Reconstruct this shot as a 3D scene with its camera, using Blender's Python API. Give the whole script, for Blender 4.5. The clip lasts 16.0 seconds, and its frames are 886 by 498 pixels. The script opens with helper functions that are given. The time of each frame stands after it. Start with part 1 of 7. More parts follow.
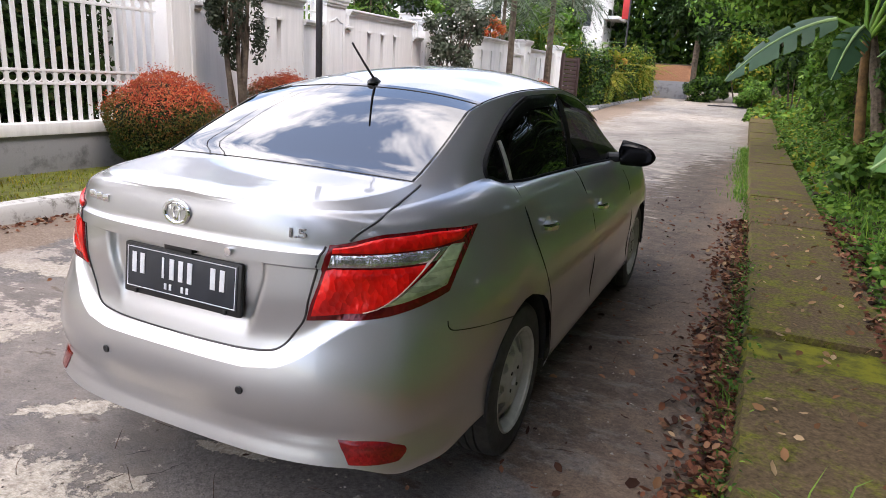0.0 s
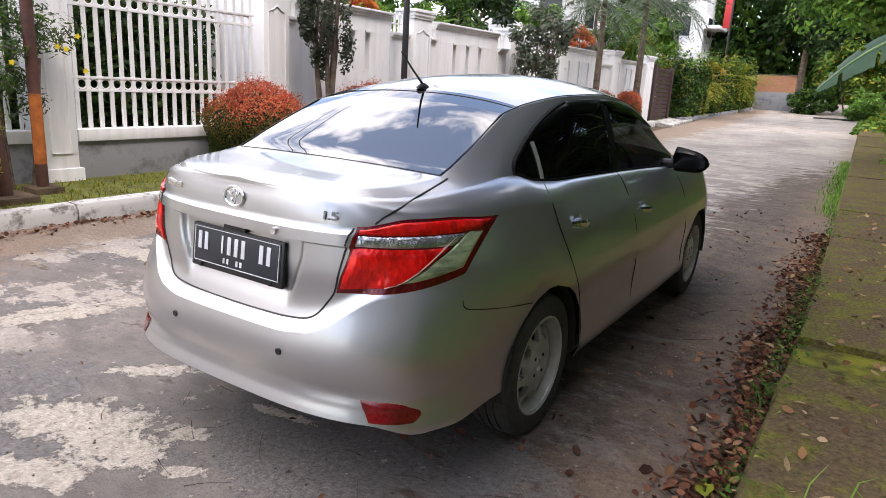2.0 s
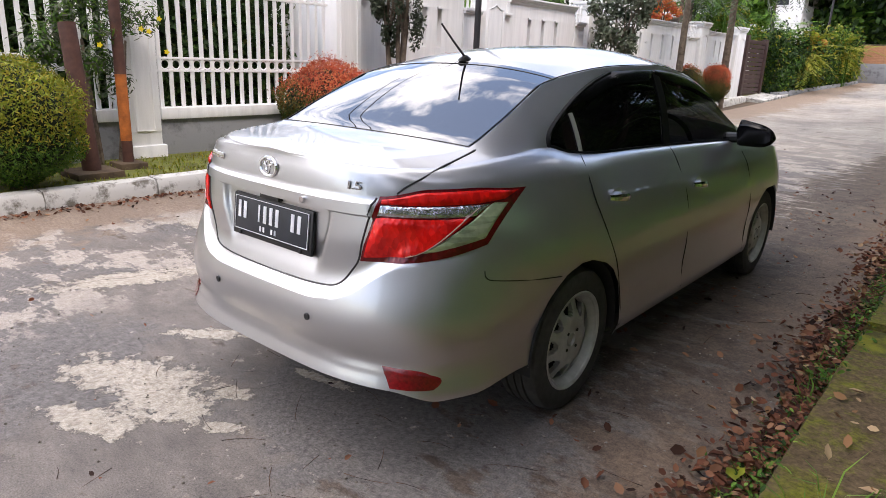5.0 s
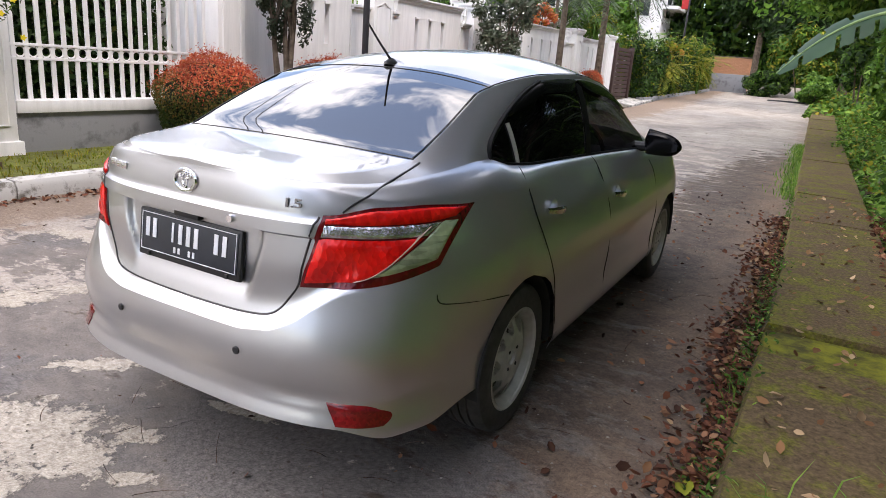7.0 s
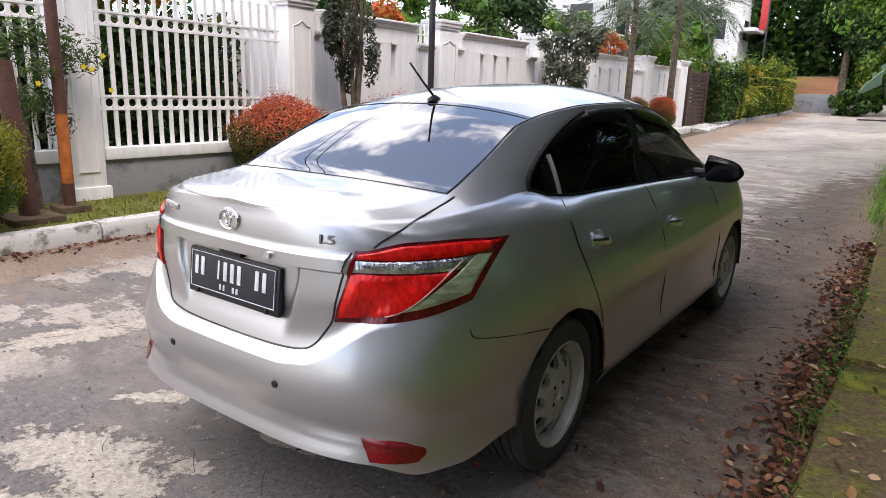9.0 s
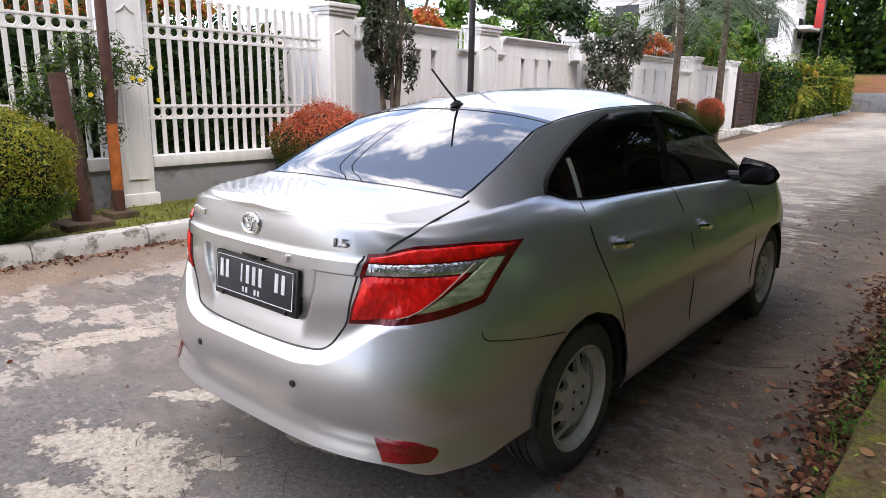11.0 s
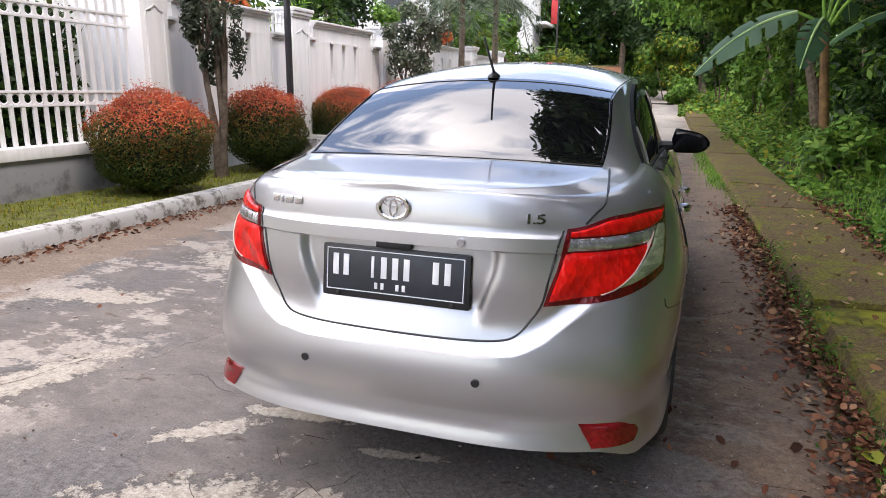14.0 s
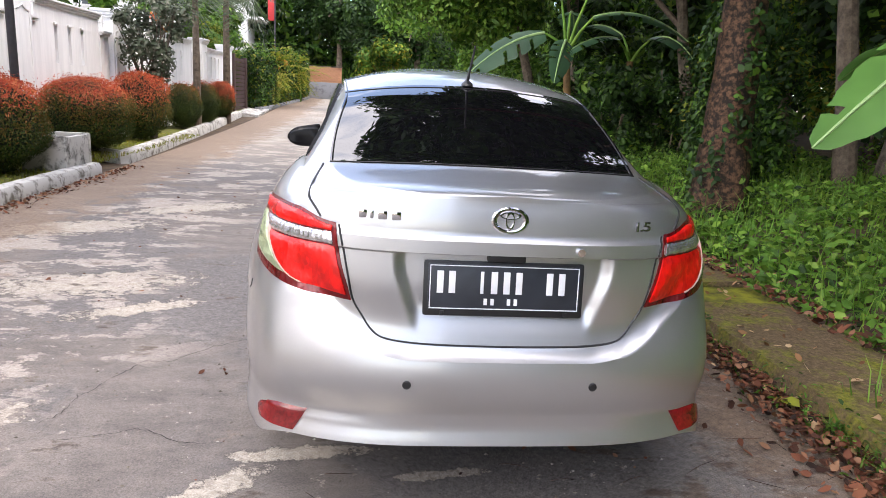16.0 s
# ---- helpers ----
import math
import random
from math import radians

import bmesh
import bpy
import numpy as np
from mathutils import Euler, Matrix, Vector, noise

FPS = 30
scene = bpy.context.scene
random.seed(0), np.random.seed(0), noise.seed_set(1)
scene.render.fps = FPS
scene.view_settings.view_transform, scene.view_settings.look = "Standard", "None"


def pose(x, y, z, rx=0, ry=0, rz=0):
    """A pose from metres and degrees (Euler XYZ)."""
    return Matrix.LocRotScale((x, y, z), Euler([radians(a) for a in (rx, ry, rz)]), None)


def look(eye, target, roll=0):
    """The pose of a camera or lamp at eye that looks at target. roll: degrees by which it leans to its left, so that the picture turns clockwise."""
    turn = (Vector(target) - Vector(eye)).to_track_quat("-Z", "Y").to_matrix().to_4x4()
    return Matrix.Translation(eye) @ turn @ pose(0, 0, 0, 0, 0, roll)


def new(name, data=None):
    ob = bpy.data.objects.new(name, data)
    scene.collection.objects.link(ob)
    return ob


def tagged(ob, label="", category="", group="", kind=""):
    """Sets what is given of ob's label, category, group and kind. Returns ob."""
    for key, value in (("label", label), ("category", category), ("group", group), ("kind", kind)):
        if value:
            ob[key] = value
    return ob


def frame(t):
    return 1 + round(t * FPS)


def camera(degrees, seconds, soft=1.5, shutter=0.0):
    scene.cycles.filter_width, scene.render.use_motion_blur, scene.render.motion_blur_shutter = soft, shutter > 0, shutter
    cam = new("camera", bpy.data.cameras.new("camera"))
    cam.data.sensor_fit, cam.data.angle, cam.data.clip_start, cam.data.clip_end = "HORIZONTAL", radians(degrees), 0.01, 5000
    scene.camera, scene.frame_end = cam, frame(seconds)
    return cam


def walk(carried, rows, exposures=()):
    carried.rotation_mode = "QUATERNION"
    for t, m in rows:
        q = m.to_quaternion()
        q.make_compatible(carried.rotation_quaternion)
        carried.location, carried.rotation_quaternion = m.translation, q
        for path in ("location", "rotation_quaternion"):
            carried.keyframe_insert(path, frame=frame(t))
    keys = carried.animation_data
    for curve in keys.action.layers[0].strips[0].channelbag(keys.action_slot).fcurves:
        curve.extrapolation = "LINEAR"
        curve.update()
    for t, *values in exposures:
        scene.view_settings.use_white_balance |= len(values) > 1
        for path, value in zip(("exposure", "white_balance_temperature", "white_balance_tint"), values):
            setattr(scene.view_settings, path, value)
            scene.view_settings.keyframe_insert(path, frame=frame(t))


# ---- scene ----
cam = camera(67.6, 16.0, soft=0.85)
PATH = [
    (0, (1.498, -1.288, 1.416), (0.692, 0.471, 0.908), 3.3),
    (0.5, (1.534, -1.345, 1.405), (0.686, 0.382, 0.857), 4.3),
    (1, (1.571, -1.426, 1.406), (0.736, 0.306, 0.854), 4.7),
    (1.5, (1.633, -1.437, 1.407), (0.805, 0.304, 0.873), 2.8),
    (2, (1.801, -1.38, 1.406), (0.757, 0.254, 0.914), 3.3),
    (2.5, (1.941, -1.297, 1.4), (0.827, 0.29, 0.906), 3.3),
    (3, (1.976, -1.291, 1.401), (0.854, 0.291, 0.912), 2.2),
    (3.5, (1.984, -1.272, 1.405), (0.898, 0.343, 0.944), 1.9),
    (4, (1.969, -1.271, 1.399), (0.833, 0.301, 0.914), 2.2),
    (4.2, (1.969, -1.282, 1.39), (0.791, 0.246, 0.863), 1.7),
    (6.3, (1.886, -1.285, 1.396), (0.647, 0.176, 0.824), 2.6),
    (6.5, (1.846, -1.281, 1.403), (0.683, 0.238, 0.819), 4.1),
    (7, (1.678, -1.269, 1.404), (0.752, 0.416, 0.854), 4.5),
    (7.5, (1.577, -1.29, 1.399), (0.605, 0.371, 0.856), 3.1),
    (8, (1.569, -1.273, 1.4), (0.602, 0.396, 0.872), 2.9),
    (8.5, (1.616, -1.269, 1.406), (0.607, 0.378, 0.885), 1.8),
    (9, (1.784, -1.196, 1.415), (0.651, 0.384, 0.947), 1.9),
    (9.2, (1.861, -1.175, 1.413), (0.683, 0.376, 0.959), 1.5),
    (11.3, (1.89, -1.146, 1.42), (0.646, 0.351, 0.962), 1.0),
    (11.5, (1.908, -1.135, 1.412), (0.706, 0.393, 0.941), 1.2),
    (12, (1.8, -1.147, 1.433), (0.672, 0.431, 0.945), 0.9),
    (12.5, (1.601, -1.296, 1.44), (0.595, 0.372, 0.986), 4.3),
    (13, (1.379, -1.488, 1.444), (0.36, 0.142, 0.892), 4.0),
    (13.4, (1.123, -1.494, 1.397), (0.179, 0.169, 0.81), -0.6),
    (13.5, (1.024, -1.539, 1.366), (0.109, 0.183, 0.922), -1.5),
    (13.6, (0.981, -1.58, 1.355), (0.021, 0.118, 0.91), -2.4),
    (14, (0.737, -1.619, 1.32), (0.111, 0.22, 0.848), 0.8),
    (14.5, (0.439, -1.685, 1.336), (0.118, 0.214, 0.798), 1.5),
    (15, (0.153, -1.643, 1.336), (0.008, 0.289, 0.838), 0.6),
    (15.5, (-0.094, -1.679, 1.323), (-0.127, 0.285, 0.944), 5.2),
    (16, (-0.389, -1.697, 1.311), (-0.169, 0.24, 0.867), 3.4),
]
walk(cam, [(t, look(eye, target, roll)) for t, eye, target, roll in PATH], [(0, 0.44, 6950, 17), (13.0, 0.38, 6950, 17), (16, 0.70, 6950, 17)])

# ---------------------------------------------------------------- light
SUN_EL, SUN_AZ = 56.0, 115.0          # degrees; azimuth from +y towards +x
world = bpy.data.worlds.new("world")
scene.world = world
world.use_nodes = True
wn, wl = world.node_tree.nodes, world.node_tree.links
wn.clear()
w_out, w_bg, w_sky = wn.new("ShaderNodeOutputWorld"), wn.new("ShaderNodeBackground"), wn.new("ShaderNodeTexSky")
w_sky.sky_type, w_sky.sun_disc = "NISHITA", False
w_sky.sun_elevation, w_sky.sun_rotation = radians(SUN_EL), radians(SUN_AZ)
w_sky.dust_density = 0.6
w_tc, w_map, w_noise, w_ramp, w_mix = (wn.new("ShaderNodeTexCoord"), wn.new("ShaderNodeMapping"), wn.new("ShaderNodeTexNoise"),
                                       wn.new("ShaderNodeValToRGB"), wn.new("ShaderNodeMixRGB"))
w_map.inputs["Scale"].default_value = (1.6, 1.6, 3.4)
w_noise.inputs["Scale"].default_value, w_noise.inputs["Detail"].default_value, w_noise.inputs["Roughness"].default_value = 1.7, 9, 0.56
w_ramp.color_ramp.elements[0].position, w_ramp.color_ramp.elements[1].position = 0.455, 0.575
w_ramp.color_ramp.elements[0].color = (0.04, 0.04, 0.04, 1)
w_ramp.color_ramp.elements[1].color = (0.92, 0.92, 0.92, 1)
wl.new(w_tc.outputs["Generated"], w_map.inputs["Vector"])
wl.new(w_map.outputs["Vector"], w_noise.inputs["Vector"])
wl.new(w_noise.outputs["Fac"], w_ramp.inputs["Fac"])
wl.new(w_ramp.outputs["Color"], w_mix.inputs["Fac"])
# the cloud is brightest high over the open side of the street
CLOUD_EL, CLOUD_AZ = 46.0, -110.0
w_norm, w_dot, w_glow, w_cloud = wn.new("ShaderNodeVectorMath"), wn.new("ShaderNodeVectorMath"), wn.new("ShaderNodeMapRange"), wn.new("ShaderNodeMixRGB")
w_norm.operation, w_dot.operation = "NORMALIZE", "DOT_PRODUCT"
w_dot.inputs[1].default_value = (math.cos(radians(CLOUD_EL)) * math.sin(radians(CLOUD_AZ)), math.cos(radians(CLOUD_EL)) * math.cos(radians(CLOUD_AZ)), math.sin(radians(CLOUD_EL)))
w_glow.inputs["From Min"].default_value, w_glow.inputs["From Max"].default_value = 0.58, 1.0
wl.new(w_tc.outputs["Generated"], w_norm.inputs[0])
wl.new(w_norm.outputs["Vector"], w_dot.inputs[0])
wl.new(w_dot.outputs["Value"], w_glow.inputs["Value"])
wl.new(w_glow.outputs["Result"], w_cloud.inputs["Fac"])
w_cloud.inputs["Color1"].default_value, w_cloud.inputs["Color2"].default_value = (6.2, 6.4, 6.9, 1), (30, 29.6, 28.8, 1)
wl.new(w_cloud.outputs["Color"], w_mix.inputs["Color2"])
w_blue = wn.new("ShaderNodeMixRGB")
w_blue.blend_type = "MULTIPLY"
w_blue.inputs["Fac"].default_value, w_blue.inputs["Color2"].default_value = 1.0, (1.35, 1.35, 1.35, 1)
wl.new(w_sky.outputs["Color"], w_blue.inputs["Color1"])
wl.new(w_blue.outputs["Color"], w_mix.inputs["Color1"])
wl.new(w_mix.outputs["Color"], w_bg.inputs["Color"])
wl.new(w_bg.outputs["Background"], w_out.inputs["Surface"])
w_bg.inputs["Strength"].default_value = 0.265

sun_data = bpy.data.lights.new("sun", "SUN")
sun_data.energy, sun_data.angle, sun_data.color = 1.9, radians(20), (1.0, 0.95, 0.88)
sun = new("sun", sun_data)
sd = Vector((math.cos(radians(SUN_EL)) * math.sin(radians(SUN_AZ)), math.cos(radians(SUN_EL)) * math.cos(radians(SUN_AZ)), math.sin(radians(SUN_EL))))
sun.matrix_world = look(sd * 60, (0, 0, 0))
scene.view_settings.exposure = 0.0

# ---------------------------------------------------------------- materials
def shader(name, rough=0.6, metal=0.0, spec=0.5, coat=0.0):
    m = bpy.data.materials.new(name)
    m.use_nodes = True
    b = m.node_tree.nodes["Principled BSDF"]
    b.inputs["Roughness"].default_value, b.inputs["Metallic"].default_value = rough, metal
    b.inputs["Specular IOR Level"].default_value, b.inputs["Coat Weight"].default_value = spec, coat
    return m, m.node_tree.nodes, m.node_tree.links, b


def noise_tex(n, l, scale, detail=5, rough=0.6, stretch=(1, 1, 1)):
    tc, mp, t = n.new("ShaderNodeTexCoord"), n.new("ShaderNodeMapping"), n.new("ShaderNodeTexNoise")
    mp.inputs["Scale"].default_value = stretch
    t.inputs["Scale"].default_value, t.inputs["Detail"].default_value, t.inputs["Roughness"].default_value = scale, detail, rough
    l.new(tc.outputs["Object"], mp.inputs["Vector"])
    l.new(mp.outputs["Vector"], t.inputs["Vector"])
    return t.outputs["Fac"]


def ramp(n, l, fac, stops):
    r = n.new("ShaderNodeValToRGB")
    while len(r.color_ramp.elements) < len(stops):
        r.color_ramp.elements.new(0.5)
    for e, (p, c) in zip(r.color_ramp.elements, stops):
        e.position, e.color = p, (*c, 1) if len(c) == 3 else c
    l.new(fac, r.inputs["Fac"])
    return r.outputs["Color"]


def mixc(n, l, fac, a, b, mode="MIX"):
    x = n.new("ShaderNodeMixRGB")
    x.blend_type = mode
    for sock, v in (("Fac", fac), ("Color1", a), ("Color2", b)):
        if isinstance(v, (int, float)):
            x.inputs[sock].default_value = v
        elif isinstance(v, tuple):
            x.inputs[sock].default_value = (*v, 1)
        else:
            l.new(v, x.inputs[sock])
    return x.outputs["Color"]


def bump(n, l, b, height, strength=0.3, dist=0.01):
    k = n.new("ShaderNodeBump")
    k.inputs["Strength"].default_value, k.inputs["Distance"].default_value = strength, dist
    l.new(height, k.inputs["Height"])
    l.new(k.outputs["Normal"], b.inputs["Normal"])


def simple(name, col, rough=0.5, metal=0.0, vary=0.12, scale=14, bumpy=0.0, coat=0.0, spec=0.5):
    """A plain surface with a slight change of tone."""
    m, n, l, b = shader(name, rough, metal, spec, coat)
    f = noise_tex(n, l, scale)
    lo, hi = tuple(c * (1 - vary) for c in col), tuple(min(1, c * (1 + vary)) for c in col)
    l.new(ramp(n, l, f, [(0.3, lo), (0.7, hi)]), b.inputs["Base Color"])
    if bumpy:
        bump(n, l, b, noise_tex(n, l, scale * 6), bumpy, 0.004)
    return m


def foliage(name, cols, rough=0.5, trans=0.25):
    """Leaves whose colour changes from leaf to leaf."""
    m, n, l, b = shader(name, rough, 0, 0.22)
    g = n.new("ShaderNodeNewGeometry")
    stops = [(i / max(1, len(cols) - 1), c) for i, c in enumerate(cols)]
    c = ramp(n, l, g.outputs["Random Per Island"], stops)
    big = noise_tex(n, l, 1.3, 3)
    c = mixc(n, l, 1.0, c, ramp(n, l, big, [(0.3, (0.62, 0.62, 0.62)), (0.7, (1.25, 1.25, 1.2))]), "MULTIPLY")
    l.new(c, b.inputs["Base Color"])
    tr, mx, out = n.new("ShaderNodeBsdfTranslucent"), n.new("ShaderNodeMixShader"), n["Material Output"]
    l.new(c, tr.inputs["Color"])
    mx.inputs["Fac"].default_value = trans
    l.new(b.outputs["BSDF"], mx.inputs[1])
    l.new(tr.outputs["BSDF"], mx.inputs[2])
    l.new(mx.outputs["Shader"], out.inputs["Surface"])
    return m


def make_paint():
    m, n, l, b = shader("silver_paint", 0.45, 0.88, 0.5, 1.0)
    f = noise_tex(n, l, 2200, 1)
    c = ramp(n, l, f, [(0.35, (0.46, 0.46, 0.47)), (0.65, (0.60, 0.60, 0.612))])
    # thin road dust in soft blotches
    dust = noise_tex(n, l, 3.4, 7, 0.68)
    c = mixc(n, l, ramp(n, l, dust, [(0.45, (0, 0, 0)), (0.75, (0.16, 0.16, 0.16))]), c, (0.44, 0.42, 0.39))
    l.new(c, b.inputs["Base Color"])
    b.inputs["Coat IOR"].default_value = 1.55
    d = noise_tex(n, l, 5, 4)
    l.new(ramp(n, l, d, [(0.35, (0.34, 0.34, 0.34)), (0.75, (0.41, 0.41, 0.41))]), b.inputs["Roughness"])
    l.new(ramp(n, l, dust, [(0.40, (0.02, 0.02, 0.02)), (0.75, (0.09, 0.09, 0.09))]), b.inputs["Coat Roughness"])
    return m


# pale patches where the road's skin has come off: x, y, half length, half width, turn
PATCHES = [(-0.72, -0.13, 0.42, 0.19, 24), (-0.42, -0.14, 0.30, 0.16, 10), (-0.88, 0.35, 0.24, 0.08, 38), (-0.62, 0.57, 0.30, 0.06, 4), (-1.95, 0.45, 0.60, 0.16, 72), (-0.30, 0.09, 0.13, 0.06, 15), (-0.10, 0.42, 0.22, 0.035, 8), (-0.48, -0.42, 0.24, 0.10, 20), (-0.08, -0.10, 0.10, 0.05, 30),
           (-2.2, 2.7, 0.70, 0.30, 15), (-1.75, 2.2, 0.40, 0.12, 30), (0.9, 6.4, 0.75, 0.9, 0), (-2.7, 1.5, 0.55, 0.16, 12), (-3.1, 4.4, 0.9, 0.35, 30), (-2.3, 5.6, 0.8, 0.3, 35)]


def make_road():
    m, n, l, b = shader("worn_concrete_road", 0.8, 0, 0.4)
    big = noise_tex(n, l, 0.7, 12, 0.66, (1, 0.8, 1))
    fine = noise_tex(n, l, 42, 6, 0.75)
    mid = noise_tex(n, l, 3.6, 9, 0.68, (0.8, 1.5, 1))
    edge = noise_tex(n, l, 8.0, 14, 0.82)
    grey = ramp(n, l, fine, [(0.28, (0.080, 0.071, 0.066)), (0.72, (0.225, 0.205, 0.192))])
    tan = ramp(n, l, mid, [(0.35, (0.13, 0.112, 0.100)), (0.7, (0.24, 0.208, 0.182))])
    c = mixc(n, l, ramp(n, l, big, [(0.49, (0, 0, 0)), (0.54, (1, 1, 1))]), grey, tan)
    # the far road is paler, and the crown is paler than the edge under the trees
    tc = n.new("ShaderNodeTexCoord")
    total = None
    for x, y, a, w, turn in PATCHES:
        mp, g = n.new("ShaderNodeMapping"), n.new("ShaderNodeTexGradient")
        mp.vector_type = "TEXTURE"
        mp.inputs["Location"].default_value = (x, y, 0)
        mp.inputs["Rotation"].default_value = (0, 0, radians(turn))
        mp.inputs["Scale"].default_value = (a * 1.5, w * 1.5, 1)
        g.gradient_type = "SPHERICAL"
        l.new(tc.outputs["Object"], mp.inputs["Vector"])
        l.new(mp.outputs["Vector"], g.inputs["Vector"])
        if total is None:
            total = g.outputs["Fac"]
        else:
            mx = n.new("ShaderNodeMath")
            mx.operation = "MAXIMUM"
            l.new(total, mx.inputs[0])
            l.new(g.outputs["Fac"], mx.inputs[1])
            total = mx.outputs["Value"]
    bias = n.new("ShaderNodeMath")
    bias.operation = "MULTIPLY_ADD"
    bias.inputs[1].default_value = 0.36
    l.new(total, bias.inputs[0])
    l.new(edge, bias.inputs[2])
    peel = ramp(n, l, bias.outputs["Value"], [(0.66, (0, 0, 0)), (0.685, (1, 1, 1))])
    light = ramp(n, l, fine, [(0.3, (0.24, 0.195, 0.15)), (0.5, (0.42, 0.37, 0.305)), (0.75, (0.56, 0.51, 0.44))])
    rim = ramp(n, l, bias.outputs["Value"], [(0.635, (0, 0, 0)), (0.655, (0.7, 0.7, 0.7)), (0.667, (0.7, 0.7, 0.7)), (0.68, (0, 0, 0))])
    c = mixc(n, l, rim, c, (0.055, 0.047, 0.042))      # broken edge of the skin
    c = mixc(n, l, peel, c, light)
    # small chips all over
    chip = noise_tex(n, l, 16, 9, 0.7)
    chips = mixc(n, l, 1.0, ramp(n, l, chip, [(0.615, (0, 0, 0)), (0.64, (0.9, 0.9, 0.9))]), ramp(n, l, noise_tex(n, l, 1.9, 5), [(0.47, (0, 0, 0)), (0.60, (1, 1, 1))]), "MULTIPLY")
    c = mixc(n, l, chips, c, light)
    # dirt along the edge under the trees, darkened to include shade beside the car
    mp, g = n.new("ShaderNodeMapping"), n.new("ShaderNodeTexGradient")
    mp.vector_type, g.gradient_type = "TEXTURE", "SPHERICAL"
    mp.inputs["Location"].default_value, mp.inputs["Scale"].default_value = (1.42, 7.5, 0), (1.60, 9.5, 1)
    l.new(tc.outputs["Object"], mp.inputs["Vector"])
    l.new(mp.outputs["Vector"], g.inputs["Vector"])
    add_n = n.new("ShaderNodeMath")
    add_n.operation = "MULTIPLY_ADD"
    add_n.inputs[1].default_value = 0.55
    l.new(g.outputs["Fac"], add_n.inputs[0])
    l.new(mid, add_n.inputs[2])
    dirt_shade = ramp(n, l, add_n.outputs["Value"], [(0.60, (0, 0, 0)), (0.665, (0.92, 0.92, 0.92))])
    muck = noise_tex(n, l, 7, 12, 0.75)
    streak = noise_tex(n, l, 1.5, 12, 0.74, (0.9, 1.5, 1))
    worn = ramp(n, l, streak, [(0.515, (0, 0, 0)), (0.535, (0.85, 0.85, 0.85))])
    side = n.new("ShaderNodeSeparateXYZ")
    l.new(tc.outputs["Object"], side.inputs["Vector"])
    left = n.new("ShaderNodeMapRange")
    left.inputs["From Min"].default_value, left.inputs["From Max"].default_value = -0.3, -0.85
    wander = n.new("ShaderNodeMath")
    wander.operation = "MULTIPLY_ADD"
    wander.inputs[1].default_value = 2.2
    l.new(noise_tex(n, l, 0.9, 6, 0.6), wander.inputs[0])
    l.new(side.outputs["X"], wander.inputs[2])
    l.new(wander.outputs["Value"], left.inputs["Value"])
    away = n.new("ShaderNodeMapRange")
    away.inputs["From Min"].default_value, away.inputs["From Max"].default_value = 4.0, 8.0
    l.new(side.outputs["Y"], away.inputs["Value"])
    both = n.new("ShaderNodeMath")
    both.operation = "MAXIMUM"
    l.new(left.outputs["Result"], both.inputs[0])
    l.new(away.outputs["Result"], both.inputs[1])
    worn = mixc(n, l, 1.0, worn, both.outputs["Value"], "MULTIPLY")
    c = mixc(n, l, worn, c, ramp(n, l, fine, [(0.3, (0.29, 0.24, 0.20)), (0.75, (0.55, 0.49, 0.425))]))
    # further off the colour blends to an even pale beige
    far_tone = ramp(n, l, noise_tex(n, l, 0.75, 9, 0.66, (1, 0.55, 1)), [(0.36, (0.27, 0.235, 0.205)), (0.50, (0.38, 0.34, 0.295)), (0.66, (0.46, 0.42, 0.37))])
    away2 = n.new("ShaderNodeMapRange")
    away2.inputs["From Min"].default_value, away2.inputs["From Max"].default_value, away2.inputs["To Max"].default_value = 8.0, 16.0, 0.72
    l.new(side.outputs["Y"], away2.inputs["Value"])
    c = mixc(n, l, away2.outputs["Result"], c, far_tone)
    c = mixc(n, l, dirt_shade, c, mixc(n, l, ramp(n, l, muck, [(0.40, (0, 0, 0)), (0.62, (1, 1, 1))]), ramp(n, l, fine, [(0.3, (0.034, 0.024, 0.017)), (0.75, (0.088, 0.063, 0.045))]), ramp(n, l, fine, [(0.3, (0.078, 0.057, 0.042)), (0.75, (0.20, 0.152, 0.114))])))
    # tan soil drifted against the kerb
    shore = n.new("ShaderNodeMapRange")
    shore.inputs["From Min"].default_value, shore.inputs["From Max"].default_value = -2.7, -3.9
    l.new(side.outputs["X"], shore.inputs["Value"])
    heap = n.new("ShaderNodeMath")
    heap.operation = "MULTIPLY_ADD"
    heap.inputs[1].default_value = 0.42
    l.new(shore.outputs["Result"], heap.inputs[0])
    l.new(noise_tex(n, l, 2.4, 10, 0.72), heap.inputs[2])
    drift = ramp(n, l, heap.outputs["Value"], [(0.62, (0, 0, 0)), (0.74, (0.85, 0.85, 0.85))])
    c = mixc(n, l, drift, c, ramp(n, l, fine, [(0.3, (0.15, 0.10, 0.065)), (0.75, (0.36, 0.27, 0.20))]))
    # pale brown dust on the strip by the drain covers
    rim = n.new("ShaderNodeMapRange")
    rim.inputs["From Min"].default_value, rim.inputs["From Max"].default_value = 0.55, 1.35
    l.new(side.outputs["X"], rim.inputs["Value"])
    pile = n.new("ShaderNodeMath")
    pile.operation = "MULTIPLY_ADD"
    pile.inputs[1].default_value = 0.30
    l.new(rim.outputs["Result"], pile.inputs[0])
    l.new(noise_tex(n, l, 1.9, 12, 0.74), pile.inputs[2])
    dust = ramp(n, l, pile.outputs["Value"], [(0.62, (0, 0, 0)), (0.84, (0.75, 0.75, 0.75))])
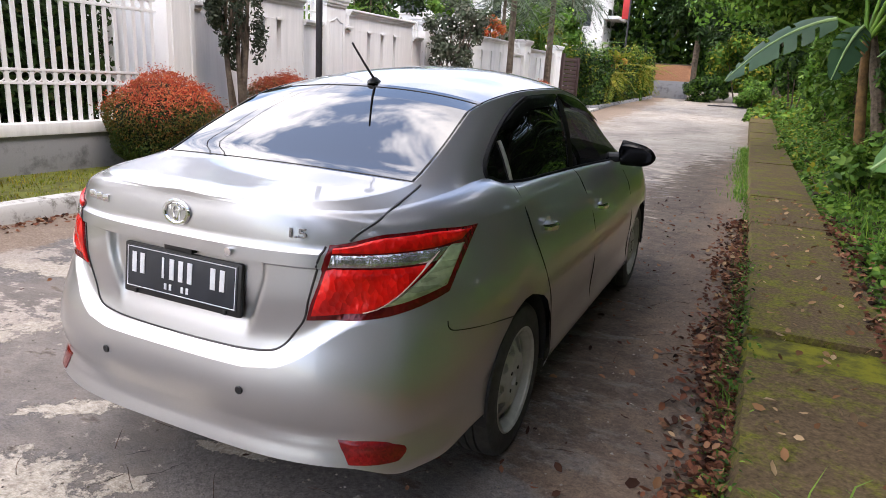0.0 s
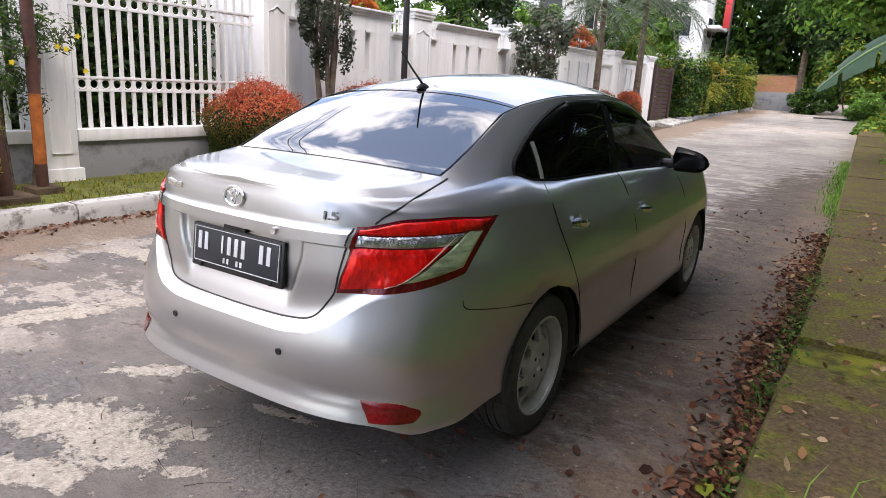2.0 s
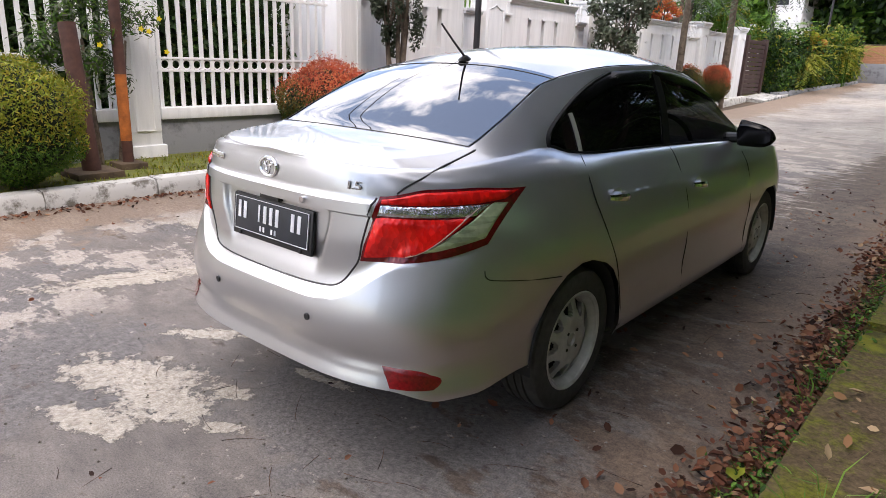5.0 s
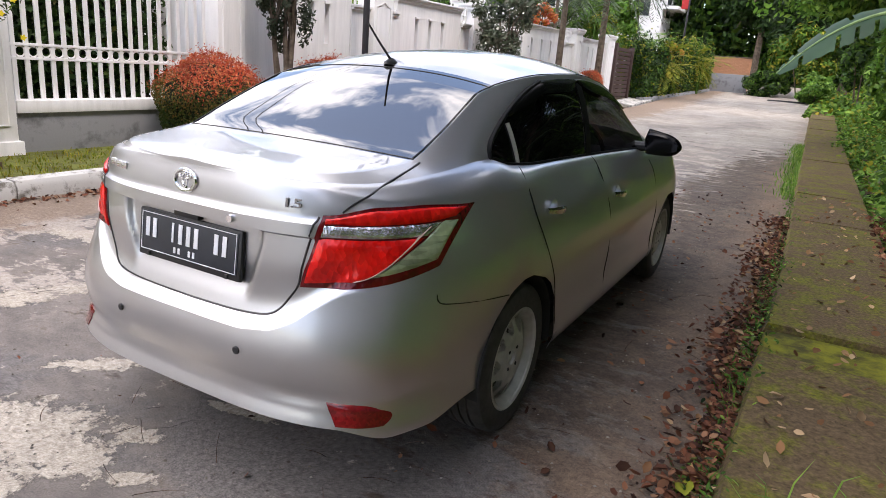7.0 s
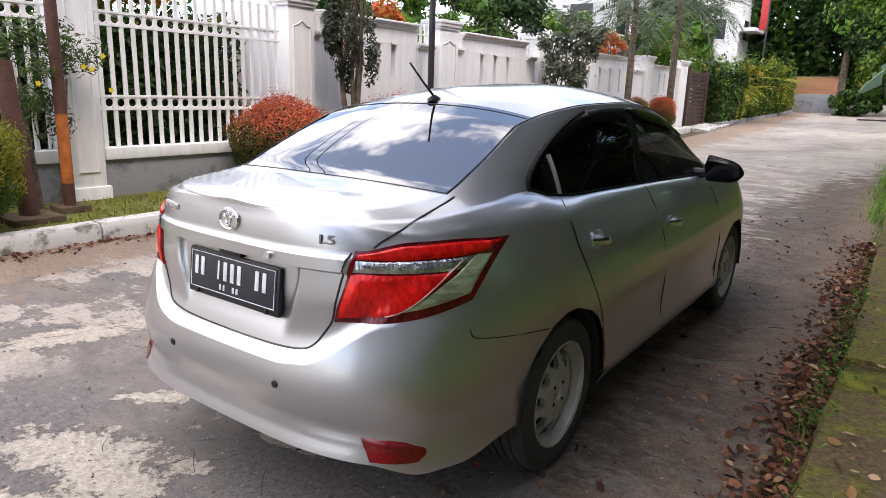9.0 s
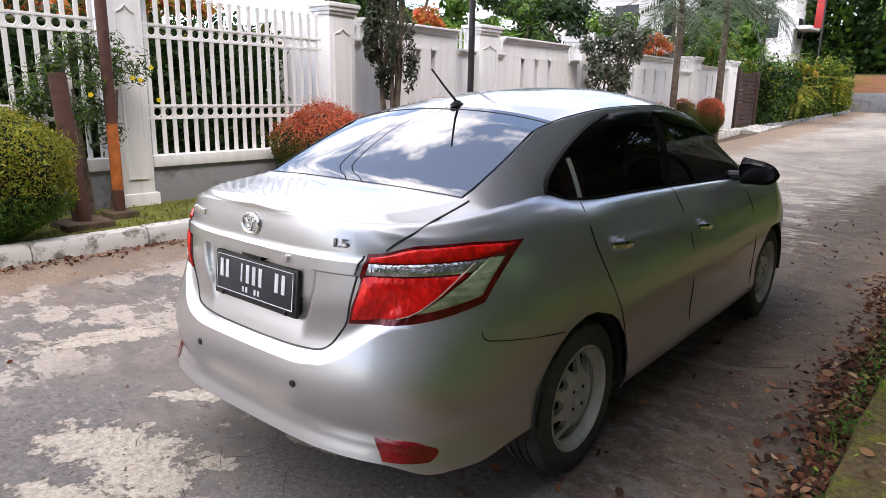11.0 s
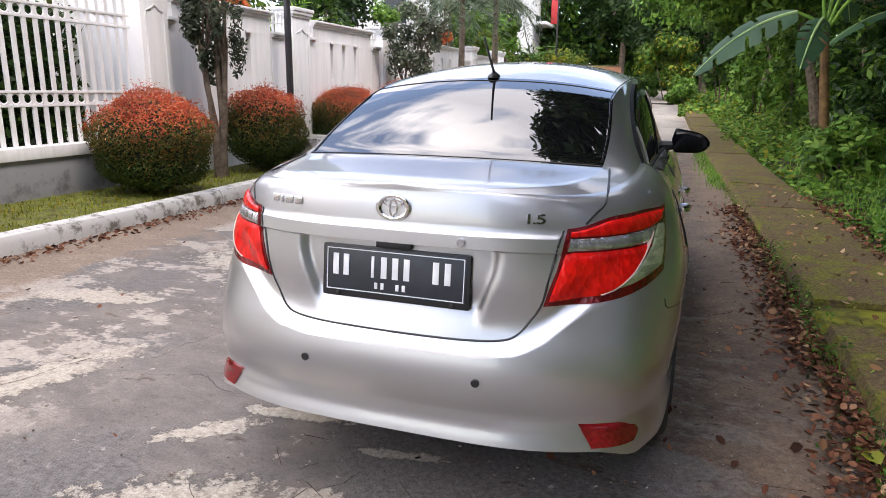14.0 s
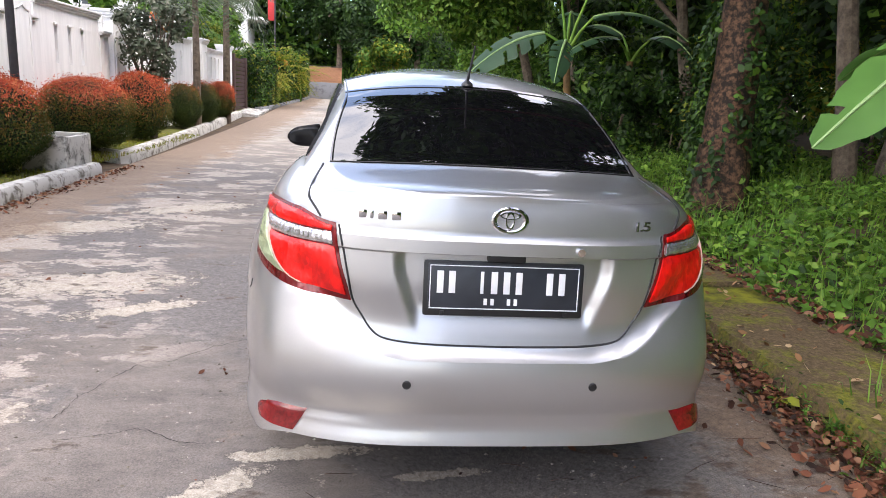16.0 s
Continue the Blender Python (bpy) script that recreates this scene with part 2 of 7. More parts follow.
    c = mixc(n, l, dust, c, ramp(n, l, fine, [(0.3, (0.13, 0.085, 0.055)), (0.75, (0.33, 0.235, 0.165))]))
    grit = noise_tex(n, l, 170, 3, 0.8)
    c = mixc(n, l, 1.0, c, ramp(n, l, grit, [(0.32, (0.58, 0.58, 0.58)), (0.5, (1, 1, 1)), (0.70, (1.42, 1.42, 1.42))]), "MULTIPLY")
    l.new(c, b.inputs["Base Color"])
    h = mixc(n, l, 0.55, fine, peel)
    bump(n, l, b, h, 0.55, 0.014)
    return m


def make_slab():
    m, n, l, b = shader("mossy_concrete", 0.92, 0, 0.25)
    fine = noise_tex(n, l, 45, 6, 0.7)
    moss = noise_tex(n, l, 3.6, 12, 0.78)
    grey = ramp(n, l, fine, [(0.3, (0.054, 0.036, 0.019)), (0.75, (0.205, 0.142, 0.080))])
    green = ramp(n, l, fine, [(0.3, (0.055, 0.064, 0.006)), (0.7, (0.23, 0.235, 0.015))])
    l.new(mixc(n, l, ramp(n, l, moss, [(0.475, (0, 0, 0)), (0.61, (0.92, 0.92, 0.92))]), grey, green), b.inputs["Base Color"])
    bump(n, l, b, fine, 0.6, 0.01)
    return m


def make_white(name, base, streak, scale=2.2, rough=0.7):
    """Painted plaster with rain streaks and stains."""
    m, n, l, b = shader(name, rough, 0, 0.3)
    st = noise_tex(n, l, scale, 6, 0.6, (1.0, 3.0, 0.30))
    fine = noise_tex(n, l, 60, 3)
    c = ramp(n, l, st, [(0.30, streak), (0.58, base)])
    l.new(mixc(n, l, 0.12, c, fine, "MULTIPLY"), b.inputs["Base Color"])
    bump(n, l, b, fine, 0.12, 0.004)
    return m


def make_stained(name, base, dark, lo, hi, scale=6):
    m, n, l, b = shader(name, 0.85, 0, 0.3)
    f = noise_tex(n, l, scale, 8, 0.7)
    l.new(ramp(n, l, f, [(lo, dark), (hi, base)]), b.inputs["Base Color"])
    bump(n, l, b, noise_tex(n, l, 50, 4), 0.4, 0.006)
    return m


def make_glass(name, tint, through_fac, ior=1.9, coat=0.7, spec=1.0):
    """Dark film on glass: little light gets through, the rest mirrors."""
    m, n, l, b = shader(name, 0.02, 0, spec)
    b.inputs["IOR"].default_value = ior
    b.inputs["Base Color"].default_value = (0.004, 0.004, 0.005, 1)
    b.inputs["Coat Weight"].default_value, b.inputs["Coat Roughness"].default_value = coat, 0.01
    tr, mx, out = n.new("ShaderNodeBsdfTransparent"), n.new("ShaderNodeMixShader"), n["Material Output"]
    tr.inputs["Color"].default_value = (*tint, 1)
    mx.inputs["Fac"].default_value = through_fac
    l.new(b.outputs["BSDF"], mx.inputs[1])
    l.new(tr.outputs["BSDF"], mx.inputs[2])
    l.new(mx.outputs["Shader"], out.inputs["Surface"])
    return m


def make_lens(name, col, rough=0.2, metal=0.55, facet=(1, 1, 0.55), scale=62, strength=0.5):
    """Coloured or clear plastic over a faceted bright reflector."""
    m, n, l, b = shader(name, rough, metal, 0.5, 0.2)
    tc, mp, v = n.new("ShaderNodeTexCoord"), n.new("ShaderNodeMapping"), n.new("ShaderNodeTexVoronoi")
    mp.inputs["Scale"].default_value = facet
    v.inputs["Scale"].default_value = scale
    l.new(tc.outputs["Object"], mp.inputs["Vector"])
    l.new(mp.outputs["Vector"], v.inputs["Vector"])
    tone = n.new("ShaderNodeSeparateColor")
    l.new(v.outputs["Color"], tone.inputs["Color"])
    c = ramp(n, l, tone.outputs["Red"], [(0.0, tuple(x * 0.72 for x in col)), (1.0, tuple(min(1, x * 1.22) for x in col))])
    big = noise_tex(n, l, 14, 3)
    c = mixc(n, l, 1.0, c, ramp(n, l, big, [(0.35, (0.66, 0.66, 0.66)), (0.65, (1.12, 1.12, 1.12))]), "MULTIPLY")
    l.new(c, b.inputs["Base Color"])
    k = n.new("ShaderNodeBump")
    k.inputs["Strength"].default_value, k.inputs["Distance"].default_value = strength, 0.006
    l.new(v.outputs["Distance"], k.inputs["Height"])
    l.new(k.outputs["Normal"], b.inputs["Normal"])
    b.inputs["Coat Roughness"].default_value = 0.02
    return m


M = {}
M["paint"] = make_paint()
M["road"] = make_road()
M["slab"] = make_slab()
M["wall"] = make_white("white_painted_plaster", (0.90, 0.90, 0.90), (0.76, 0.765, 0.77))
M["gate"] = make_white("white_painted_iron", (0.90, 0.90, 0.90), (0.78, 0.78, 0.78), 4, 0.5)
M["plinth"] = make_stained("grey_plinth_plaster", (0.27, 0.275, 0.29), (0.10, 0.10, 0.105), 0.3, 0.5, 3)
M["moss"] = make_stained("bright_moss", (0.20, 0.20, 0.012), (0.06, 0.055, 0.014), 0.38, 0.6, 7)
M["kerb"] = make_stained("whitewashed_kerb", (0.58, 0.57, 0.54), (0.17, 0.155, 0.13), 0.38, 0.50, 6)
M["box"] = make_stained("stained_concrete", (0.55, 0.54, 0.51), (0.11, 0.11, 0.10), 0.38, 0.52, 5)
M["soil"] = make_stained("brown_soil", (0.12, 0.085, 0.055), (0.05, 0.035, 0.025), 0.35, 0.6, 4)
M["lawn"] = make_stained("short_grass_ground", (0.15, 0.17, 0.035), (0.07, 0.065, 0.02), 0.35, 0.6, 6)
M["black"] = simple("black_plastic", (0.012, 0.012, 0.013), 0.45)
M["gloss_black"] = simple("gloss_black_trim", (0.005, 0.005, 0.006), 0.2, spec=0.3)
M["visor"] = simple("smoked_plastic", (0.004, 0.004, 0.005), 0.12, spec=0.08)
M["trim_black"] = simple("matt_black_trim", (0.005, 0.005, 0.006), 0.6, spec=0.15)
M["dark_chrome"] = simple("dull_dark_chrome", (0.30, 0.30, 0.32), 0.2, 1.0, vary=0.1)
M["rubber"] = simple("tyre_rubber", (0.045, 0.043, 0.040), 0.85, vary=0.3, scale=30, bumpy=0.2)
M["alloy"] = simple("dull_silver_alloy", (0.46, 0.46, 0.43), 0.45, 0.35, vary=0.15, scale=20)
M["hub_dark"] = simple("wheel_hollow", (0.02, 0.02, 0.02), 0.8)
M["chrome"] = simple("chrome", (0.80, 0.80, 0.82), 0.08, 1.0, vary=0.03)
M["plate"] = simple("plate_black_enamel", (0.022, 0.026, 0.034), 0.35, vary=0.2)
M["plate_white"] = simple("plate_white_enamel", (0.75, 0.76, 0.78), 0.45)
M["glass"] = make_glass("tinted_glass", (0.05, 0.05, 0.06), 0.05)
M["glass_clear"] = make_glass("side_glass", (0.40, 0.41, 0.43), 0.5, 1.4, 0.0, 0.35)
M["glass_side"] = make_glass("dark_side_glass", (0.05, 0.05, 0.06), 0.15, 1.4, 0.0, 0.3)
M["lens_red"] = make_lens("red_lens", (0.95, 0.009, 0.006), 0.25, 0.2, (1, 1, 0.55), 62, 0.35)
M["lens_dark"] = make_lens("dark_red_lens", (0.15, 0.004, 0.006), 0.2, 0.2)
M["lens_clear"] = make_lens("clear_lens", (0.62, 0.61, 0.62), 0.2, 0.8, (1.6, 1.6, 0.35), 55, 0.35)
M["lens_rib"] = simple("pale_lens_rib", (0.50, 0.34, 0.28), 0.25, vary=0.1, coat=1.0)
M["lens_dull"] = make_lens("dull_red_lens", (0.19, 0.007, 0.009), 0.15, 0.0, (1, 1, 1), 150, 0.04)
# clear lens; the green of mirrored foliage is put into its colour
M["lens_mirrored_green"] = make_lens("clear_reverse_lens", (0.46, 0.54, 0.33), 0.25, 0.45, (0.35, 0.35, 2.0), 45, 0.2)
M["interior"] = simple("dark_interior_cloth", (0.03, 0.03, 0.032), 0.9)
M["rust"] = simple("rusty_brown_paint", (0.085, 0.035, 0.025), 0.7, vary=0.4, scale=9, bumpy=0.3)
M["orange"] = simple("weathered_orange_paint", (0.45, 0.13, 0.025), 0.7, vary=0.35, scale=14)
M["pole"] = simple("dark_painted_steel", (0.028, 0.026, 0.03), 0.5, vary=0.3)
M["bark"] = make_stained("tree_bark", (0.20, 0.155, 0.115), (0.06, 0.045, 0.035), 0.35, 0.65, 9)
M["bark_red"] = make_stained("flaking_red_bark", (0.135, 0.072, 0.040), (0.016, 0.011, 0.008), 0.44, 0.62, 17)
# near-black colour standing in for the deep shade between leaves
M["hedge_shade_core"] = make_stained("inner_hedge_shade", (0.018, 0.03, 0.012), (0.006, 0.01, 0.005), 0.35, 0.65, 20)
M["stem"] = make_stained("banana_stem", (0.20, 0.115, 0.045), (0.07, 0.04, 0.018), 0.3, 0.65, 10)
M["leaf_dark"] = foliage("dark_leaves", [(0.009, 0.026, 0.007), (0.022, 0.056, 0.012), (0.045, 0.095, 0.018)])
M["leaf_mid"] = foliage("mid_leaves", [(0.035, 0.09, 0.012), (0.07, 0.165, 0.02), (0.13, 0.22, 0.03)], 0.5, 0.32)
M["leaf_light"] = foliage("light_leaves", [(0.09, 0.21, 0.03), (0.16, 0.33, 0.05), (0.27, 0.42, 0.07)], 0.45, 0.4)
M["leaf_yellow"] = foliage("yellow_green_leaves", [(0.14, 0.20, 0.02), (0.26, 0.30, 0.03), (0.34, 0.26, 0.03)])
M["leaf_red"] = foliage("red_young_leaves", [(0.46, 0.06, 0.033), (0.66, 0.12, 0.055), (0.72, 0.29, 0.12)])
M["leaf_hedge"] = foliage("hedge_leaves", [(0.022, 0.05, 0.012), (0.05, 0.092, 0.018), (0.10, 0.10, 0.022)])
M["leaf_bronze"] = foliage("bronze_leaves", [(0.055, 0.095, 0.018), (0.12, 0.115, 0.024), (0.28, 0.13, 0.036)])
M["leaf_grey"] = foliage("greyish_leaves", [(0.06, 0.085, 0.05), (0.10, 0.125, 0.08), (0.15, 0.15, 0.12)])
M["leaf_street"] = foliage("small_dark_leaves", [(0.028, 0.042, 0.024), (0.05, 0.068, 0.04), (0.085, 0.10, 0.065)])
M["leaf_palm"] = foliage("palm_leaflets", [(0.035, 0.060, 0.030), (0.065, 0.095, 0.050), (0.10, 0.13, 0.07)])
M["leaf_orange"] = foliage("orange_leaves", [(0.45, 0.13, 0.02), (0.55, 0.20, 0.03), (0.3, 0.2, 0.03)])
M["banana"] = foliage("banana_leaf", [(0.034, 0.085, 0.046), (0.055, 0.120, 0.060)], 0.4, 0.3)
M["banana_young"] = foliage("young_banana_leaf", [(0.09, 0.22, 0.05), (0.12, 0.27, 0.06)], 0.4, 0.4)
M["banana_rib"] = simple("pale_green_leaf_rib", (0.22, 0.34, 0.12), 0.5)
M["tan_leaf"] = foliage("tan_fallen_leaves", [(0.16, 0.075, 0.035), (0.30, 0.16, 0.075), (0.42, 0.26, 0.14), (0.50, 0.36, 0.22)], 0.8, 0.05)
M["dead_leaf"] = foliage("fallen_leaves", [(0.022, 0.012, 0.009), (0.085, 0.034, 0.020), (0.17, 0.060, 0.033), (0.22, 0.085, 0.046), (0.34, 0.19, 0.11)], 0.8, 0.05)
M["petal_white"] = simple("white_petals", (0.8, 0.8, 0.76), 0.6)
M["petal_yellow"] = simple("yellow_petals", (0.75, 0.60, 0.02), 0.5)
M["house"] = simple("white_house_wall", (0.75, 0.75, 0.74), 0.8, vary=0.06, scale=2)
M["roof_grey"] = simple("grey_roof", (0.25, 0.25, 0.26), 0.8)
M["red_paint"] = simple("red_sheet", (0.50, 0.03, 0.03), 0.5)
M["brick"] = simple("orange_brick", (0.55, 0.27, 0.15), 0.85, vary=0.3, scale=5, bumpy=0.3)
M["brown_gate"] = simple("brown_gate_panel", (0.055, 0.03, 0.028), 0.55, vary=0.3)
M["window_dark"] = simple("dark_window_pane", (0.03, 0.035, 0.04), 0.08)


# ---------------------------------------------------------------- mesh tools
def mesh_of(name, verts, faces, mats, smooth=False, ids=None, angle=None):
    me = bpy.data.meshes.new(name)
    me.from_pydata([tuple(v) for v in verts], [], faces)
    for m in (mats if isinstance(mats, (list, tuple)) else [mats]):
        me.materials.append(m)
    if ids is not None:
        me.polygons.foreach_set("material_index", np.array(ids, dtype=np.int32))
    if smooth:
        me.polygons.foreach_set("use_smooth", np.ones(len(me.polygons), dtype=bool))
        if angle:
            me.set_sharp_from_angle(angle=radians(angle))
    me.update()
    return me


def add(name, me, parent=None, label=""):
    ob = new(name, me)
    if parent is not None:
        ob.parent = parent
    return tagged(ob, label)


def part(name, bm, mat, parent, label="", smooth=True, angle=35):
    me = bpy.data.meshes.new(name)
    bmesh.ops.recalc_face_normals(bm, faces=bm.faces)
    bm.to_mesh(me)
    bm.free()
    me.materials.append(mat)
    if smooth:
        me.polygons.foreach_set("use_smooth", np.ones(len(me.polygons), dtype=bool))
        me.set_sharp_from_angle(angle=radians(angle))
    return add(name, me, parent, label)


def thing(name, label, category, group="", kind="", at=(0, 0, 0)):
    ob = new(name)
    ob.location = at
    ob.empty_display_size = 0.1
    return tagged(ob, label, category, group, kind)


def box_bm(lo, hi, bevel=0.0, bm=None):
    bm = bm or bmesh.new()
    a, b = Vector(lo), Vector(hi)
    r = bmesh.ops.create_cube(bm, size=1, matrix=Matrix.Translation((a + b) / 2) @ Matrix.Diagonal((*(b - a), 1)))
    if bevel:
        es = list({e for v in r["verts"] for e in v.link_edges})
        bmesh.ops.bevel(bm, geom=es, offset=bevel, segments=2, affect="EDGES", profile=0.6)
    return bm


def rings_bm(rings, close=True, caps=True, bm=None):
    """A skin over rings of equal length."""
    bm = bm or bmesh.new()
    vs = [[bm.verts.new(p) for p in r] for r in rings]
    n = len(rings[0])
    for a, b in zip(vs, vs[1:]):
        for i in range(n if close else n - 1):
            bm.faces.new((a[i], a[(i + 1) % n], b[(i + 1) % n], b[i]))
    if caps and close:
        bm.faces.new(vs[0][::-1])
        bm.faces.new(vs[-1])
    return bm


def tube_bm(points, radii, seg=8, bm=None, caps=True):
    """A round tube along points."""
    pts = [Vector(p) for p in points]
    if isinstance(radii, (int, float)):
        radii = [radii] * len(pts)
    rings, ref = [], Vector((0.31, 0.17, 0.93))
    for i, p in enumerate(pts):
        d = (pts[min(i + 1, len(pts) - 1)] - pts[max(i - 1, 0)]).normalized()
        s = d.cross(ref)
        s = s.normalized() if s.length > 1e-4 else d.orthogonal().normalized()
        u = d.cross(s)
        rings.append([p + (s * math.cos(a) + u * math.sin(a)) * radii[i] for a in (2 * math.pi * k / seg for k in range(seg))])
    return rings_bm(rings, True, caps, bm)


def lathe_bm(profile, seg=32, axis="x", bm=None, caps=False):
    """Turn a profile of (along, radius) round an axis."""
    rings = []
    for h, r in profile:
        ring = []
        for k in range(seg):
            a = 2 * math.pi * k / seg
            c, s = r * math.cos(a), r * math.sin(a)
            ring.append({"x": (h, c, s), "y": (c, h, s), "z": (c, s, h)}[axis])
        rings.append(ring)
    return rings_bm(rings, True, caps, bm)


def leaf_mesh(name, centres, normals, sizes, mats, ids=None, slim=0.45, curl=0.25, rng=None, fine=False):
    """Many small leaves, each folded along its rib; fine ones have a rounder outline."""
    rng = rng or np.random.default_rng(3)
    n = len(centres)
    nn = normals / (np.linalg.norm(normals, axis=1, keepdims=True) + 1e-9)
    rv = rng.normal(size=(n, 3))
    t = np.cross(nn, rv)
    t /= np.linalg.norm(t, axis=1, keepdims=True) + 1e-9
    s = np.cross(nn, t)
    L, W = sizes[:, None], sizes[:, None] * slim
    base, tip = centres - t * L * 0.5, centres + t * L * 0.5 - nn * L * curl * 0.5
    mid = centres + nn * L * curl * 0.12
    a, b = mid + s * W * 0.5 - nn * W * 0.22, mid - s * W * 0.5 - nn * W * 0.22
    if fine:
        w1, w2 = rng.uniform(0.36, 0.52, (n, 1)), rng.uniform(0.30, 0.50, (n, 1))
        lift1, lift2 = rng.uniform(-0.25, 0.45, (n, 1)), rng.uniform(-0.25, 0.45, (n, 1))
        q1, q2 = centres - t * L * 0.2, centres + t * L * 0.2 - nn * L * curl * 0.15
        v = np.stack([base, q1 + s * W * w1 + nn * W * lift1, q2 + s * W * w2 + nn * W * lift1, tip, q2 - s * W * w2 + nn * W * lift2, q1 - s * W * w1 + nn * W * lift2, q1, q2], axis=1).reshape(-1, 3)
        k = np.arange(n)[:, None] * 8
        f = np.concatenate([k + [c] for c in ([0, 1, 6], [1, 2, 7], [1, 7, 6], [2, 3, 7], [3, 4, 7], [4, 6, 7], [4, 5, 6], [5, 0, 6])], axis=1).reshape(-1, 3)
    else:
        v = np.stack([base, a, tip, b], axis=1).reshape(-1, 3)
        k = np.arange(n)[:, None] * 4
        f = np.concatenate([k + [[0, 1, 2]], k + [[0, 2, 3]]], axis=1).reshape(-1, 3)
    me = bpy.data.meshes.new(name)
    me.vertices.add(len(v))
    me.vertices.foreach_set("co", v.astype(np.float32).ravel())
    me.loops.add(f.size)
    me.loops.foreach_set("vertex_index", f.astype(np.int32).ravel())
    me.polygons.add(len(f))
    me.polygons.foreach_set("loop_start", np.arange(0, f.size, 3, dtype=np.int32))
    for m in (mats if isinstance(mats, (list, tuple)) else [mats]):
        me.materials.append(m)
    if ids is not None:
        me.polygons.foreach_set("material_index", np.repeat(np.asarray(ids, dtype=np.int32), 8 if fine else 2))
    me.update(calc_edges=True)
    me.validate()
    return me


def lumpy(rng, n, centre, radii, clumps=14, clump_r=0.38, shell=0.0):
    """Places and outward directions of leaves in an uneven crown made of clumps."""
    c, r = np.array(centre), np.array(radii)
    d = rng.normal(size=(clumps, 3))
    d /= np.linalg.norm(d, axis=1, keepdims=True)
    cc = d * rng.uniform(0.45, 0.85, (clumps, 1))
    cr = rng.uniform(0.6, 1.2, clumps) * clump_r
    pick = rng.integers(0, clumps, n)
    q = rng.normal(size=(n, 3))
    q /= np.linalg.norm(q, axis=1, keepdims=True)
    rad = rng.uniform(shell, 1, (n, 1)) ** 0.45
    p = cc[pick] + q * rad * cr[pick][:, None]
    return c + p * r, q + 0.35 * rng.normal(size=(n, 3)) + np.array([0, 0, 0.45])


# ---------------------------------------------------------------- ground and street
def grid_sheet(name, xs, ys, zf, mat, label, category, smooth=True):
    v = [(x, y, zf(x, y)) for y in ys for x in xs]
    nx = len(xs)
    f = [(j * nx + i, j * nx + i + 1, (j + 1) * nx + i + 1, (j + 1) * nx + i) for j in range(len(ys) - 1) for i in range(nx - 1)]
    return tagged(add(name, mesh_of(name, v, f, mat, smooth)), label, category, kind="structure")


def bend(y):
    """How far the street has swung to the left at y."""
    return -0.022 * max(0.0, y - 4.0)


def rise(y):
    """The street climbs gently away from the car."""
    return 0.0009 * max(0.0, min(y, 40.0) - 6.0) ** 2 + 0.06 * max(0.0, min(y, 60.0) - 40.0)


def spread(a, b, n, power=1.0):
    return [a + (b - a) * (i / n) ** power for i in range(n + 1)]


KERB_X, SLAB_X, WALL_X = -4.06, 1.62, -5.6
far_ys = [-400, -60] + spread(-24, 30, 54) + [34, 38, 44, 50, 60, 80, 120, 400, 2000]
road_ys = spread(-24, 30, 54) + [34, 38, 44, 50, 60, 80]
ground_xs = [-2000, -300, -60, -20, -9, -5, -2, 0, 2, 4, 8, 20, 60, 300, 2000]
grid_sheet("ground", ground_xs, far_ys, lambda x, y: -0.06 + rise(y), M["soil"], "bare brown soil reaching away under the plants", "ground")


def road_z(x, y):
    return rise(y) + 0.006 * math.sin(x * 1.3 + y * 0.4) * min(1, abs(x - 0.8) + 0.2) - 0.004


v, f = [], []
cols = 24
for y in road_ys:
    for i in range(cols + 1):
        x = KERB_X - 0.05 + (SLAB_X + 0.05 - KERB_X + 0.05) * i / cols
        v.append((x + bend(y), y, road_z(x, y)))
for j in range(len(road_ys) - 1):
    for i in range(cols):
        k = j * (cols + 1) + i
        f.append((k, k + 1, k + cols + 2, k + cols + 1))
tagged(add("road", mesh_of("road", v, f, M["road"], True)), "worn grey concrete road with pale peeled patches", "road", kind="structure")


def kerb_run(y0, y1, shift=lambda y: 0.0, turn=None):
    """A whitewashed kerb of cast lengths along the verge."""
    k = thing("kerb", "whitewashed concrete kerb with dark weather stains", "kerb", kind="structure")
    y = y0
    rng = random.Random(int(y0 * 10) + 40)
    while y < y1 - 0.05:
        e = min(y + 0.98, y1)
        w = rng.uniform(-0.008, 0.008)
        prof = [(0.0, -0.08), (0.0, 0.095), (-0.035, 0.15), (-0.17, 0.16), (-0.19, 0.13), (-0.19, -0.08)]
        rings = [[(KERB_X + shift(s) + bend(s) + px + w, s, pz + w * 0.6 + rise(s)) for px, pz in prof] for s in (y, (y + e) / 2, e - 0.008)]
        part("kerb_stone", rings_bm(rings), M["kerb"], k, angle=50)
        y = e
    if turn:
        a, b = Vector((KERB_X + shift(y0) + bend(y0), y0, rise(y0))), Vector(turn)
        d = (b - a).normalized()
        out = Vector((-d.y, d.x, 0)) * -1
        rings = [[s + out * px + Vector((0, 0, pz)) for px, pz in prof] for s in (a + d * 0.004 + out * 0.0, (a + b) / 2, b)]
        part("kerb_stone", rings_bm(rings), M["kerb"], k, angle=50)
    return k


kerb_run(-12, 8.02)
kerb_run(9.76, 23.5, lambda s: -0.173 - 0.0384 * (s - 9.76), (-5.17, 10.36, rise(10)))

# verge between kerb and wall, set back where a drain box stands
def smooth_step(a, b, t):
    t = min(1.0, max(0.0, (t - a) / (b - a)))
    return t * t * (3 - 2 * t)


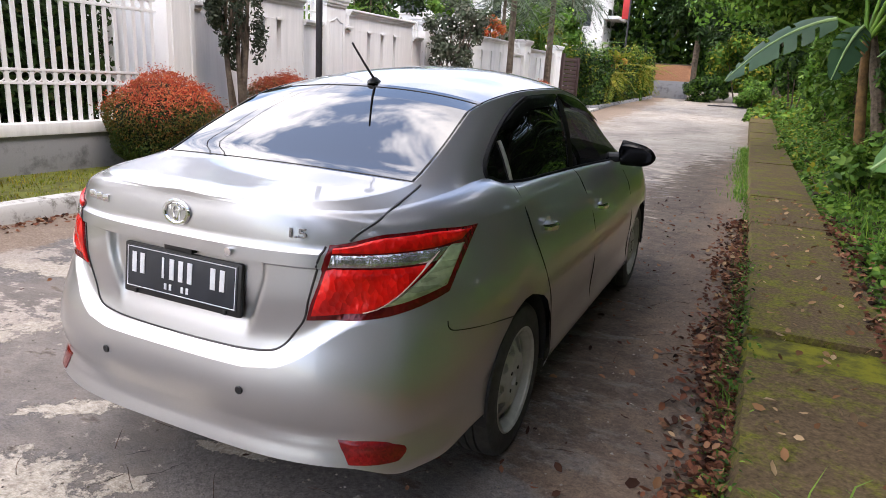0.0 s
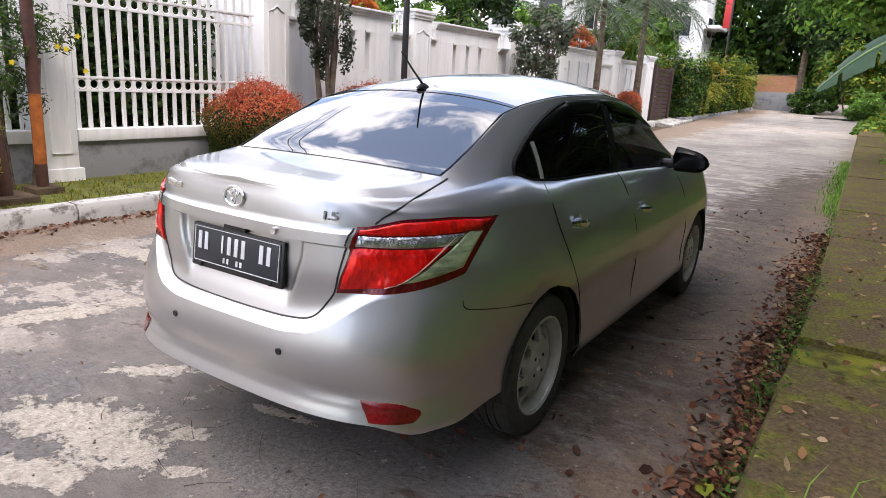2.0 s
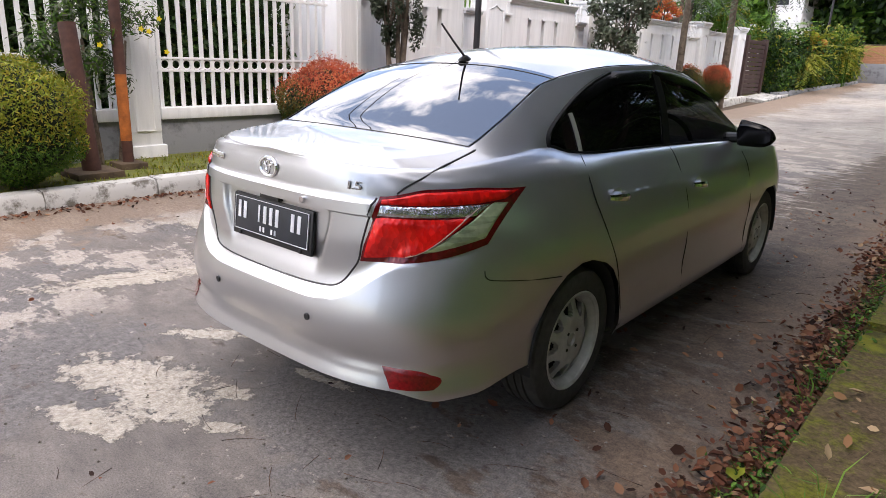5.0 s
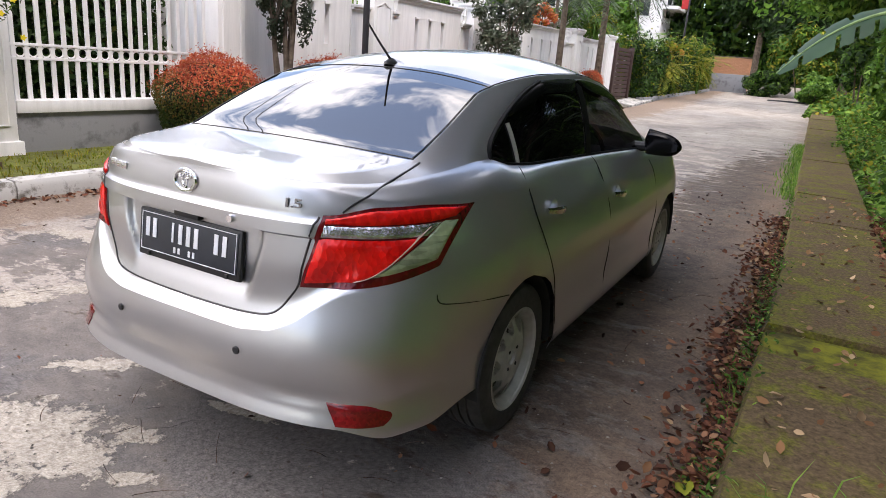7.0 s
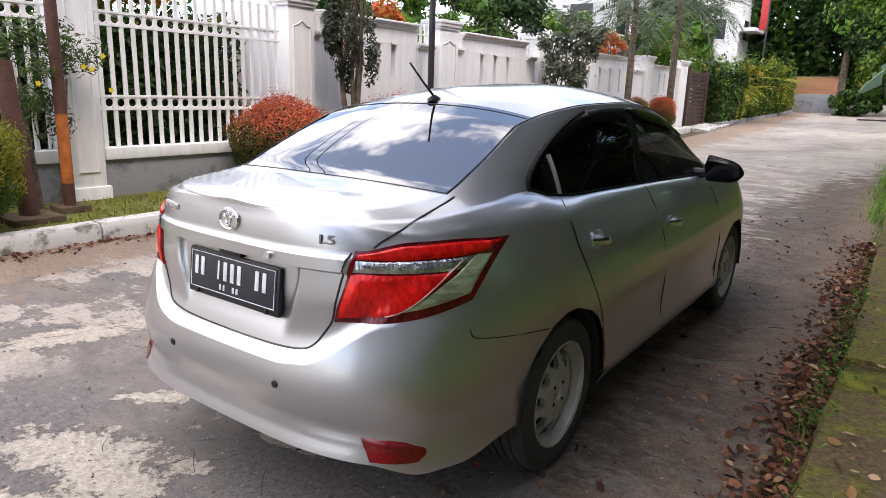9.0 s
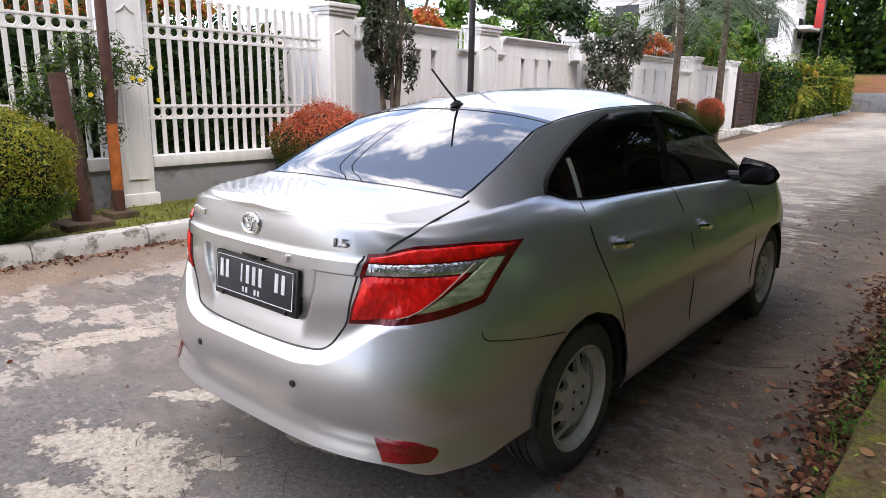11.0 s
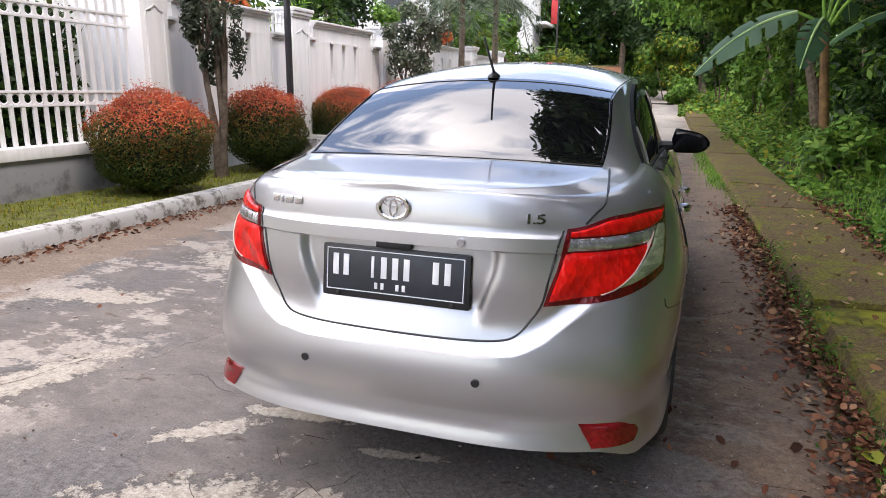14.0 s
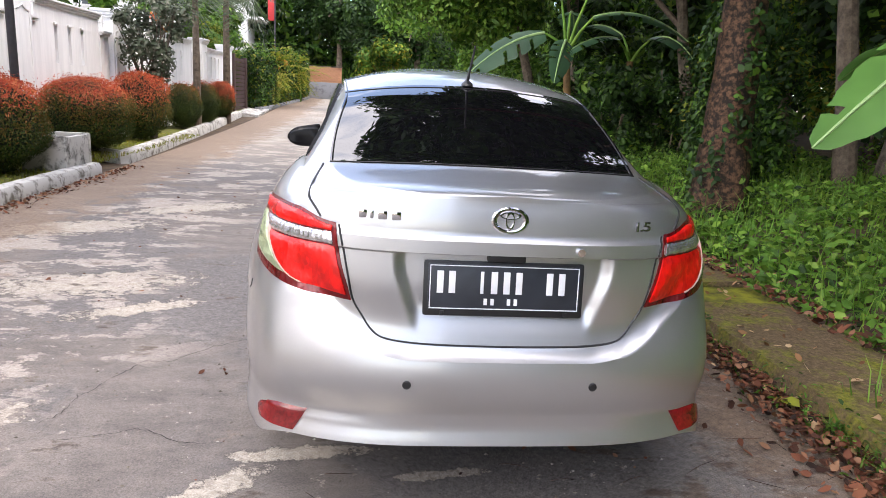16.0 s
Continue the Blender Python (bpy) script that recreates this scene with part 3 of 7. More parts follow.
v, f = [], []
vy = spread(-12, 26.5, 60)
for y in vy:
    for i in range(9):
        back = 0.0 if y < 8 else 0.95 * (1 - smooth_step(8.6, 10.5, y)) + (0.173 + 0.0384 * (y - 9.76)) * smooth_step(8.6, 10.5, y) + 0.02
        x = KERB_X - 0.15 - back + (WALL_X - 0.1 - KERB_X + 0.15 + back) * i / 8
        v.append((x + bend(y) * (1 - i / 8), y, rise(y) + 0.115 + 0.02 * noise.noise((x * 2, y * 2, 0)) + 0.012 * noise.noise((x * 7, y * 7, 3))))
for j in range(len(vy) - 1):
    for i in range(8):
        k = j * 9 + i
        f.append((k, k + 9, k + 10, k + 1))
tagged(add("verge", mesh_of("verge", v, f, M["lawn"], True)), "mossy lawn strip between the kerb and the white wall", "verge", kind="structure")

# drain cover slabs along the other side
SLAB_W, SLAB_Z = 0.72, 0.13
slabs = thing("pavement", "mossy concrete drain covers laid end to end", "pavement", kind="structure")
rng = random.Random(5)
y = -6.0
joints = [-6.0, -4.1, -2.2, -0.3, 2.22, 2.66, 4.4, 6.2, 8.1, 10.5, 12.4, 14.3, 16.2, 18.2, 20.2, 22.2, 24.2, 26.2, 28.2]
for a, b in zip(joints, joints[1:]):
    sunk = -0.03 if abs(a - 2.22) < 0.01 else rng.uniform(-0.006, 0.008)
    bm = bmesh.new()
    ny, nx = max(2, int((b - a) / 0.25)), 5
    tilt = rng.uniform(-0.01, 0.01)
    top = [[bm.verts.new((SLAB_X + bend(s) + SLAB_W * i / nx + (0.026 * noise.noise((s * 5, 1, i)) if i in (0, nx) else 0), s,
                          SLAB_Z + rise(s) + sunk + tilt * (i / nx - 0.5) + 0.006 * noise.noise((i * 0.9, s * 3, 7)))) for i in range(nx + 1)]
           for s in (a + 0.012 + (b - a - 0.024) * j / ny for j in range(ny + 1))]
    low = [[bm.verts.new((p.co.x - (0.06 if i == 0 else 0), p.co.y, rise(p.co.y) - 0.07)) for i, p in enumerate(row)] for row in top]
    for j in range(ny):
        for i in range(nx):
            bm.faces.new((top[j][i], top[j][i + 1], top[j + 1][i + 1], top[j + 1][i]))
        bm.faces.new((top[j][0], top[j + 1][0], low[j + 1][0], low[j][0]))
        bm.faces.new((top[j + 1][nx], top[j][nx], low[j][nx], low[j + 1][nx]))
    for i in range(nx):
        bm.faces.new((top[0][i + 1], top[0][i], low[0][i], low[0][i + 1]))
        bm.faces.new((top[ny][i], top[ny][i + 1], low[ny][i + 1], low[ny][i]))
    part("slab", bm, M["moss"] if sunk == -0.03 else M["slab"], slabs, angle=40)



# cracks in the road's skin
M["crack"] = simple("dark_road_crack", (0.03, 0.026, 0.022), 0.95, vary=0.4, scale=40)
rk = random.Random(12)
for line, w in (([(-0.86, 1.80), (-1.015, 1.719), (-1.166, 1.614), (-1.332, 1.413), (-1.451, 1.415), (-1.487, 1.292), (-1.534, 1.185), (-1.559, 1.068), (-1.598, 1.039), (-1.592, 0.869), (-1.65, 0.775)], 0.005),
                ([(-1.558, 0.664), (-1.426, 0.681), (-1.336, 0.712), (-1.269, 0.756), (-1.216, 0.734), (-1.117, 0.67), (-1.046, 0.637), (-0.862, 0.641)], 0.005),
                ([(-2.08, -0.1), (-2.056, 0.118), (-2.043, 0.282), (-1.976, 0.431), (-1.942, 0.606), (-1.845, 0.794)], 0.008),
                ([(-0.28, 0.12), (-0.22, 0.20), (-0.20, 0.28)], 0.004), ([(-0.42, 0.20), (-0.36, 0.27)], 0.004)):
    pts = []
    for (ax, ay), (bx, by) in zip(line, line[1:]):
        for i in range(6):
            t = i / 6
            pts.append((ax + (bx - ax) * t + rk.uniform(-0.008, 0.008), ay + (by - ay) * t + rk.uniform(-0.008, 0.008)))
    v, f = [], []
    for k, (x, y) in enumerate(pts):
        q = pts[min(k + 1, len(pts) - 1)]
        o = pts[max(0, k - 1)]
        d = Vector((q[0] - o[0], q[1] - o[1], 0)).normalized()
        h = w * rk.uniform(0.08, 0.5)
        v += [(x - d.y * h, y + d.x * h, road_z(x, y) + 0.0045), (x + d.y * h, y - d.x * h, road_z(x, y) + 0.0045)]
        if k:
            f.append((2 * k - 2, 2 * k - 1, 2 * k + 1, 2 * k))
    tagged(add("road_crack", mesh_of("road_crack", v, f, M["crack"])), "thin jagged crack in the concrete road", "crack", kind="structure")

# ---------------------------------------------------------------- the car
# Axes: x across, y from the rear bumper forward, z up.
def table(rows):
    ks = [r[0] for r in rows]
    vs = np.array([r[1:] for r in rows], dtype=float)
    m = np.zeros_like(vs)                       # smooth, without overshoot
    for i in range(1, len(ks) - 1):
        a, b = (vs[i] - vs[i - 1]) / (ks[i] - ks[i - 1]), (vs[i + 1] - vs[i]) / (ks[i + 1] - ks[i])
        m[i] = np.where(a * b > 0, 2 * a * b / (a + b + 1e-12), 0)
    m[0], m[-1] = (vs[1] - vs[0]) / (ks[1] - ks[0]), (vs[-1] - vs[-2]) / (ks[-1] - ks[-2])

    def at(k):
        k = min(max(k, ks[0]), ks[-1])
        i = max(0, min(len(ks) - 2, next((j for j in range(len(ks) - 1) if k <= ks[j + 1]), len(ks) - 2)))
        h = ks[i + 1] - ks[i]
        t = (k - ks[i]) / h
        return vs[i] * (2 * t**3 - 3 * t**2 + 1) + m[i] * h * (t**3 - 2 * t**2 + t) + vs[i + 1] * (3 * t**2 - 2 * t**3) + m[i + 1] * h * (t**3 - t**2)
    return at


# height: rear middle y, half width, corner depth, corner power, front y
LEVEL = table([(0.20, 0.100, 0.790, 0.55, 3.0, 4.22), (0.26, 0.052, 0.826, 0.58, 3.0, 4.32), (0.30, 0.034, 0.836, 0.59, 3.0, 4.36), (0.335, 0.040, 0.834, 0.60, 3.0, 4.38),
               (0.375, 0.050, 0.831, 0.61, 3.0, 4.40), (0.41, 0.050, 0.831, 0.61, 3.0, 4.41), (0.46, 0.041, 0.835, 0.62, 3.0, 4.41), (0.52, 0.036, 0.840, 0.63, 3.0, 4.40), (0.60, 0.050, 0.843, 0.66, 3.0, 4.38),
               (0.68, 0.074, 0.838, 0.70, 3.0, 4.34), (0.76, 0.088, 0.822, 0.75, 3.0, 4.26), (0.84, 0.094, 0.798, 0.80, 3.1, 4.12),
               (0.92, 0.098, 0.768, 0.88, 3.2, 3.95), (0.98, 0.103, 0.742, 0.95, 3.3, 3.80), (1.03, 0.112, 0.715, 0.97, 3.3, 3.7), (1.06, 0.124, 0.70, 0.97, 3.3, 3.7)])
# along y: shell top, belt x, belt z, rail x, rail z, centre z
ROOF = table([(0.10, 1.036, 0.660, 1.040, 0.620, 1.044, 1.047), (0.13, 1.034, 0.655, 1.042, 0.610, 1.050, 1.058), (0.18, 1.022, 0.650, 1.038, 0.600, 1.054, 1.065), (0.30, 0.992, 0.645, 1.032, 0.580, 1.058, 1.070), (0.55, 0.985, 0.650, 1.046, 0.560, 1.076, 1.084), (0.60, 0.983, 0.6484, 1.0496, 0.555, 1.0925, 1.102), (0.70, 0.9796, 0.6452, 1.0568, 0.545, 1.1375, 1.1535),
              (0.80, 0.976, 0.642, 1.064, 0.535, 1.182, 1.205), (0.93, 0.973, 0.638, 1.068, 0.520, 1.240, 1.268), (1.05, 0.970, 0.648, 1.038, 0.508, 1.290, 1.322), (1.30, 0.966, 0.662, 1.017, 0.520, 1.338, 1.398),
              (1.60, 0.960, 0.666, 1.010, 0.540, 1.368, 1.440), (2.00, 0.950, 0.672, 0.998, 0.550, 1.378, 1.462), (2.40, 0.936, 0.678, 0.984, 0.548, 1.345, 1.448),
              (2.75, 0.924, 0.684, 0.970, 0.552, 1.262, 1.395), (3.10, 0.910, 0.690, 0.955, 0.590, 1.100, 1.200), (3.45, 0.890, 0.690, 0.925, 0.625, 0.960, 1.010),
              (3.80, 0.840, 0.660, 0.870, 0.600, 0.890, 0.930), (4.15, 0.760, 0.600, 0.785, 0.540, 0.800, 0.830), (4.41, 0.640, 0.520, 0.655, 0.450, 0.665, 0.690)])


def smooth01(a, b, x):
    t = min(1.0, max(0.0, (x - a) / (b - a)))
    return t * t * (3 - 2 * t)


def crease_z(ax):
    """Height of the bumper's crease: level behind the boot, then sweeping up to the lamp."""
    return 0.586 + 0.018 * smooth01(0.26, 0.40, ax) + 0.055 * smooth01(0.36, 0.50, ax) + 0.085 * smooth01(0.44, 0.60, ax)


def relief(x, z):
    """How far the tail's face steps forward (+) or back (-) from the plain shell."""
    ax = abs(x)
    d = 0.0
    side = 0.312 - 0.05 * smooth01(0.86, 0.66, z)         # plate recess
    d += 0.024 * (1 - smooth01(side - 0.022, side + 0.010, ax)) * smooth01(0.645, 0.74, z) * (1 - smooth01(0.878, 0.886, z))
    d -= 0.013 * (1 - smooth01(0.47, 0.50, ax)) * smooth01(0.880, 0.887, z) * (1 - smooth01(0.924, 0.936, z))
    d += 0.013 * (1 - smooth01(0.10, 0.42, ax)) * smooth01(0.47, 0.36, z) * 0.4                     # the lip fades towards the middle
    d += 0.008 * smooth01(0.26, 0.50, ax) * smooth01(0.381, 0.391, z) * (1 - smooth01(0.391, 0.48, z))   # undercut above the lip
    zc, bowl = crease_z(ax), smooth01(0.28, 0.50, ax)                                              # crisp shoulder of the bumper
    u = min(1.0, max(0.0, (z - zc + 0.004) / (0.034 + 0.03 * bowl)))
    deep = (0.029 - 0.007 * bowl) * (1 - smooth01(0.53, 0.66, ax))
    d += deep * u * (2 - u) * (1 - smooth01(max(0.63, zc + 0.05), max(0.80, zc + 0.15), z))
    return d


def shell(th, z, out=0.0):
    """The side and tail of the body: th 0 at the rear middle, 1 at the end of the rear corner."""
    yc, w, c, n, _ = LEVEL(z)
    a = th * math.pi / 2
    s, k = max(0.0, math.sin(a)), max(0.0, math.cos(a))
    x, y = w * s ** (2 / n), yc + c * (1 - k ** (2 / n))
    y += relief(x, z) * (1 - smooth01(0.55, 0.95, th))
    x *= 1 - 0.048 * smooth01(0.45, 0.75, th) * (1 - smooth01(0.42, 1.05, y)) * (1 - 0.7 * smooth01(0.60, 0.80, z))
    p = Vector((x, y, z))
    if out:
        e = 0.004
        q1 = shell(min(1, th + e), z) - shell(max(0, th - e), z)
        q2 = shell(th, z + 0.004) - shell(th, z - 0.004)
        p += q1.cross(q2).normalized() * out
    return p


def th_of_x(x, z):
    _, w, _, n, _ = LEVEL(z)
    return math.asin(min(1, x / w) ** (n / 2)) * 2 / math.pi


def th_of_y(y, z):
    yc, _, c, n, _ = LEVEL(z)
    return math.acos(max(0.0, 1 - (y - yc) / c) ** (n / 2)) * 2 / math.pi


XS = [0.009 * i for i in range(58)]
TH = sorted([th_of_x(x, 0.8) for x in XS] + [th_of_x(0.522, 0.8) + (1 - th_of_x(0.522, 0.8)) * (i / 30) for i in range(31)])
SIDE_Y = [1.10 + 0.07 * i for i in range(34)]
ZF = [0.20, 0.22, 0.245, 0.27, 0.295, 0.32, 0.345, 0.37, 0.379, 0.384, 0.389, 0.395, 0.42, 0.45, 0.48, 0.51, 0.54, 0.56, 0.570, 0.578, 0.582, 0.586, 0.590, 0.595, 0.605, 0.615, 0.622, 0.63, 0.645, 0.66, 0.675, 0.69, 0.705,
      0.72, 0.735, 0.75, 0.77, 0.79, 0.81, 0.83, 0.85, 0.868, 0.877, 0.8795, 0.8835, 0.8875, 0.893, 0.902, 0.912, 0.917, 0.924, 0.932, 0.938, 0.95, 0.962, 0.974, 0.987, 1.0]


def tuck(y, z):
    """The doors lean in towards the belt."""
    return 1 - 0.036 * smooth01(0.82, 0.98, z) * smooth01(1.0, 1.4, y)


def sill(kind, k):
    """The lower edge of the body."""
    if kind == "rear":
        return 0.322 - 0.036 * smooth01(0.40, 0.66, k) + 0.027 * smooth01(0.80, 1.0, k)
    if kind == "mid":
        return 0.313 - 0.073 * k
    return 0.24


def column(kind, k, zt):
    """Points of one column from the lower edge to the shell's top."""
    pts = []
    z0 = sill(kind, k)
    for zf in ZF:
        if kind == "front":
            a = k * math.pi / 2
            zmax = 0.89 - 0.22 * smooth01(0.0, 1.0, k)
            z = z0 + (zf - 0.20) * (zmax - z0) / 0.80
            w, yf = LEVEL(z)[1] * 0.988, 4.41 - 0.08 * ((z - 0.44) / 0.3) ** 2
            s, c = math.sin(a), max(0.0, math.cos(a))
            pts.append(Vector((w * c ** (2 / 2.6), 3.45 + (yf - 3.45) * s ** (2 / 2.6), z)))
            continue
        z = zf if kind == "rear" and zf > 0.5 and zt >= 1.0 else z0 + (zf - 0.20) * (zt - z0) / 0.80
        if kind == "rear":
            lo, hi = 0.45, 0.95                 # keep the tail's creases at their true heights
            z = z0 + (zf - 0.20) * (lo - z0) / (lo - 0.20) if zf < lo else zf if zf < hi else hi + (zf - hi) * (zt - hi) / (1.0 - hi)
            if lo < z < 0.87:                   # rows follow the crease
                ax = shell(k, z).x
                up = (crease_z(ax) - 0.586) * (1 - smooth01(0.60, 0.80, ax))
                z += up * ((z - lo) / (0.586 - lo) if z < 0.586 else (0.87 - z) / (0.87 - 0.586))
            pts.append(shell(k, z))
        elif kind == "mid":
            p = shell(1.0, z)
            pts.append(Vector((p.x * (1 - k) + p.x * tuck(1.10, z) * k, p.y + (1.10 - p.y) * k, z)))
        else:
            pts.append(Vector((LEVEL(z)[1] * (1 - 0.012 * smooth01(2.6, 3.45, k)) * tuck(k, z), k, z)))
    return pts


def section(y, x0, z0, n1=6, n2=14, n3=16):
    """Points across the upper body at y, from the shell's top to the middle."""
    _, xb, zb, xr, zr, zc = ROOF(y)
    k = min(1.0, x0 / (LEVEL(min(z0, 1.0))[1] * tuck(y, z0) + 1e-6))
    xb, xr = xb * k, xr * k
    pts = []
    zb = max(zb, z0 + 0.003)
    zr, zc = max(zr, zb + 0.003), max(zc, zb + 0.005)
    for i in range(1, n1 + 1):                  # shoulder
        t = i / n1
        pts.append(Vector((x0 + (xb - x0) * t, y, z0 + (zb - z0) * (1 - (1 - t) ** 1.8))))
    for i in range(1, n2 + 1):                  # side window band
        t = i / n2
        bow = 0.018 * math.sin(math.pi * t) * smooth01(0.6, 1.2, y) * k
        pts.append(Vector((xb + (xr - xb) * t + bow, y, zb + (zr - zb) * t)))
    for i in range(1, n3 + 1):                  # roof, glass or lid
        t = i / n3
        pts.append(Vector((xr * (1 - t), y, zr + (zc - zr) * (1 - (1 - t) ** 2.3))))
    return pts


GLASS_Y = (0.575, 1.135)
cols = []
for th in TH:
    cols.append(("rear", th, ROOF(shell(th, 0.98).y)[0]))
for i in range(1, 5):
    cols.append(("mid", i / 5, ROOF(1.07)[0]))
for y in SIDE_Y:
    cols.append(("side", y, ROOF(y)[0]))
for i in range(1, 19):
    cols.append(("front", i / 18, None))
lower = [column(*c) for c in cols]
BAND = 40
upper = [section(p[-1].y, p[-1].x, p[-1].z, 6, BAND) for p in lower]
full = [a + b for a, b in zip(lower, upper)]
nc, rows_n, NZ = len(full), len(ZF) + len(upper[0]), len(ZF)
B1, B2 = NZ - 1 + 6, NZ - 1 + 6 + BAND                    # rows of belt and rail
col_y = [c[-1].y for c in lower]

def glass_end(s):
    """Where the side glass ends at the rear: an arc from the belt (0) up to the roof rail (1)."""
    return 1.90 - 0.975 * math.sqrt(max(0.0, 1 - s * s))


# the slanting rear end of the side glass: move the nearest column point of each row on to it
snap = {}
for i in range(B1, B2):
    s = (i - B1) / BAND
    y = glass_end(s)
    j = min(range(nc), key=lambda q: abs(col_y[q] - y))
    snap[i] = j
for i in range(B1 + 1, B2):
    snap[i] = max(snap[i - 1], min(snap[i - 1] + 1, snap[i]))
for i, j in snap.items():
    y = glass_end((i - B1) / BAND)
    p = lower[j][-1]
    full[j][i] = section(y, LEVEL(ROOF(y)[0])[1] * tuck(y, ROOF(y)[0]), ROOF(y)[0], 6, BAND)[i - NZ]

# wheel openings: push the points inside the circle out to it
AXLES, ARCH = (0.97, 3.50), 0.340
inside = [[False] * rows_n for _ in range(nc)]
for j in range(nc):
    for i in range(NZ):
        p = full[j][i]
        for ya in AXLES:
            if p.x > 0.5 and math.hypot(p.y - ya, p.z - 0.30) < ARCH:
                inside[j][i] = True
arch_keep = [[any(not inside[a][b] for a, b in ((j, i), (j + 1, i), (j + 1, i + 1), (j, i + 1))) for i in range(NZ - 1)] for j in range(nc - 1)]
for j in range(nc):
    for i in range(NZ):
        if inside[j][i]:
            p = full[j][i]
            ya = min(AXLES, key=lambda q: abs(q - p.y))
            d = math.hypot(p.y - ya, p.z - 0.30)
            f = ARCH / max(d, 0.05)
            full[j][i] = Vector((p.x, ya + (p.y - ya) * f, 0.30 + (p.z - 0.30) * f))

car = thing("car", "dusty silver four-door saloon parked on the concrete road", "car", at=(0, 0, 0))
bodyv, bodyf, glass_r, glass_s, glass_w = [], [], [], [], []
for sx in (1, -1):
    base = len(bodyv)
    bodyv += [Vector((p.x * sx, p.y, p.z)) for c in full for p in c]

    def idx(j, i):
        return base + j * rows_n + i
    for j in range(nc - 1):
        for i in range(rows_n - 1):
            if i < NZ - 1 and not arch_keep[j][i]:
                continue
            q = [idx(j, i), idx(j + 1, i), idx(j + 1, i + 1), idx(j, i + 1)]
            tris = None
            yc = (full[j][i].y + full[j + 1][i].y) / 2
            dest = bodyf
            if i >= B2 and GLASS_Y[0] < yc < GLASS_Y[1]:
                dest = glass_r
            elif i >= B2 and 2.78 < yc < 3.36:
                dest = glass_w
            elif B1 <= i < B2 - 3 and yc < 3.10:
                jb, jt = snap[i], snap[i + 1]
                if j >= jt:
                    dest = glass_s
                elif j == jb and jt == jb + 1:
                    tris = ([q[0], q[1], q[2]], [q[0], q[2], q[3]])
            if tris:
                glass_s.append((tris[0][::sx], sx, yc))
                bodyf.append(tris[1][::sx])
            elif dest is glass_s:
                dest.append((q[::sx], sx, yc))
            else:
                dest.append(q[::sx])


def welded(name, verts, faces, mat, parent, label="", angle=28, thick=0.0):
    bm = bmesh.new()
    used = sorted({k for q in faces for k in q})
    vm = {k: bm.verts.new(verts[k]) for k in used}
    for q in faces:
        try:
            bm.faces.new([vm[k] for k in q])
        except ValueError:
            pass
    bmesh.ops.remove_doubles(bm, verts=bm.verts, dist=0.0004)
    bmesh.ops.dissolve_degenerate(bm, dist=0.0002, edges=bm.edges)
    return part(name, bm, mat, parent, label, True, angle)


body = welded("body", bodyv, bodyf, M["paint"], car, "dusty silver painted bodywork", 40)
for nm, faces, mat, lab in (("rear_window", glass_r, M["glass"], "dark tinted rear window mirroring the sky"), ("windscreen", glass_w, M["glass_clear"], "")):
    welded(nm, bodyv, faces, mat, car, lab, 60)
for sx in (1, -1):
    welded("rear_door_window", bodyv, [q for q, s, y in glass_s if s == sx and y < 1.93], M["glass_side"], car, "dark tinted side window", 60)
    welded("front_door_window", bodyv, [q for q, s, y in glass_s if s == sx and y >= 1.93], M["glass_clear"], car, "", 60)


def side_point(y, z, out=0.0):
    """A point on the flank of the body."""
    if y < 1.10:
        yc = shell(1.0, z).y
        p = shell(th_of_y(y, z), z, out) if y < yc else Vector((LEVEL(z)[1] + out, y, z))
        return p
    return Vector((LEVEL(z)[1] * (1 - 0.012 * smooth01(2.6, 3.45, y)) * tuck(y, z) + out, y, z))


def upper_point(y, row, out=0.0):
    """A point on the upper body: row 0 shell top, 6 belt, 20 rail, 36 middle."""
    z0 = ROOF(y)[0]
    x0 = LEVEL(min(z0, 1.0))[1] * tuck(y, z0)
    if y < 1.07:
        x0 = shell(th_of_y(max(y, 0.13), min(z0, 1.05)), min(z0, 1.05)).x
    pts = [Vector((x0, y, z0))] + section(y, x0, z0)
    i = min(len(pts) - 2, int(row))
    p = pts[i].lerp(pts[i + 1], row - i)
    d = pts[min(i + 1, len(pts) - 1)] - pts[max(0, i - 1)]
    return p + Vector((d.z, 0, -d.x)).normalized() * out


def top_at(x, y):
    """The upper body's surface above (x, y)."""
    z0 = ROOF(y)[0]
    x0 = shell(th_of_y(max(y, 0.13), min(z0, 1.05)), min(z0, 1.05)).x if y < 1.07 else LEVEL(min(z0, 1.0))[1] * tuck(y, z0)
    pts = [Vector((x0, y, z0))] + section(y, x0, z0)
    for a, b in zip(pts, pts[1:]):
        if b.x <= x <= a.x:
            return a.lerp(b, (a.x - x) / max(1e-6, a.x - b.x))
    return pts[0] if x > pts[0].x else pts[-1]


def flip(p, sx):
    return Vector((p.x * sx, p.y, p.z))


def seam(name, pts, sx, w=0.0045, mat=None, label=""):
    part(name, tube_bm([flip(p, sx) for p in pts], w / 2, 5), mat or M["black"], car, label)


def poly(points, n=10):
    """Rounded line through corner points by Catmull-Rom."""
    P = [Vector(p) for p in points]
    P = [P[0] * 2 - P[1]] + P + [P[-1] * 2 - P[-2]]
    out = []
    for a, b, c, d in zip(P, P[1:], P[2:], P[3:]):
        for i in range(n):
            t = i / n
            out.append(0.5 * ((2 * b) + (c - a) * t + (2 * a - 5 * b + 4 * c - d) * t * t + (3 * b - a - 3 * c + d) * t ** 3))
    out.append(P[-2])
    return out


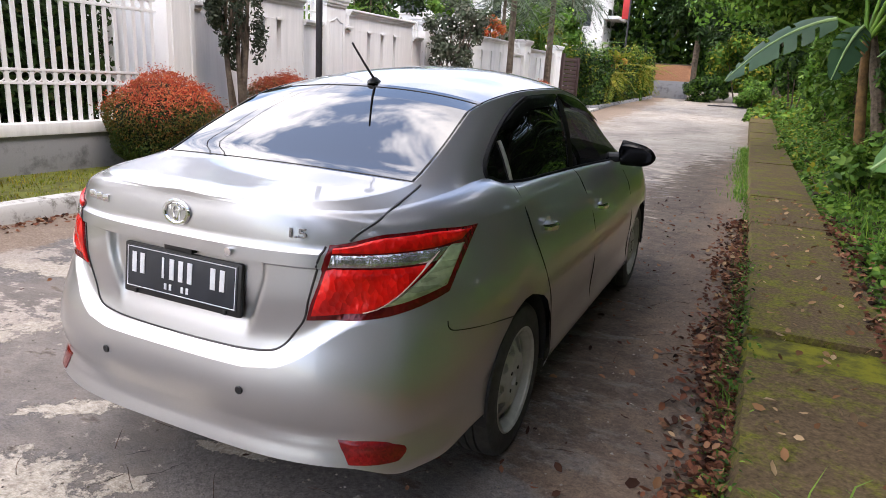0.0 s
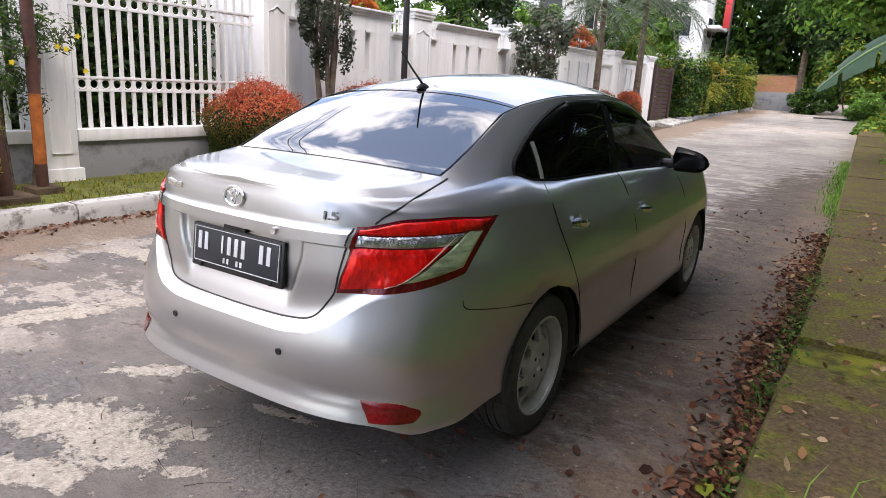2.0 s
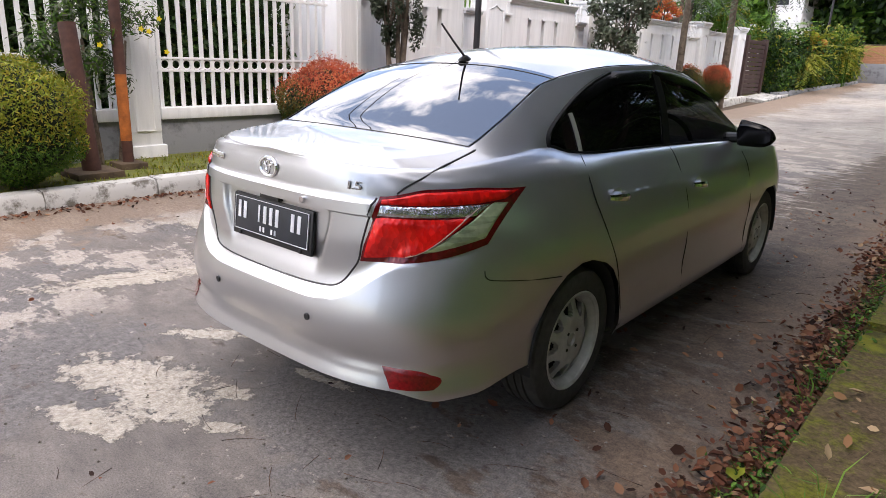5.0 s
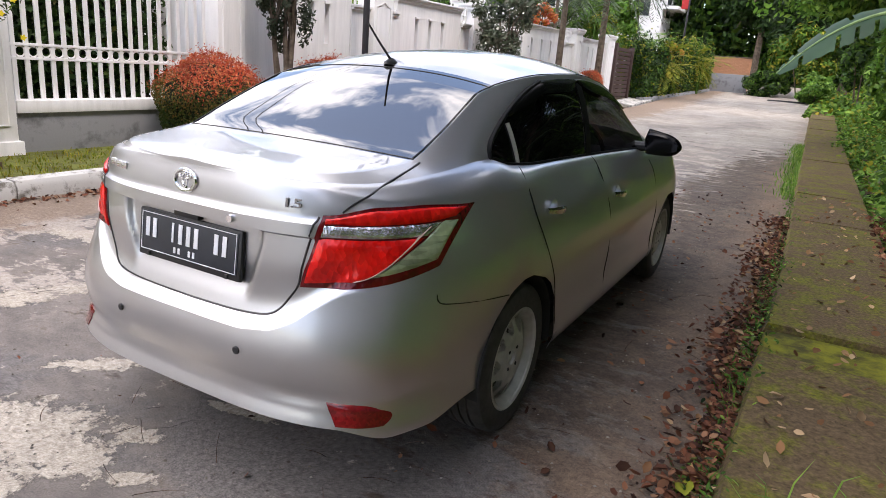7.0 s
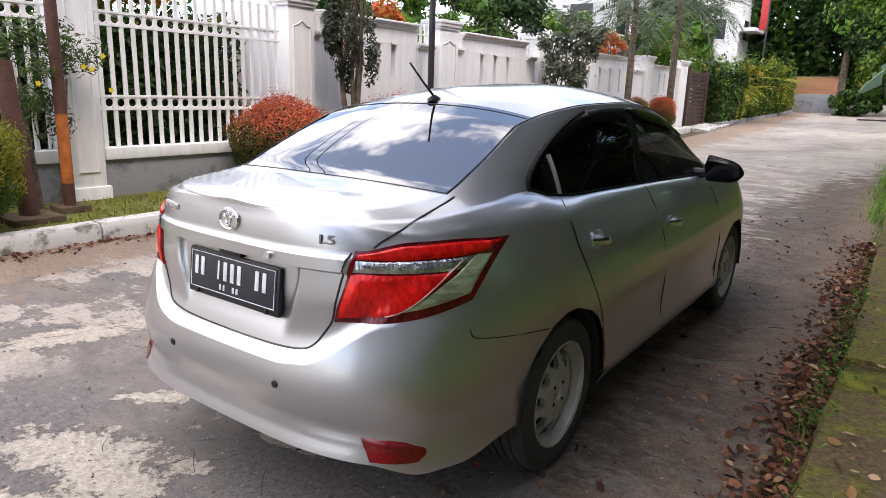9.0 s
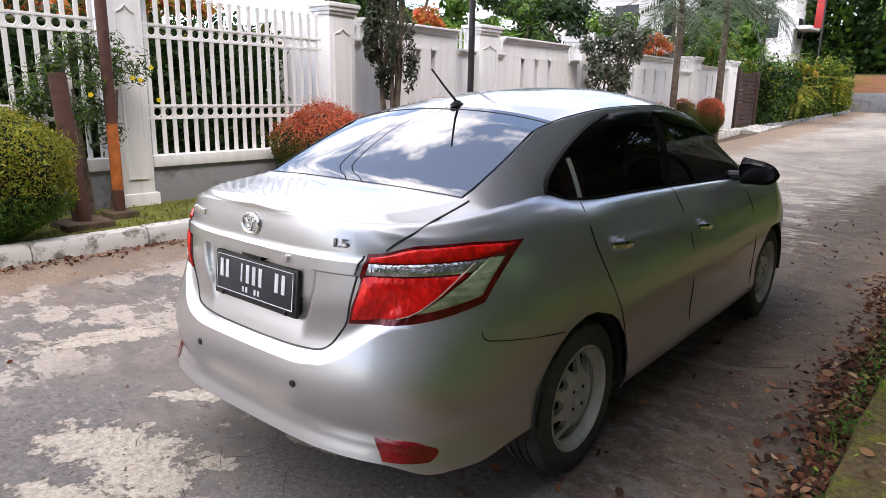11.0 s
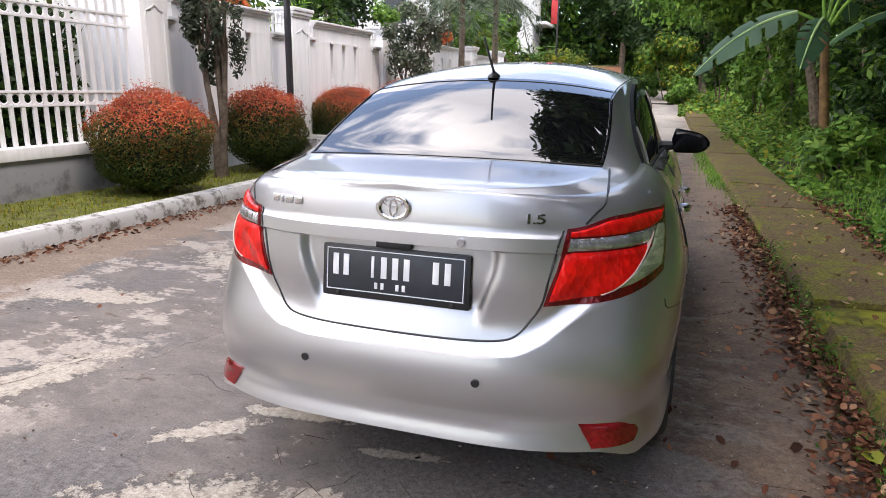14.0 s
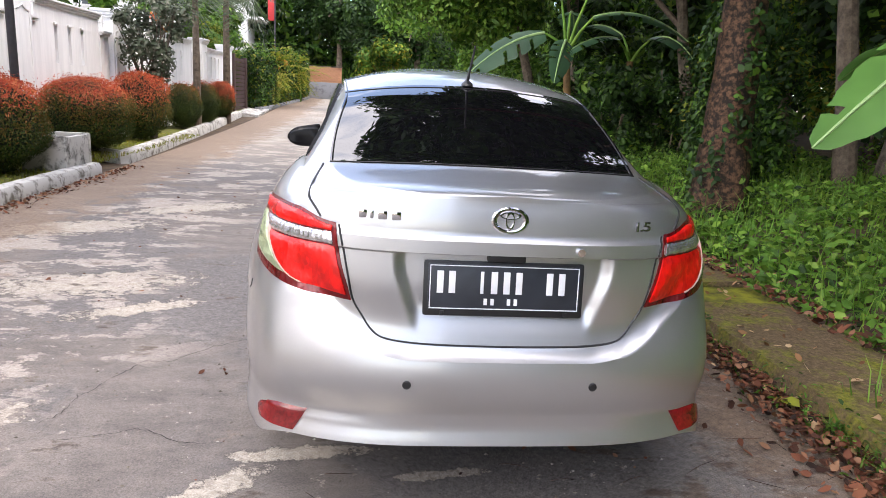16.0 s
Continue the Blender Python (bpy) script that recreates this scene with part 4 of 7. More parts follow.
def on_shell(xz, sx=1, n=8, out=0.0):
    """A line on the tail through (x, z) marks."""
    return [flip(shell(th_of_x(max(0.0, p.x), p.y), p.y, out), sx) for p in poly([(a, b, 0) for a, b in xz], n)]


# panel gaps
LID = [(0.0, 0.617), (0.12, 0.618), (0.25, 0.621), (0.335, 0.630), (0.375, 0.650), (0.405, 0.690), (0.432, 0.735), (0.447, 0.80), (0.463, 0.88), (0.478, 0.945)]
for sx in (1, -1):
    seam("lid_gap", on_shell(LID, 1, 6, 0.000), sx, 0.007)
    top = [shell(th_of_x(x, z), z) for x, z in ((0.532, 0.960), (0.546, 0.978), (0.559, 0.992))] + [top_at(x, y) for x, y in ((0.573, 0.280), (0.572, 0.36), (0.566, 0.44), (0.559, 0.52), (0.554, 0.572))]
    seam("lid_gap", poly(top, 6), sx, 0.008)
    # doors and bumper
    d1 = [upper_point(1.14, 6.0), upper_point(1.085, 2.5)] + [side_point(y, z) for y, z in ((1.055, 0.94), (1.065, 0.86), (1.12, 0.73), (1.20, 0.60), (1.265, 0.48), (1.315, 0.36), (1.33, 0.27))]
    seam("door_gap", poly(d1, 5), sx, 0.006)
    d2 = [upper_point(2.0, 6.0), upper_point(1.99, 2.0)] + [side_point(y, z) for y, z in ((1.98, 0.90), (1.98, 0.75), (2.0, 0.55), (2.02, 0.40), (2.04, 0.28))]
    seam("door_gap", poly(d2, 5), sx, 0.006)
    d3 = [side_point(y, z) for y, z in ((2.98, 0.90), (3.0, 0.80), (3.04, 0.60), (3.06, 0.45), (3.06, 0.28))]
    seam("door_gap", poly(d3, 5), sx, 0.006)
    seam("bumper_gap", poly([side_point(y, z) for y, z in ((0.392, 0.715), (0.395, 0.695), (0.42, 0.680), (0.52, 0.662), (0.65, 0.641), (0.755, 0.634))], 6), sx, 0.0045)

# black trim: glass edges, roof ditches, belt mouldings, rain visors
for sx in (1, -1):
    seam("roof_moulding", [upper_point(0.575 + (2.78 - 0.575) * i / 40, 20.25) for i in range(41)], sx, 0.007, M["gloss_black"])
    seam("belt_moulding", [upper_point(0.915 + 2.175 * i / 40, 6.0) for i in range(41)], sx, 0.020, M["trim_black"])
    rear_edge = [upper_point(glass_end(i / 14), 6 + i) for i in range(14)]
    seam("window_trim", rear_edge, sx, 0.024, M["trim_black"])
    for a, b in ((1.16, 1.955), (1.985, 2.86)):
        rows = []
        for i in range(25):
            y = a + (b - a) * i / 24
            k = min(1.0, 0.35 + 0.65 * math.sin(min(1.0, (y - a) / 0.26) * math.pi / 2), 0.35 + 0.65 * math.sin(min(1.0, (b - y) / 0.16) * math.pi / 2))
            edge = min(19.2, 6.2 + 14 * math.sqrt(max(0.0, 1 - (max(0.0, 1.90 - y) / 0.975) ** 2)))
            t0, t1 = upper_point(y, edge, 0.005), upper_point(y, edge - 2.2 * k, 0.005 + 0.009 * k)
            t2 = t1 + Vector((-0.003, 0, -0.002))
            rows.append([flip(p, sx) for p in (t0, t0.lerp(t1, 0.5) + Vector((0.006, 0, 0)), t1, t2, t0.lerp(t2, 0.5) + Vector((0.002, 0, 0)))])
        part("rain_visor", rings_bm(rows), M["visor"], car, "smoked black rain visor", True, 70)
    # the pillars between and behind the side glass
    for y0, w in ((1.955, 0.075),):
        bm = rings_bm([[flip(upper_point(y0 + dy, 6 + r, o), sx) for dy, o in ((0, 0.001), (0, 0.006), (w, 0.006), (w, 0.001))] for r in (0, 3, 6, 9, 12.5)])
        part("centre_pillar", bm, M["trim_black"], car)
    bm = rings_bm([[flip(upper_point(1.125 + dy + 0.012 * (1 - r / 9), 6 + r, o), sx) for dy, o in ((0, 0.001), (0, 0.007), (0.022, 0.007), (0.022, 0.001))] for r in (0, 2, 4, 6, 7.6)])
    part("quarter_bar", bm, M["alloy"], car)
seam("glass_trim", [flip(upper_point(GLASS_Y[0] - 0.004, 20 + 16 * (1 - abs(i) / 16), 0.001), 1 if i >= 0 else -1) for i in range(-16, 17)], 1, 0.004)
seam("glass_trim", [flip(upper_point(GLASS_Y[1] + 0.004, 20 + 16 * (1 - abs(i) / 16), 0.001), 1 if i >= 0 else -1) for i in range(-16, 17)], 1, 0.003)
for sx in (1, -1):
    seam("glass_trim", [upper_point(GLASS_Y[0] + (GLASS_Y[1] - GLASS_Y[0]) * i / 14, 20.2, 0.000) for i in range(15)], sx, 0.003)


# lamps: a patch of the tail's skin raised by a lens
def lamp_uv(a, b):
    """a from the inner to the outer end, b from the lower to the upper edge."""
    top = poly([(0.487, 0.950, 0), (0.525, 0.966, 0), (0.562, 0.973, 0)], 6)
    tA, tB = [(th_of_x(p.x, p.y), p.y) for p in (top[0], top[-1])], (th_of_y(0.645, 0.962), 0.962)
    low0, low1 = (th_of_x(0.437, 0.731), 0.731), (th_of_y(0.415, 0.800), 0.800)
    up_th = tA[0][0] + (tB[0] - tA[0][0]) * a
    up_z = 0.950 + 0.026 * smooth01(0, 0.35, a) - 0.014 * smooth01(0.6, 1, a)
    lo_th = low0[0] + (low1[0] - low0[0]) * a
    lo_z = 0.731 + (0.800 - 0.731) * a - 0.012 * math.sin(math.pi * a)
    bow = 0.008 * math.sin(math.pi * b) * (1 - a)
    return lo_th + (up_th - lo_th) * b + bow * 0.2, lo_z + (up_z - lo_z) * b


def b_of(a, z):
    """The height z as a fraction of the lamp at a."""
    lo, hi = lamp_uv(a, 0)[1], lamp_uv(a, 1)[1]
    return min(0.97, max(0.03, (z - lo) / (hi - lo)))


def lamp_patch(a0, a1, b0, b1, out, edge, na=14, nb=8):
    """A raised piece of lens: ends a0, a1 by height (0 to 1), edges b0, b1 by place along the lamp."""
    val = lambda q, t: q(t) if callable(q) else q
    rows = []
    for j in range(nb + 1):
        v = j / nb
        row = []
        for i in range(na + 1):
            u = i / na
            a = val(a0, v) + (val(a1, v) - val(a0, v)) * u
            b = val(b0, a) + (val(b1, a) - val(b0, a)) * v
            d = min(u * 2, (1 - u) * 2, v, 1 - v) * 6
            row.append(shell(*lamp_uv(a, b), out - edge * (1 - min(1, d)) ** 2))
        rows.append(row)
    return rows


def lamp_part(name, rows, mat, sx, parent, label="", depth=0.012):
    bm = bmesh.new()
    top = [[bm.verts.new(flip(p, sx)) for p in r] for r in rows]
    for r, q in zip(top, top[1:]):
        for i in range(len(r) - 1):
            bm.faces.new((r[i], r[i + 1], q[i + 1], q[i]))
    e = bmesh.ops.extrude_edge_only(bm, edges=[x for x in bm.edges if x.is_boundary])
    mid = Vector((0.25 * sx, 0.6, 0.85))
    for vv in e["geom"]:
        if isinstance(vv, bmesh.types.BMVert):
            vv.co += (mid - vv.co).normalized() * depth
    return part(name, bm, mat, parent, label, True, 40)


for sx in (1, -1):
    unit = lamp_part("tail_lamp", lamp_patch(0, 1, 0, 1, 0.006, 0.004, 24, 14), M["lens_dark"], sx, car, "red and clear tail lamp")
    rib = lambda v: 0.33 + 0.40 * v ** 0.6
    low, high = (lambda a: 0.075), (lambda a: b_of(a, 0.884))
    lamp_part("stop_lens", lamp_patch(0.02, rib, low, high, 0.013, 0.006, 20, 12), M["lens_red"], sx, unit, "bright red lens")
    lamp_part("indicator_lens", lamp_patch(0.025, lambda v: 0.745 + 0.07 * v, lambda a: b_of(a, 0.889), lambda a: b_of(a, 0.922), 0.013, 0.005, 20, 5), M["lens_clear"], sx, unit, "clear lens")
    lamp_part("upper_lens", lamp_patch(0.025, lambda v: 0.90 + 0.05 * v, lambda a: b_of(a, 0.926) + 0.05 * smooth01(0.7, 1, a), 0.955, 0.013, 0.005, 24, 5), M["lens_red"], sx, unit, "bright red lens")
    lamp_part("reverse_lens", lamp_patch(lambda v: rib(v) + 0.035, lambda v: 0.93 + 0.01 * v, lambda a: 0.09 + 0.08 * a, lambda a: b_of(a, 0.884) + 0.22 * smooth01(0.74, 0.84, a), 0.011, 0.005, 14, 10), M["lens_mirrored_green"], sx, unit, "clear lens coloured with mirrored green")
    lamp_part("lens_rib", lamp_patch(lambda v: rib(v) + 0.002, lambda v: rib(v) + 0.018, 0.07, lambda a: b_of(a, 0.915), 0.015, 0.003, 4, 18), M["lens_rib"], sx, unit)
    # lower reflector set in a flared pocket
    ref = []
    for b in np.linspace(0, 1, 7):
        row = []
        for a in np.linspace(0, 1, 13):
            x = (0.556 + 0.040 * (1 - b)) + ((0.752 - 0.030 * (1 - b) ** 2 - 0.060 * b ** 3) - (0.556 + 0.040 * (1 - b))) * a
            z = 0.331 + (0.397 - 0.331) * b - 0.016 * b * a
            row.append(shell(th_of_x(x, z), z, 0.003 + 0.003 * math.sin(math.pi * a)))
        ref.append(row)
    lamp_part("reflector", ref, M["lens_dull"], sx, car, "dull red rear reflector")
    # parking sensor
    p, q = shell(th_of_x(0.272, 0.513), 0.513), shell(th_of_x(0.272, 0.513), 0.513, 0.004)
    bm = lathe_bm([(-0.004, 0.0125), (0.003, 0.0125), (0.0045, 0.0105), (0.0035, 0.009), (0.004, 0.004), (0.004, 0.0005)], 20, "z", caps=True)
    bmesh.ops.transform(bm, verts=bm.verts, matrix=look(p, p - (q - p)).normalized())
    if sx < 0:
        bmesh.ops.scale(bm, verts=bm.verts, vec=(-1, 1, 1))
    part("parking_sensor", bm, M["black"], car)

# number plate in its frame, blank bars for the writing
plate_y = shell(th_of_x(0.1, 0.78), 0.78).y - 0.006
PLATE = pose(0, plate_y, 0.783, 90 - 6, 0, 0)
holder = part("number_plate", box_bm((-0.234, -0.080, -0.010), (0.234, 0.080, 0.008), 0.008), M["black"], car, "black number plate in a black plastic frame")
holder.matrix_world = PLATE
part("plate_sheet", box_bm((-0.222, -0.060, 0.0085), (0.222, 0.072, 0.0105), 0.0008), M["plate"], holder)
for lo, hi in (((-0.217, 0.066), (0.217, 0.0685)), ((-0.217, -0.0575), (0.217, -0.055)), ((-0.217, -0.055), (-0.2145, 0.066)), ((0.2145, -0.055), (0.217, 0.066))):
    part("plate_border", box_bm((*lo, 0.0107), (*hi, 0.0122)), M["plate_white"], holder)
for x0, w in ((-0.200, 0.026), (-0.166, 0.026), (-0.073, 0.013), (-0.044, 0.026), (-0.008, 0.026), (0.028, 0.026), (0.118, 0.026), (0.154, 0.026)):
    part("plate_bar", box_bm((x0 + w * 0.14, -0.012, 0.0107), (x0 + w * 0.86, 0.052, 0.0125), 0.0006), M["plate_white"], holder)
for x0 in (-0.060, -0.040, 0.008, 0.028):
    part("plate_bar", box_bm((x0, -0.045, 0.0107), (x0 + 0.010, -0.026, 0.0125), 0.0006), M["plate_white"], holder)
for x0 in (-0.185, 0.175):
    part("plate_clip", box_bm((x0, -0.078, 0.008), (x0 + 0.012, -0.062, 0.014), 0.002), M["black"], holder)

# boot furniture: oval badge, name strip, engine size, lock, plate light housing
badge_y = shell(0.0, 0.985).y
badge = part("badge", lathe_bm([(0.0, 0.030), (0.005, 0.030), (0.0075, 0.0335), (0.0075, 0.0385), (0.004, 0.042), (0.0, 0.042)], 40, "z"), M["chrome"], car, "oval chrome badge")
badge.matrix_world = pose(0, badge_y - 0.001, 0.986, 90 - 4, 0, 0) @ Matrix.Diagonal((1.28, 0.92, 1, 1))
bm = lathe_bm([(0.0015, 0.0005), (0.0015, 0.029), (0.0, 0.031)], 32, "z")
part("badge_disc", bm, M["paint"], badge)
bm = lathe_bm([(0.001, 0.009), (0.006, 0.0105), (0.006, 0.0135), (0.001, 0.015)], 28, "z")
part("badge_oval", bm, M["chrome"], badge).matrix_basis = Matrix.Diagonal((0.75, 2.0, 1, 1))
bm = lathe_bm([(0.001, 0.011), (0.006, 0.012), (0.006, 0.0145), (0.001, 0.016)], 28, "z")
part("badge_oval", bm, M["chrome"], badge).matrix_basis = pose(0, 0.015, 0.0004) @ Matrix.Diagonal((1.6, 0.72, 1, 1))
for i, (x0, x1) in enumerate(((-0.427, -0.400), (-0.391, -0.381), (-0.373, -0.343), (-0.335, -0.305))):
    p = shell(th_of_x(-(x0 + x1) / 2, 0.984), 0.984)
    bm = box_bm((x0 + (0.004 if i != 1 else 0), p.y - 0.007, 0.972), (x1, p.y + 0.008, 0.996), 0.003)
    part("name_bar", bm, M["chrome"], car, "chrome name strip drawn as plain bars" if i == 0 else "")
for txt, x0 in (("1", 0.372), (".", 0.394), ("5", 0.404)):
    cu = bpy.data.curves.new("engine_size", "FONT")
    cu.body, cu.size, cu.extrude, cu.bevel_depth = txt, 0.036, 0.002, 0.0006
    tmp = new("engine_size", cu)
    me = bpy.data.meshes.new_from_object(tmp.evaluated_get(bpy.context.evaluated_depsgraph_get()))
    bpy.data.objects.remove(tmp)
    me.materials.clear()
    me.materials.append(M["dark_chrome"])
    p = shell(th_of_x(x0 + 0.01, 0.975), 0.975)
    ob = add("engine_size", me, car, "chrome figures 1.5" if txt == "1" else "")
    ob.matrix_world = pose(x0, p.y - 0.007, 0.964, 90 - 5, 0, 14) @ Matrix.Diagonal((1.7, 1.05, 1, 1))
lock_y = shell(th_of_x(0.209, 0.906), 0.906).y
part("boot_lock", tube_bm([(0.209, lock_y - 0.010, 0.905), (0.209, lock_y + 0.01, 0.905)], 0.0115, 20), M["chrome"], car)
part("plate_light_housing", box_bm((-0.055, plate_y - 0.012, 0.866), (0.055, plate_y + 0.03, 0.884), 0.004), M["black"], car)

# aerial
ab = upper_point(1.19, 35.9)
part("aerial_base", rings_bm([[(0.026 * k * math.cos(a), 1.19 + 0.045 * k * math.sin(a), ab.z - 0.004 + h) for a in (2 * math.pi * i / 16 for i in range(16))] for h, k in ((0, 1), (0.01, 0.9), (0.02, 0.5), (0.026, 0.25))]), M["black"], car)
aerial = part("aerial", tube_bm([(0, 1.19, ab.z + 0.012), (0, 1.105, ab.z + 0.075), (0, 1.015, ab.z + 0.148)], [0.006, 0.0048, 0.0042], 8), M["black"], car)

# door handles, mirrors
for sx in (1, -1):
    for y0 in (1.16, 2.05):
        zz = 0.862 if y0 < 1.5 else 0.812
        rows = []
        for t in np.linspace(0, 1, 9):
            y = y0 + 0.175 * t
            o = 0.012 + 0.026 * math.sin(math.pi * min(1, max(0, t))) ** 0.6
            hgt = 0.011 + 0.006 * math.sin(math.pi * t)
            c = side_point(y, zz - 0.012 * t, 0)
            rows.append([flip(c + Vector((o + dx, 0, dz)), sx) for dx, dz in ((-0.008, -hgt), (0.004, -hgt * 0.7), (0.006, hgt * 0.4), (-0.002, hgt), (-0.010, hgt * 0.5))])
        h = part("door_handle", rings_bm(rows), M["chrome"], car, "chrome door handle")
        c = side_point(y0 + 0.085, zz - 0.006, 0.0)
        bm = bmesh.new()
        bmesh.ops.create_uvsphere(bm, u_segments=20, v_segments=10, radius=1, matrix=Matrix.Translation((c.x * sx, c.y, c.z)) @ Matrix.Diagonal((0.0035, 0.05, 0.043, 1)))
        part("handle_cup", bm, M["paint"], h)
    rows = []
    for i in range(15):
        t = i / 14
        e = max(0.2, min(1.0, (t / 0.08) ** 0.5) * max(0.0, 1 - max(0.0, (t - 0.55) / 0.45) ** 2.4) ** 0.5)
        h, d = (0.080 - 0.022 * t) * e, 0.095 * e
        cx, cy, cz = 0.735 + 0.225 * t, 2.90 - 0.03 * t, 1.018 - 0.016 * t
        rows.append([(sx * cx, cy + d * (0.75 * math.cos(a) if math.cos(a) > 0 else 0.25 * math.cos(a)), cz + h * math.sin(a)) for a in (2 * math.pi * k / 16 for k in range(24))])
    mir = part("wing_mirror", rings_bm(rows), M["gloss_black"], car, "dark wing mirror", True, 70)
    rows = []
    for t, h in ((0.10, 0.052), (0.3, 0.060), (0.6, 0.054), (0.82, 0.040), (0.92, 0.022)):
        cx, cz = 0.735 + 0.225 * t, 1.018 - 0.016 * t
        rows.append([(sx * cx, 2.90 - 0.03 * t - 0.028, cz - h), (sx * cx, 2.90 - 0.03 * t - 0.036, cz - h * 0.8), (sx * cx, 2.90 - 0.03 * t - 0.036, cz + h * 0.8), (sx * cx, 2.90 - 0.03 * t - 0.028, cz + h)])
    part("mirror_glass", rings_bm(rows), M["gloss_black"], mir, "dark mirror glass")
    part("mirror_foot", tube_bm([(sx * 0.665, 2.93, 0.975), (sx * 0.76, 2.92, 0.985)], [0.035, 0.028], 10), M["black"], mir)


# wheels
def make_wheel(sx, y):
    tyre_prof = [(-0.085, 0.195), (-0.094, 0.215), (-0.095, 0.265), (-0.086, 0.288), (-0.070, 0.298), (-0.045, 0.300), (-0.042, 0.293), (-0.034, 0.293), (-0.031, 0.3005),
                 (-0.004, 0.3015), (-0.002, 0.294), (0.006, 0.294), (0.008, 0.3015), (0.031, 0.3005), (0.034, 0.293), (0.042, 0.293), (0.045, 0.300), (0.070, 0.298), (0.086, 0.288), (0.095, 0.265), (0.094, 0.215), (0.085, 0.195)]
    at = Matrix.Translation((sx * 0.715, y, 0.300)) @ (Matrix.Identity(4) if sx > 0 else pose(0, 0, 0, 0, 0, 180))
    t = part("wheel", lathe_bm(tyre_prof, 56, "x"), M["rubber"], car, "worn tyre on a dull silver slotted rim")
    t.matrix_world = at
    part("rim_barrel", lathe_bm([(-0.07, 0.185), (0.055, 0.172), (0.080, 0.186), (0.090, 0.197), (0.094, 0.203), (0.091, 0.209), (0.083, 0.206), (0.07, 0.19)], 48, "x"), M["alloy"], t)
    part("wheel_hollow", lathe_bm([(0.030, 0.18), (0.030, 0.001)], 32, "x"), M["hub_dark"], t)
    # domed disc, whose sloping edge has nine rounded openings
    bm = bmesh.new()
    radii = [0.030, 0.055, 0.080, 0.095, 0.104, 0.112, 0.122, 0.137, 0.153, 0.168, 0.176, 0.183, 0.190]
    hx = [0.078, 0.081, 0.082, 0.081, 0.079, 0.076, 0.071, 0.063, 0.055, 0.048, 0.049, 0.068, 0.088]
    seg, slots = 198, 9
    grid = [[bm.verts.new((h, r * math.cos(2 * math.pi * k / seg), r * math.sin(2 * math.pi * k / seg))) for k in range(seg)] for r, h in zip(radii, hx)]
    for i in range(len(radii) - 1):
        for k in range(seg):
            ph = ((k + 0.5) * slots / seg) % 1.0
            open_half = {4: 0.15, 5: 0.24, 6: 0.30, 7: 0.33, 8: 0.33}.get(i, 0.0)
            if abs(ph - 0.5) < open_half:
                continue
            bm.faces.new((grid[i][k], grid[i][(k + 1) % seg], grid[i + 1][(k + 1) % seg], grid[i + 1][k]))
    e = bmesh.ops.extrude_edge_only(bm, edges=[x for x in bm.edges if x.is_boundary])
    for vv in e["geom"]:
        if isinstance(vv, bmesh.types.BMVert):
            vv.co.x -= 0.022
    part("rim_face", bm, M["alloy"], t, "dull silver slotted face", True, 50)
    part("hub_cap", lathe_bm([(0.040, 0.034), (0.080, 0.033), (0.081, 0.028), (0.070, 0.025), (0.068, 0.001)], 24, "x"), M["alloy"], t)
    for k in range(4):
        a = math.pi / 4 + k * math.pi / 2
        part("wheel_nut", tube_bm([(0.058, 0.05 * math.cos(a), 0.05 * math.sin(a)), (0.0835, 0.05 * math.cos(a), 0.05 * math.sin(a))], 0.0075, 6), M["hub_dark"], t)


for y in AXLES:
    for sx in (1, -1):
        make_wheel(sx, y)
        rings = []
        for x in (0.815, 0.80, 0.56):
            r = ARCH - 0.001 if x > 0.81 else ARCH - 0.003
            rings.append([(sx * x, y + r * math.cos(a), 0.30 + r * math.sin(a)) for a in (math.pi * k / 30 - 0.12 * (1 - k / 15) for k in range(31))])
        part("arch_liner", rings_bm(rings, False), M["hub_dark"], car)
        rings = [[(sx * 0.56, y + r * math.cos(a), 0.30 + r * math.sin(a)) for a in (math.pi * k / 30 - 0.12 * (1 - k / 15) for k in range(31))] for r in (ARCH, 0.02)]
        part("arch_liner", rings_bm(rings, False), M["hub_dark"], car)
part("underbody", box_bm((-0.55, 0.50, 0.24), (0.55, 4.1, 0.36), 0.03), M["hub_dark"], car)
for lo, hi in (((-0.76, 1.35, 0.20), (0.76, 3.1, 0.27)), ((-0.50, 0.24, 0.245), (0.50, 0.60, 0.29))):
    part("floor_pan", box_bm(lo, hi, 0.01), M["hub_dark"], car)
part("exhaust", tube_bm([(0.33, 0.20, 0.275), (0.33, 0.70, 0.28)], 0.026, 14), M["rust"], car, "dull exhaust pipe")

# cabin
part("cabin_floor", box_bm((-0.70, 0.62, 0.30), (0.70, 3.35, 0.36), 0.01), M["interior"], car)
part("parcel_shelf", box_bm((-0.58, 0.66, 0.99), (0.58, 1.12, 1.02), 0.01), M["interior"], car)
part("dashboard", box_bm((-0.66, 2.88, 0.62), (0.66, 3.30, 0.92), 0.06), M["interior"], car)


def seat(x0, x1, y, rake, name):
    rows = []
    for t in np.linspace(0, 1, 8):
        yy, zz = y - rake * t, 0.55 + 0.52 * t
        k = 1 - 0.16 * t * t
        cx, hw = (x0 + x1) / 2, (x1 - x0) / 2 * k
        rows.append([(cx + hw * math.cos(a), yy + 0.07 * math.sin(a), zz) for a in (2 * math.pi * q / 16 for q in range(16))])
    s = part(name, rings_bm(rows), M["interior"], car)
    part("seat_cushion", box_bm((x0, y - 0.02, 0.36), (x1, y + 0.48, 0.58), 0.05), M["interior"], s)
    return s


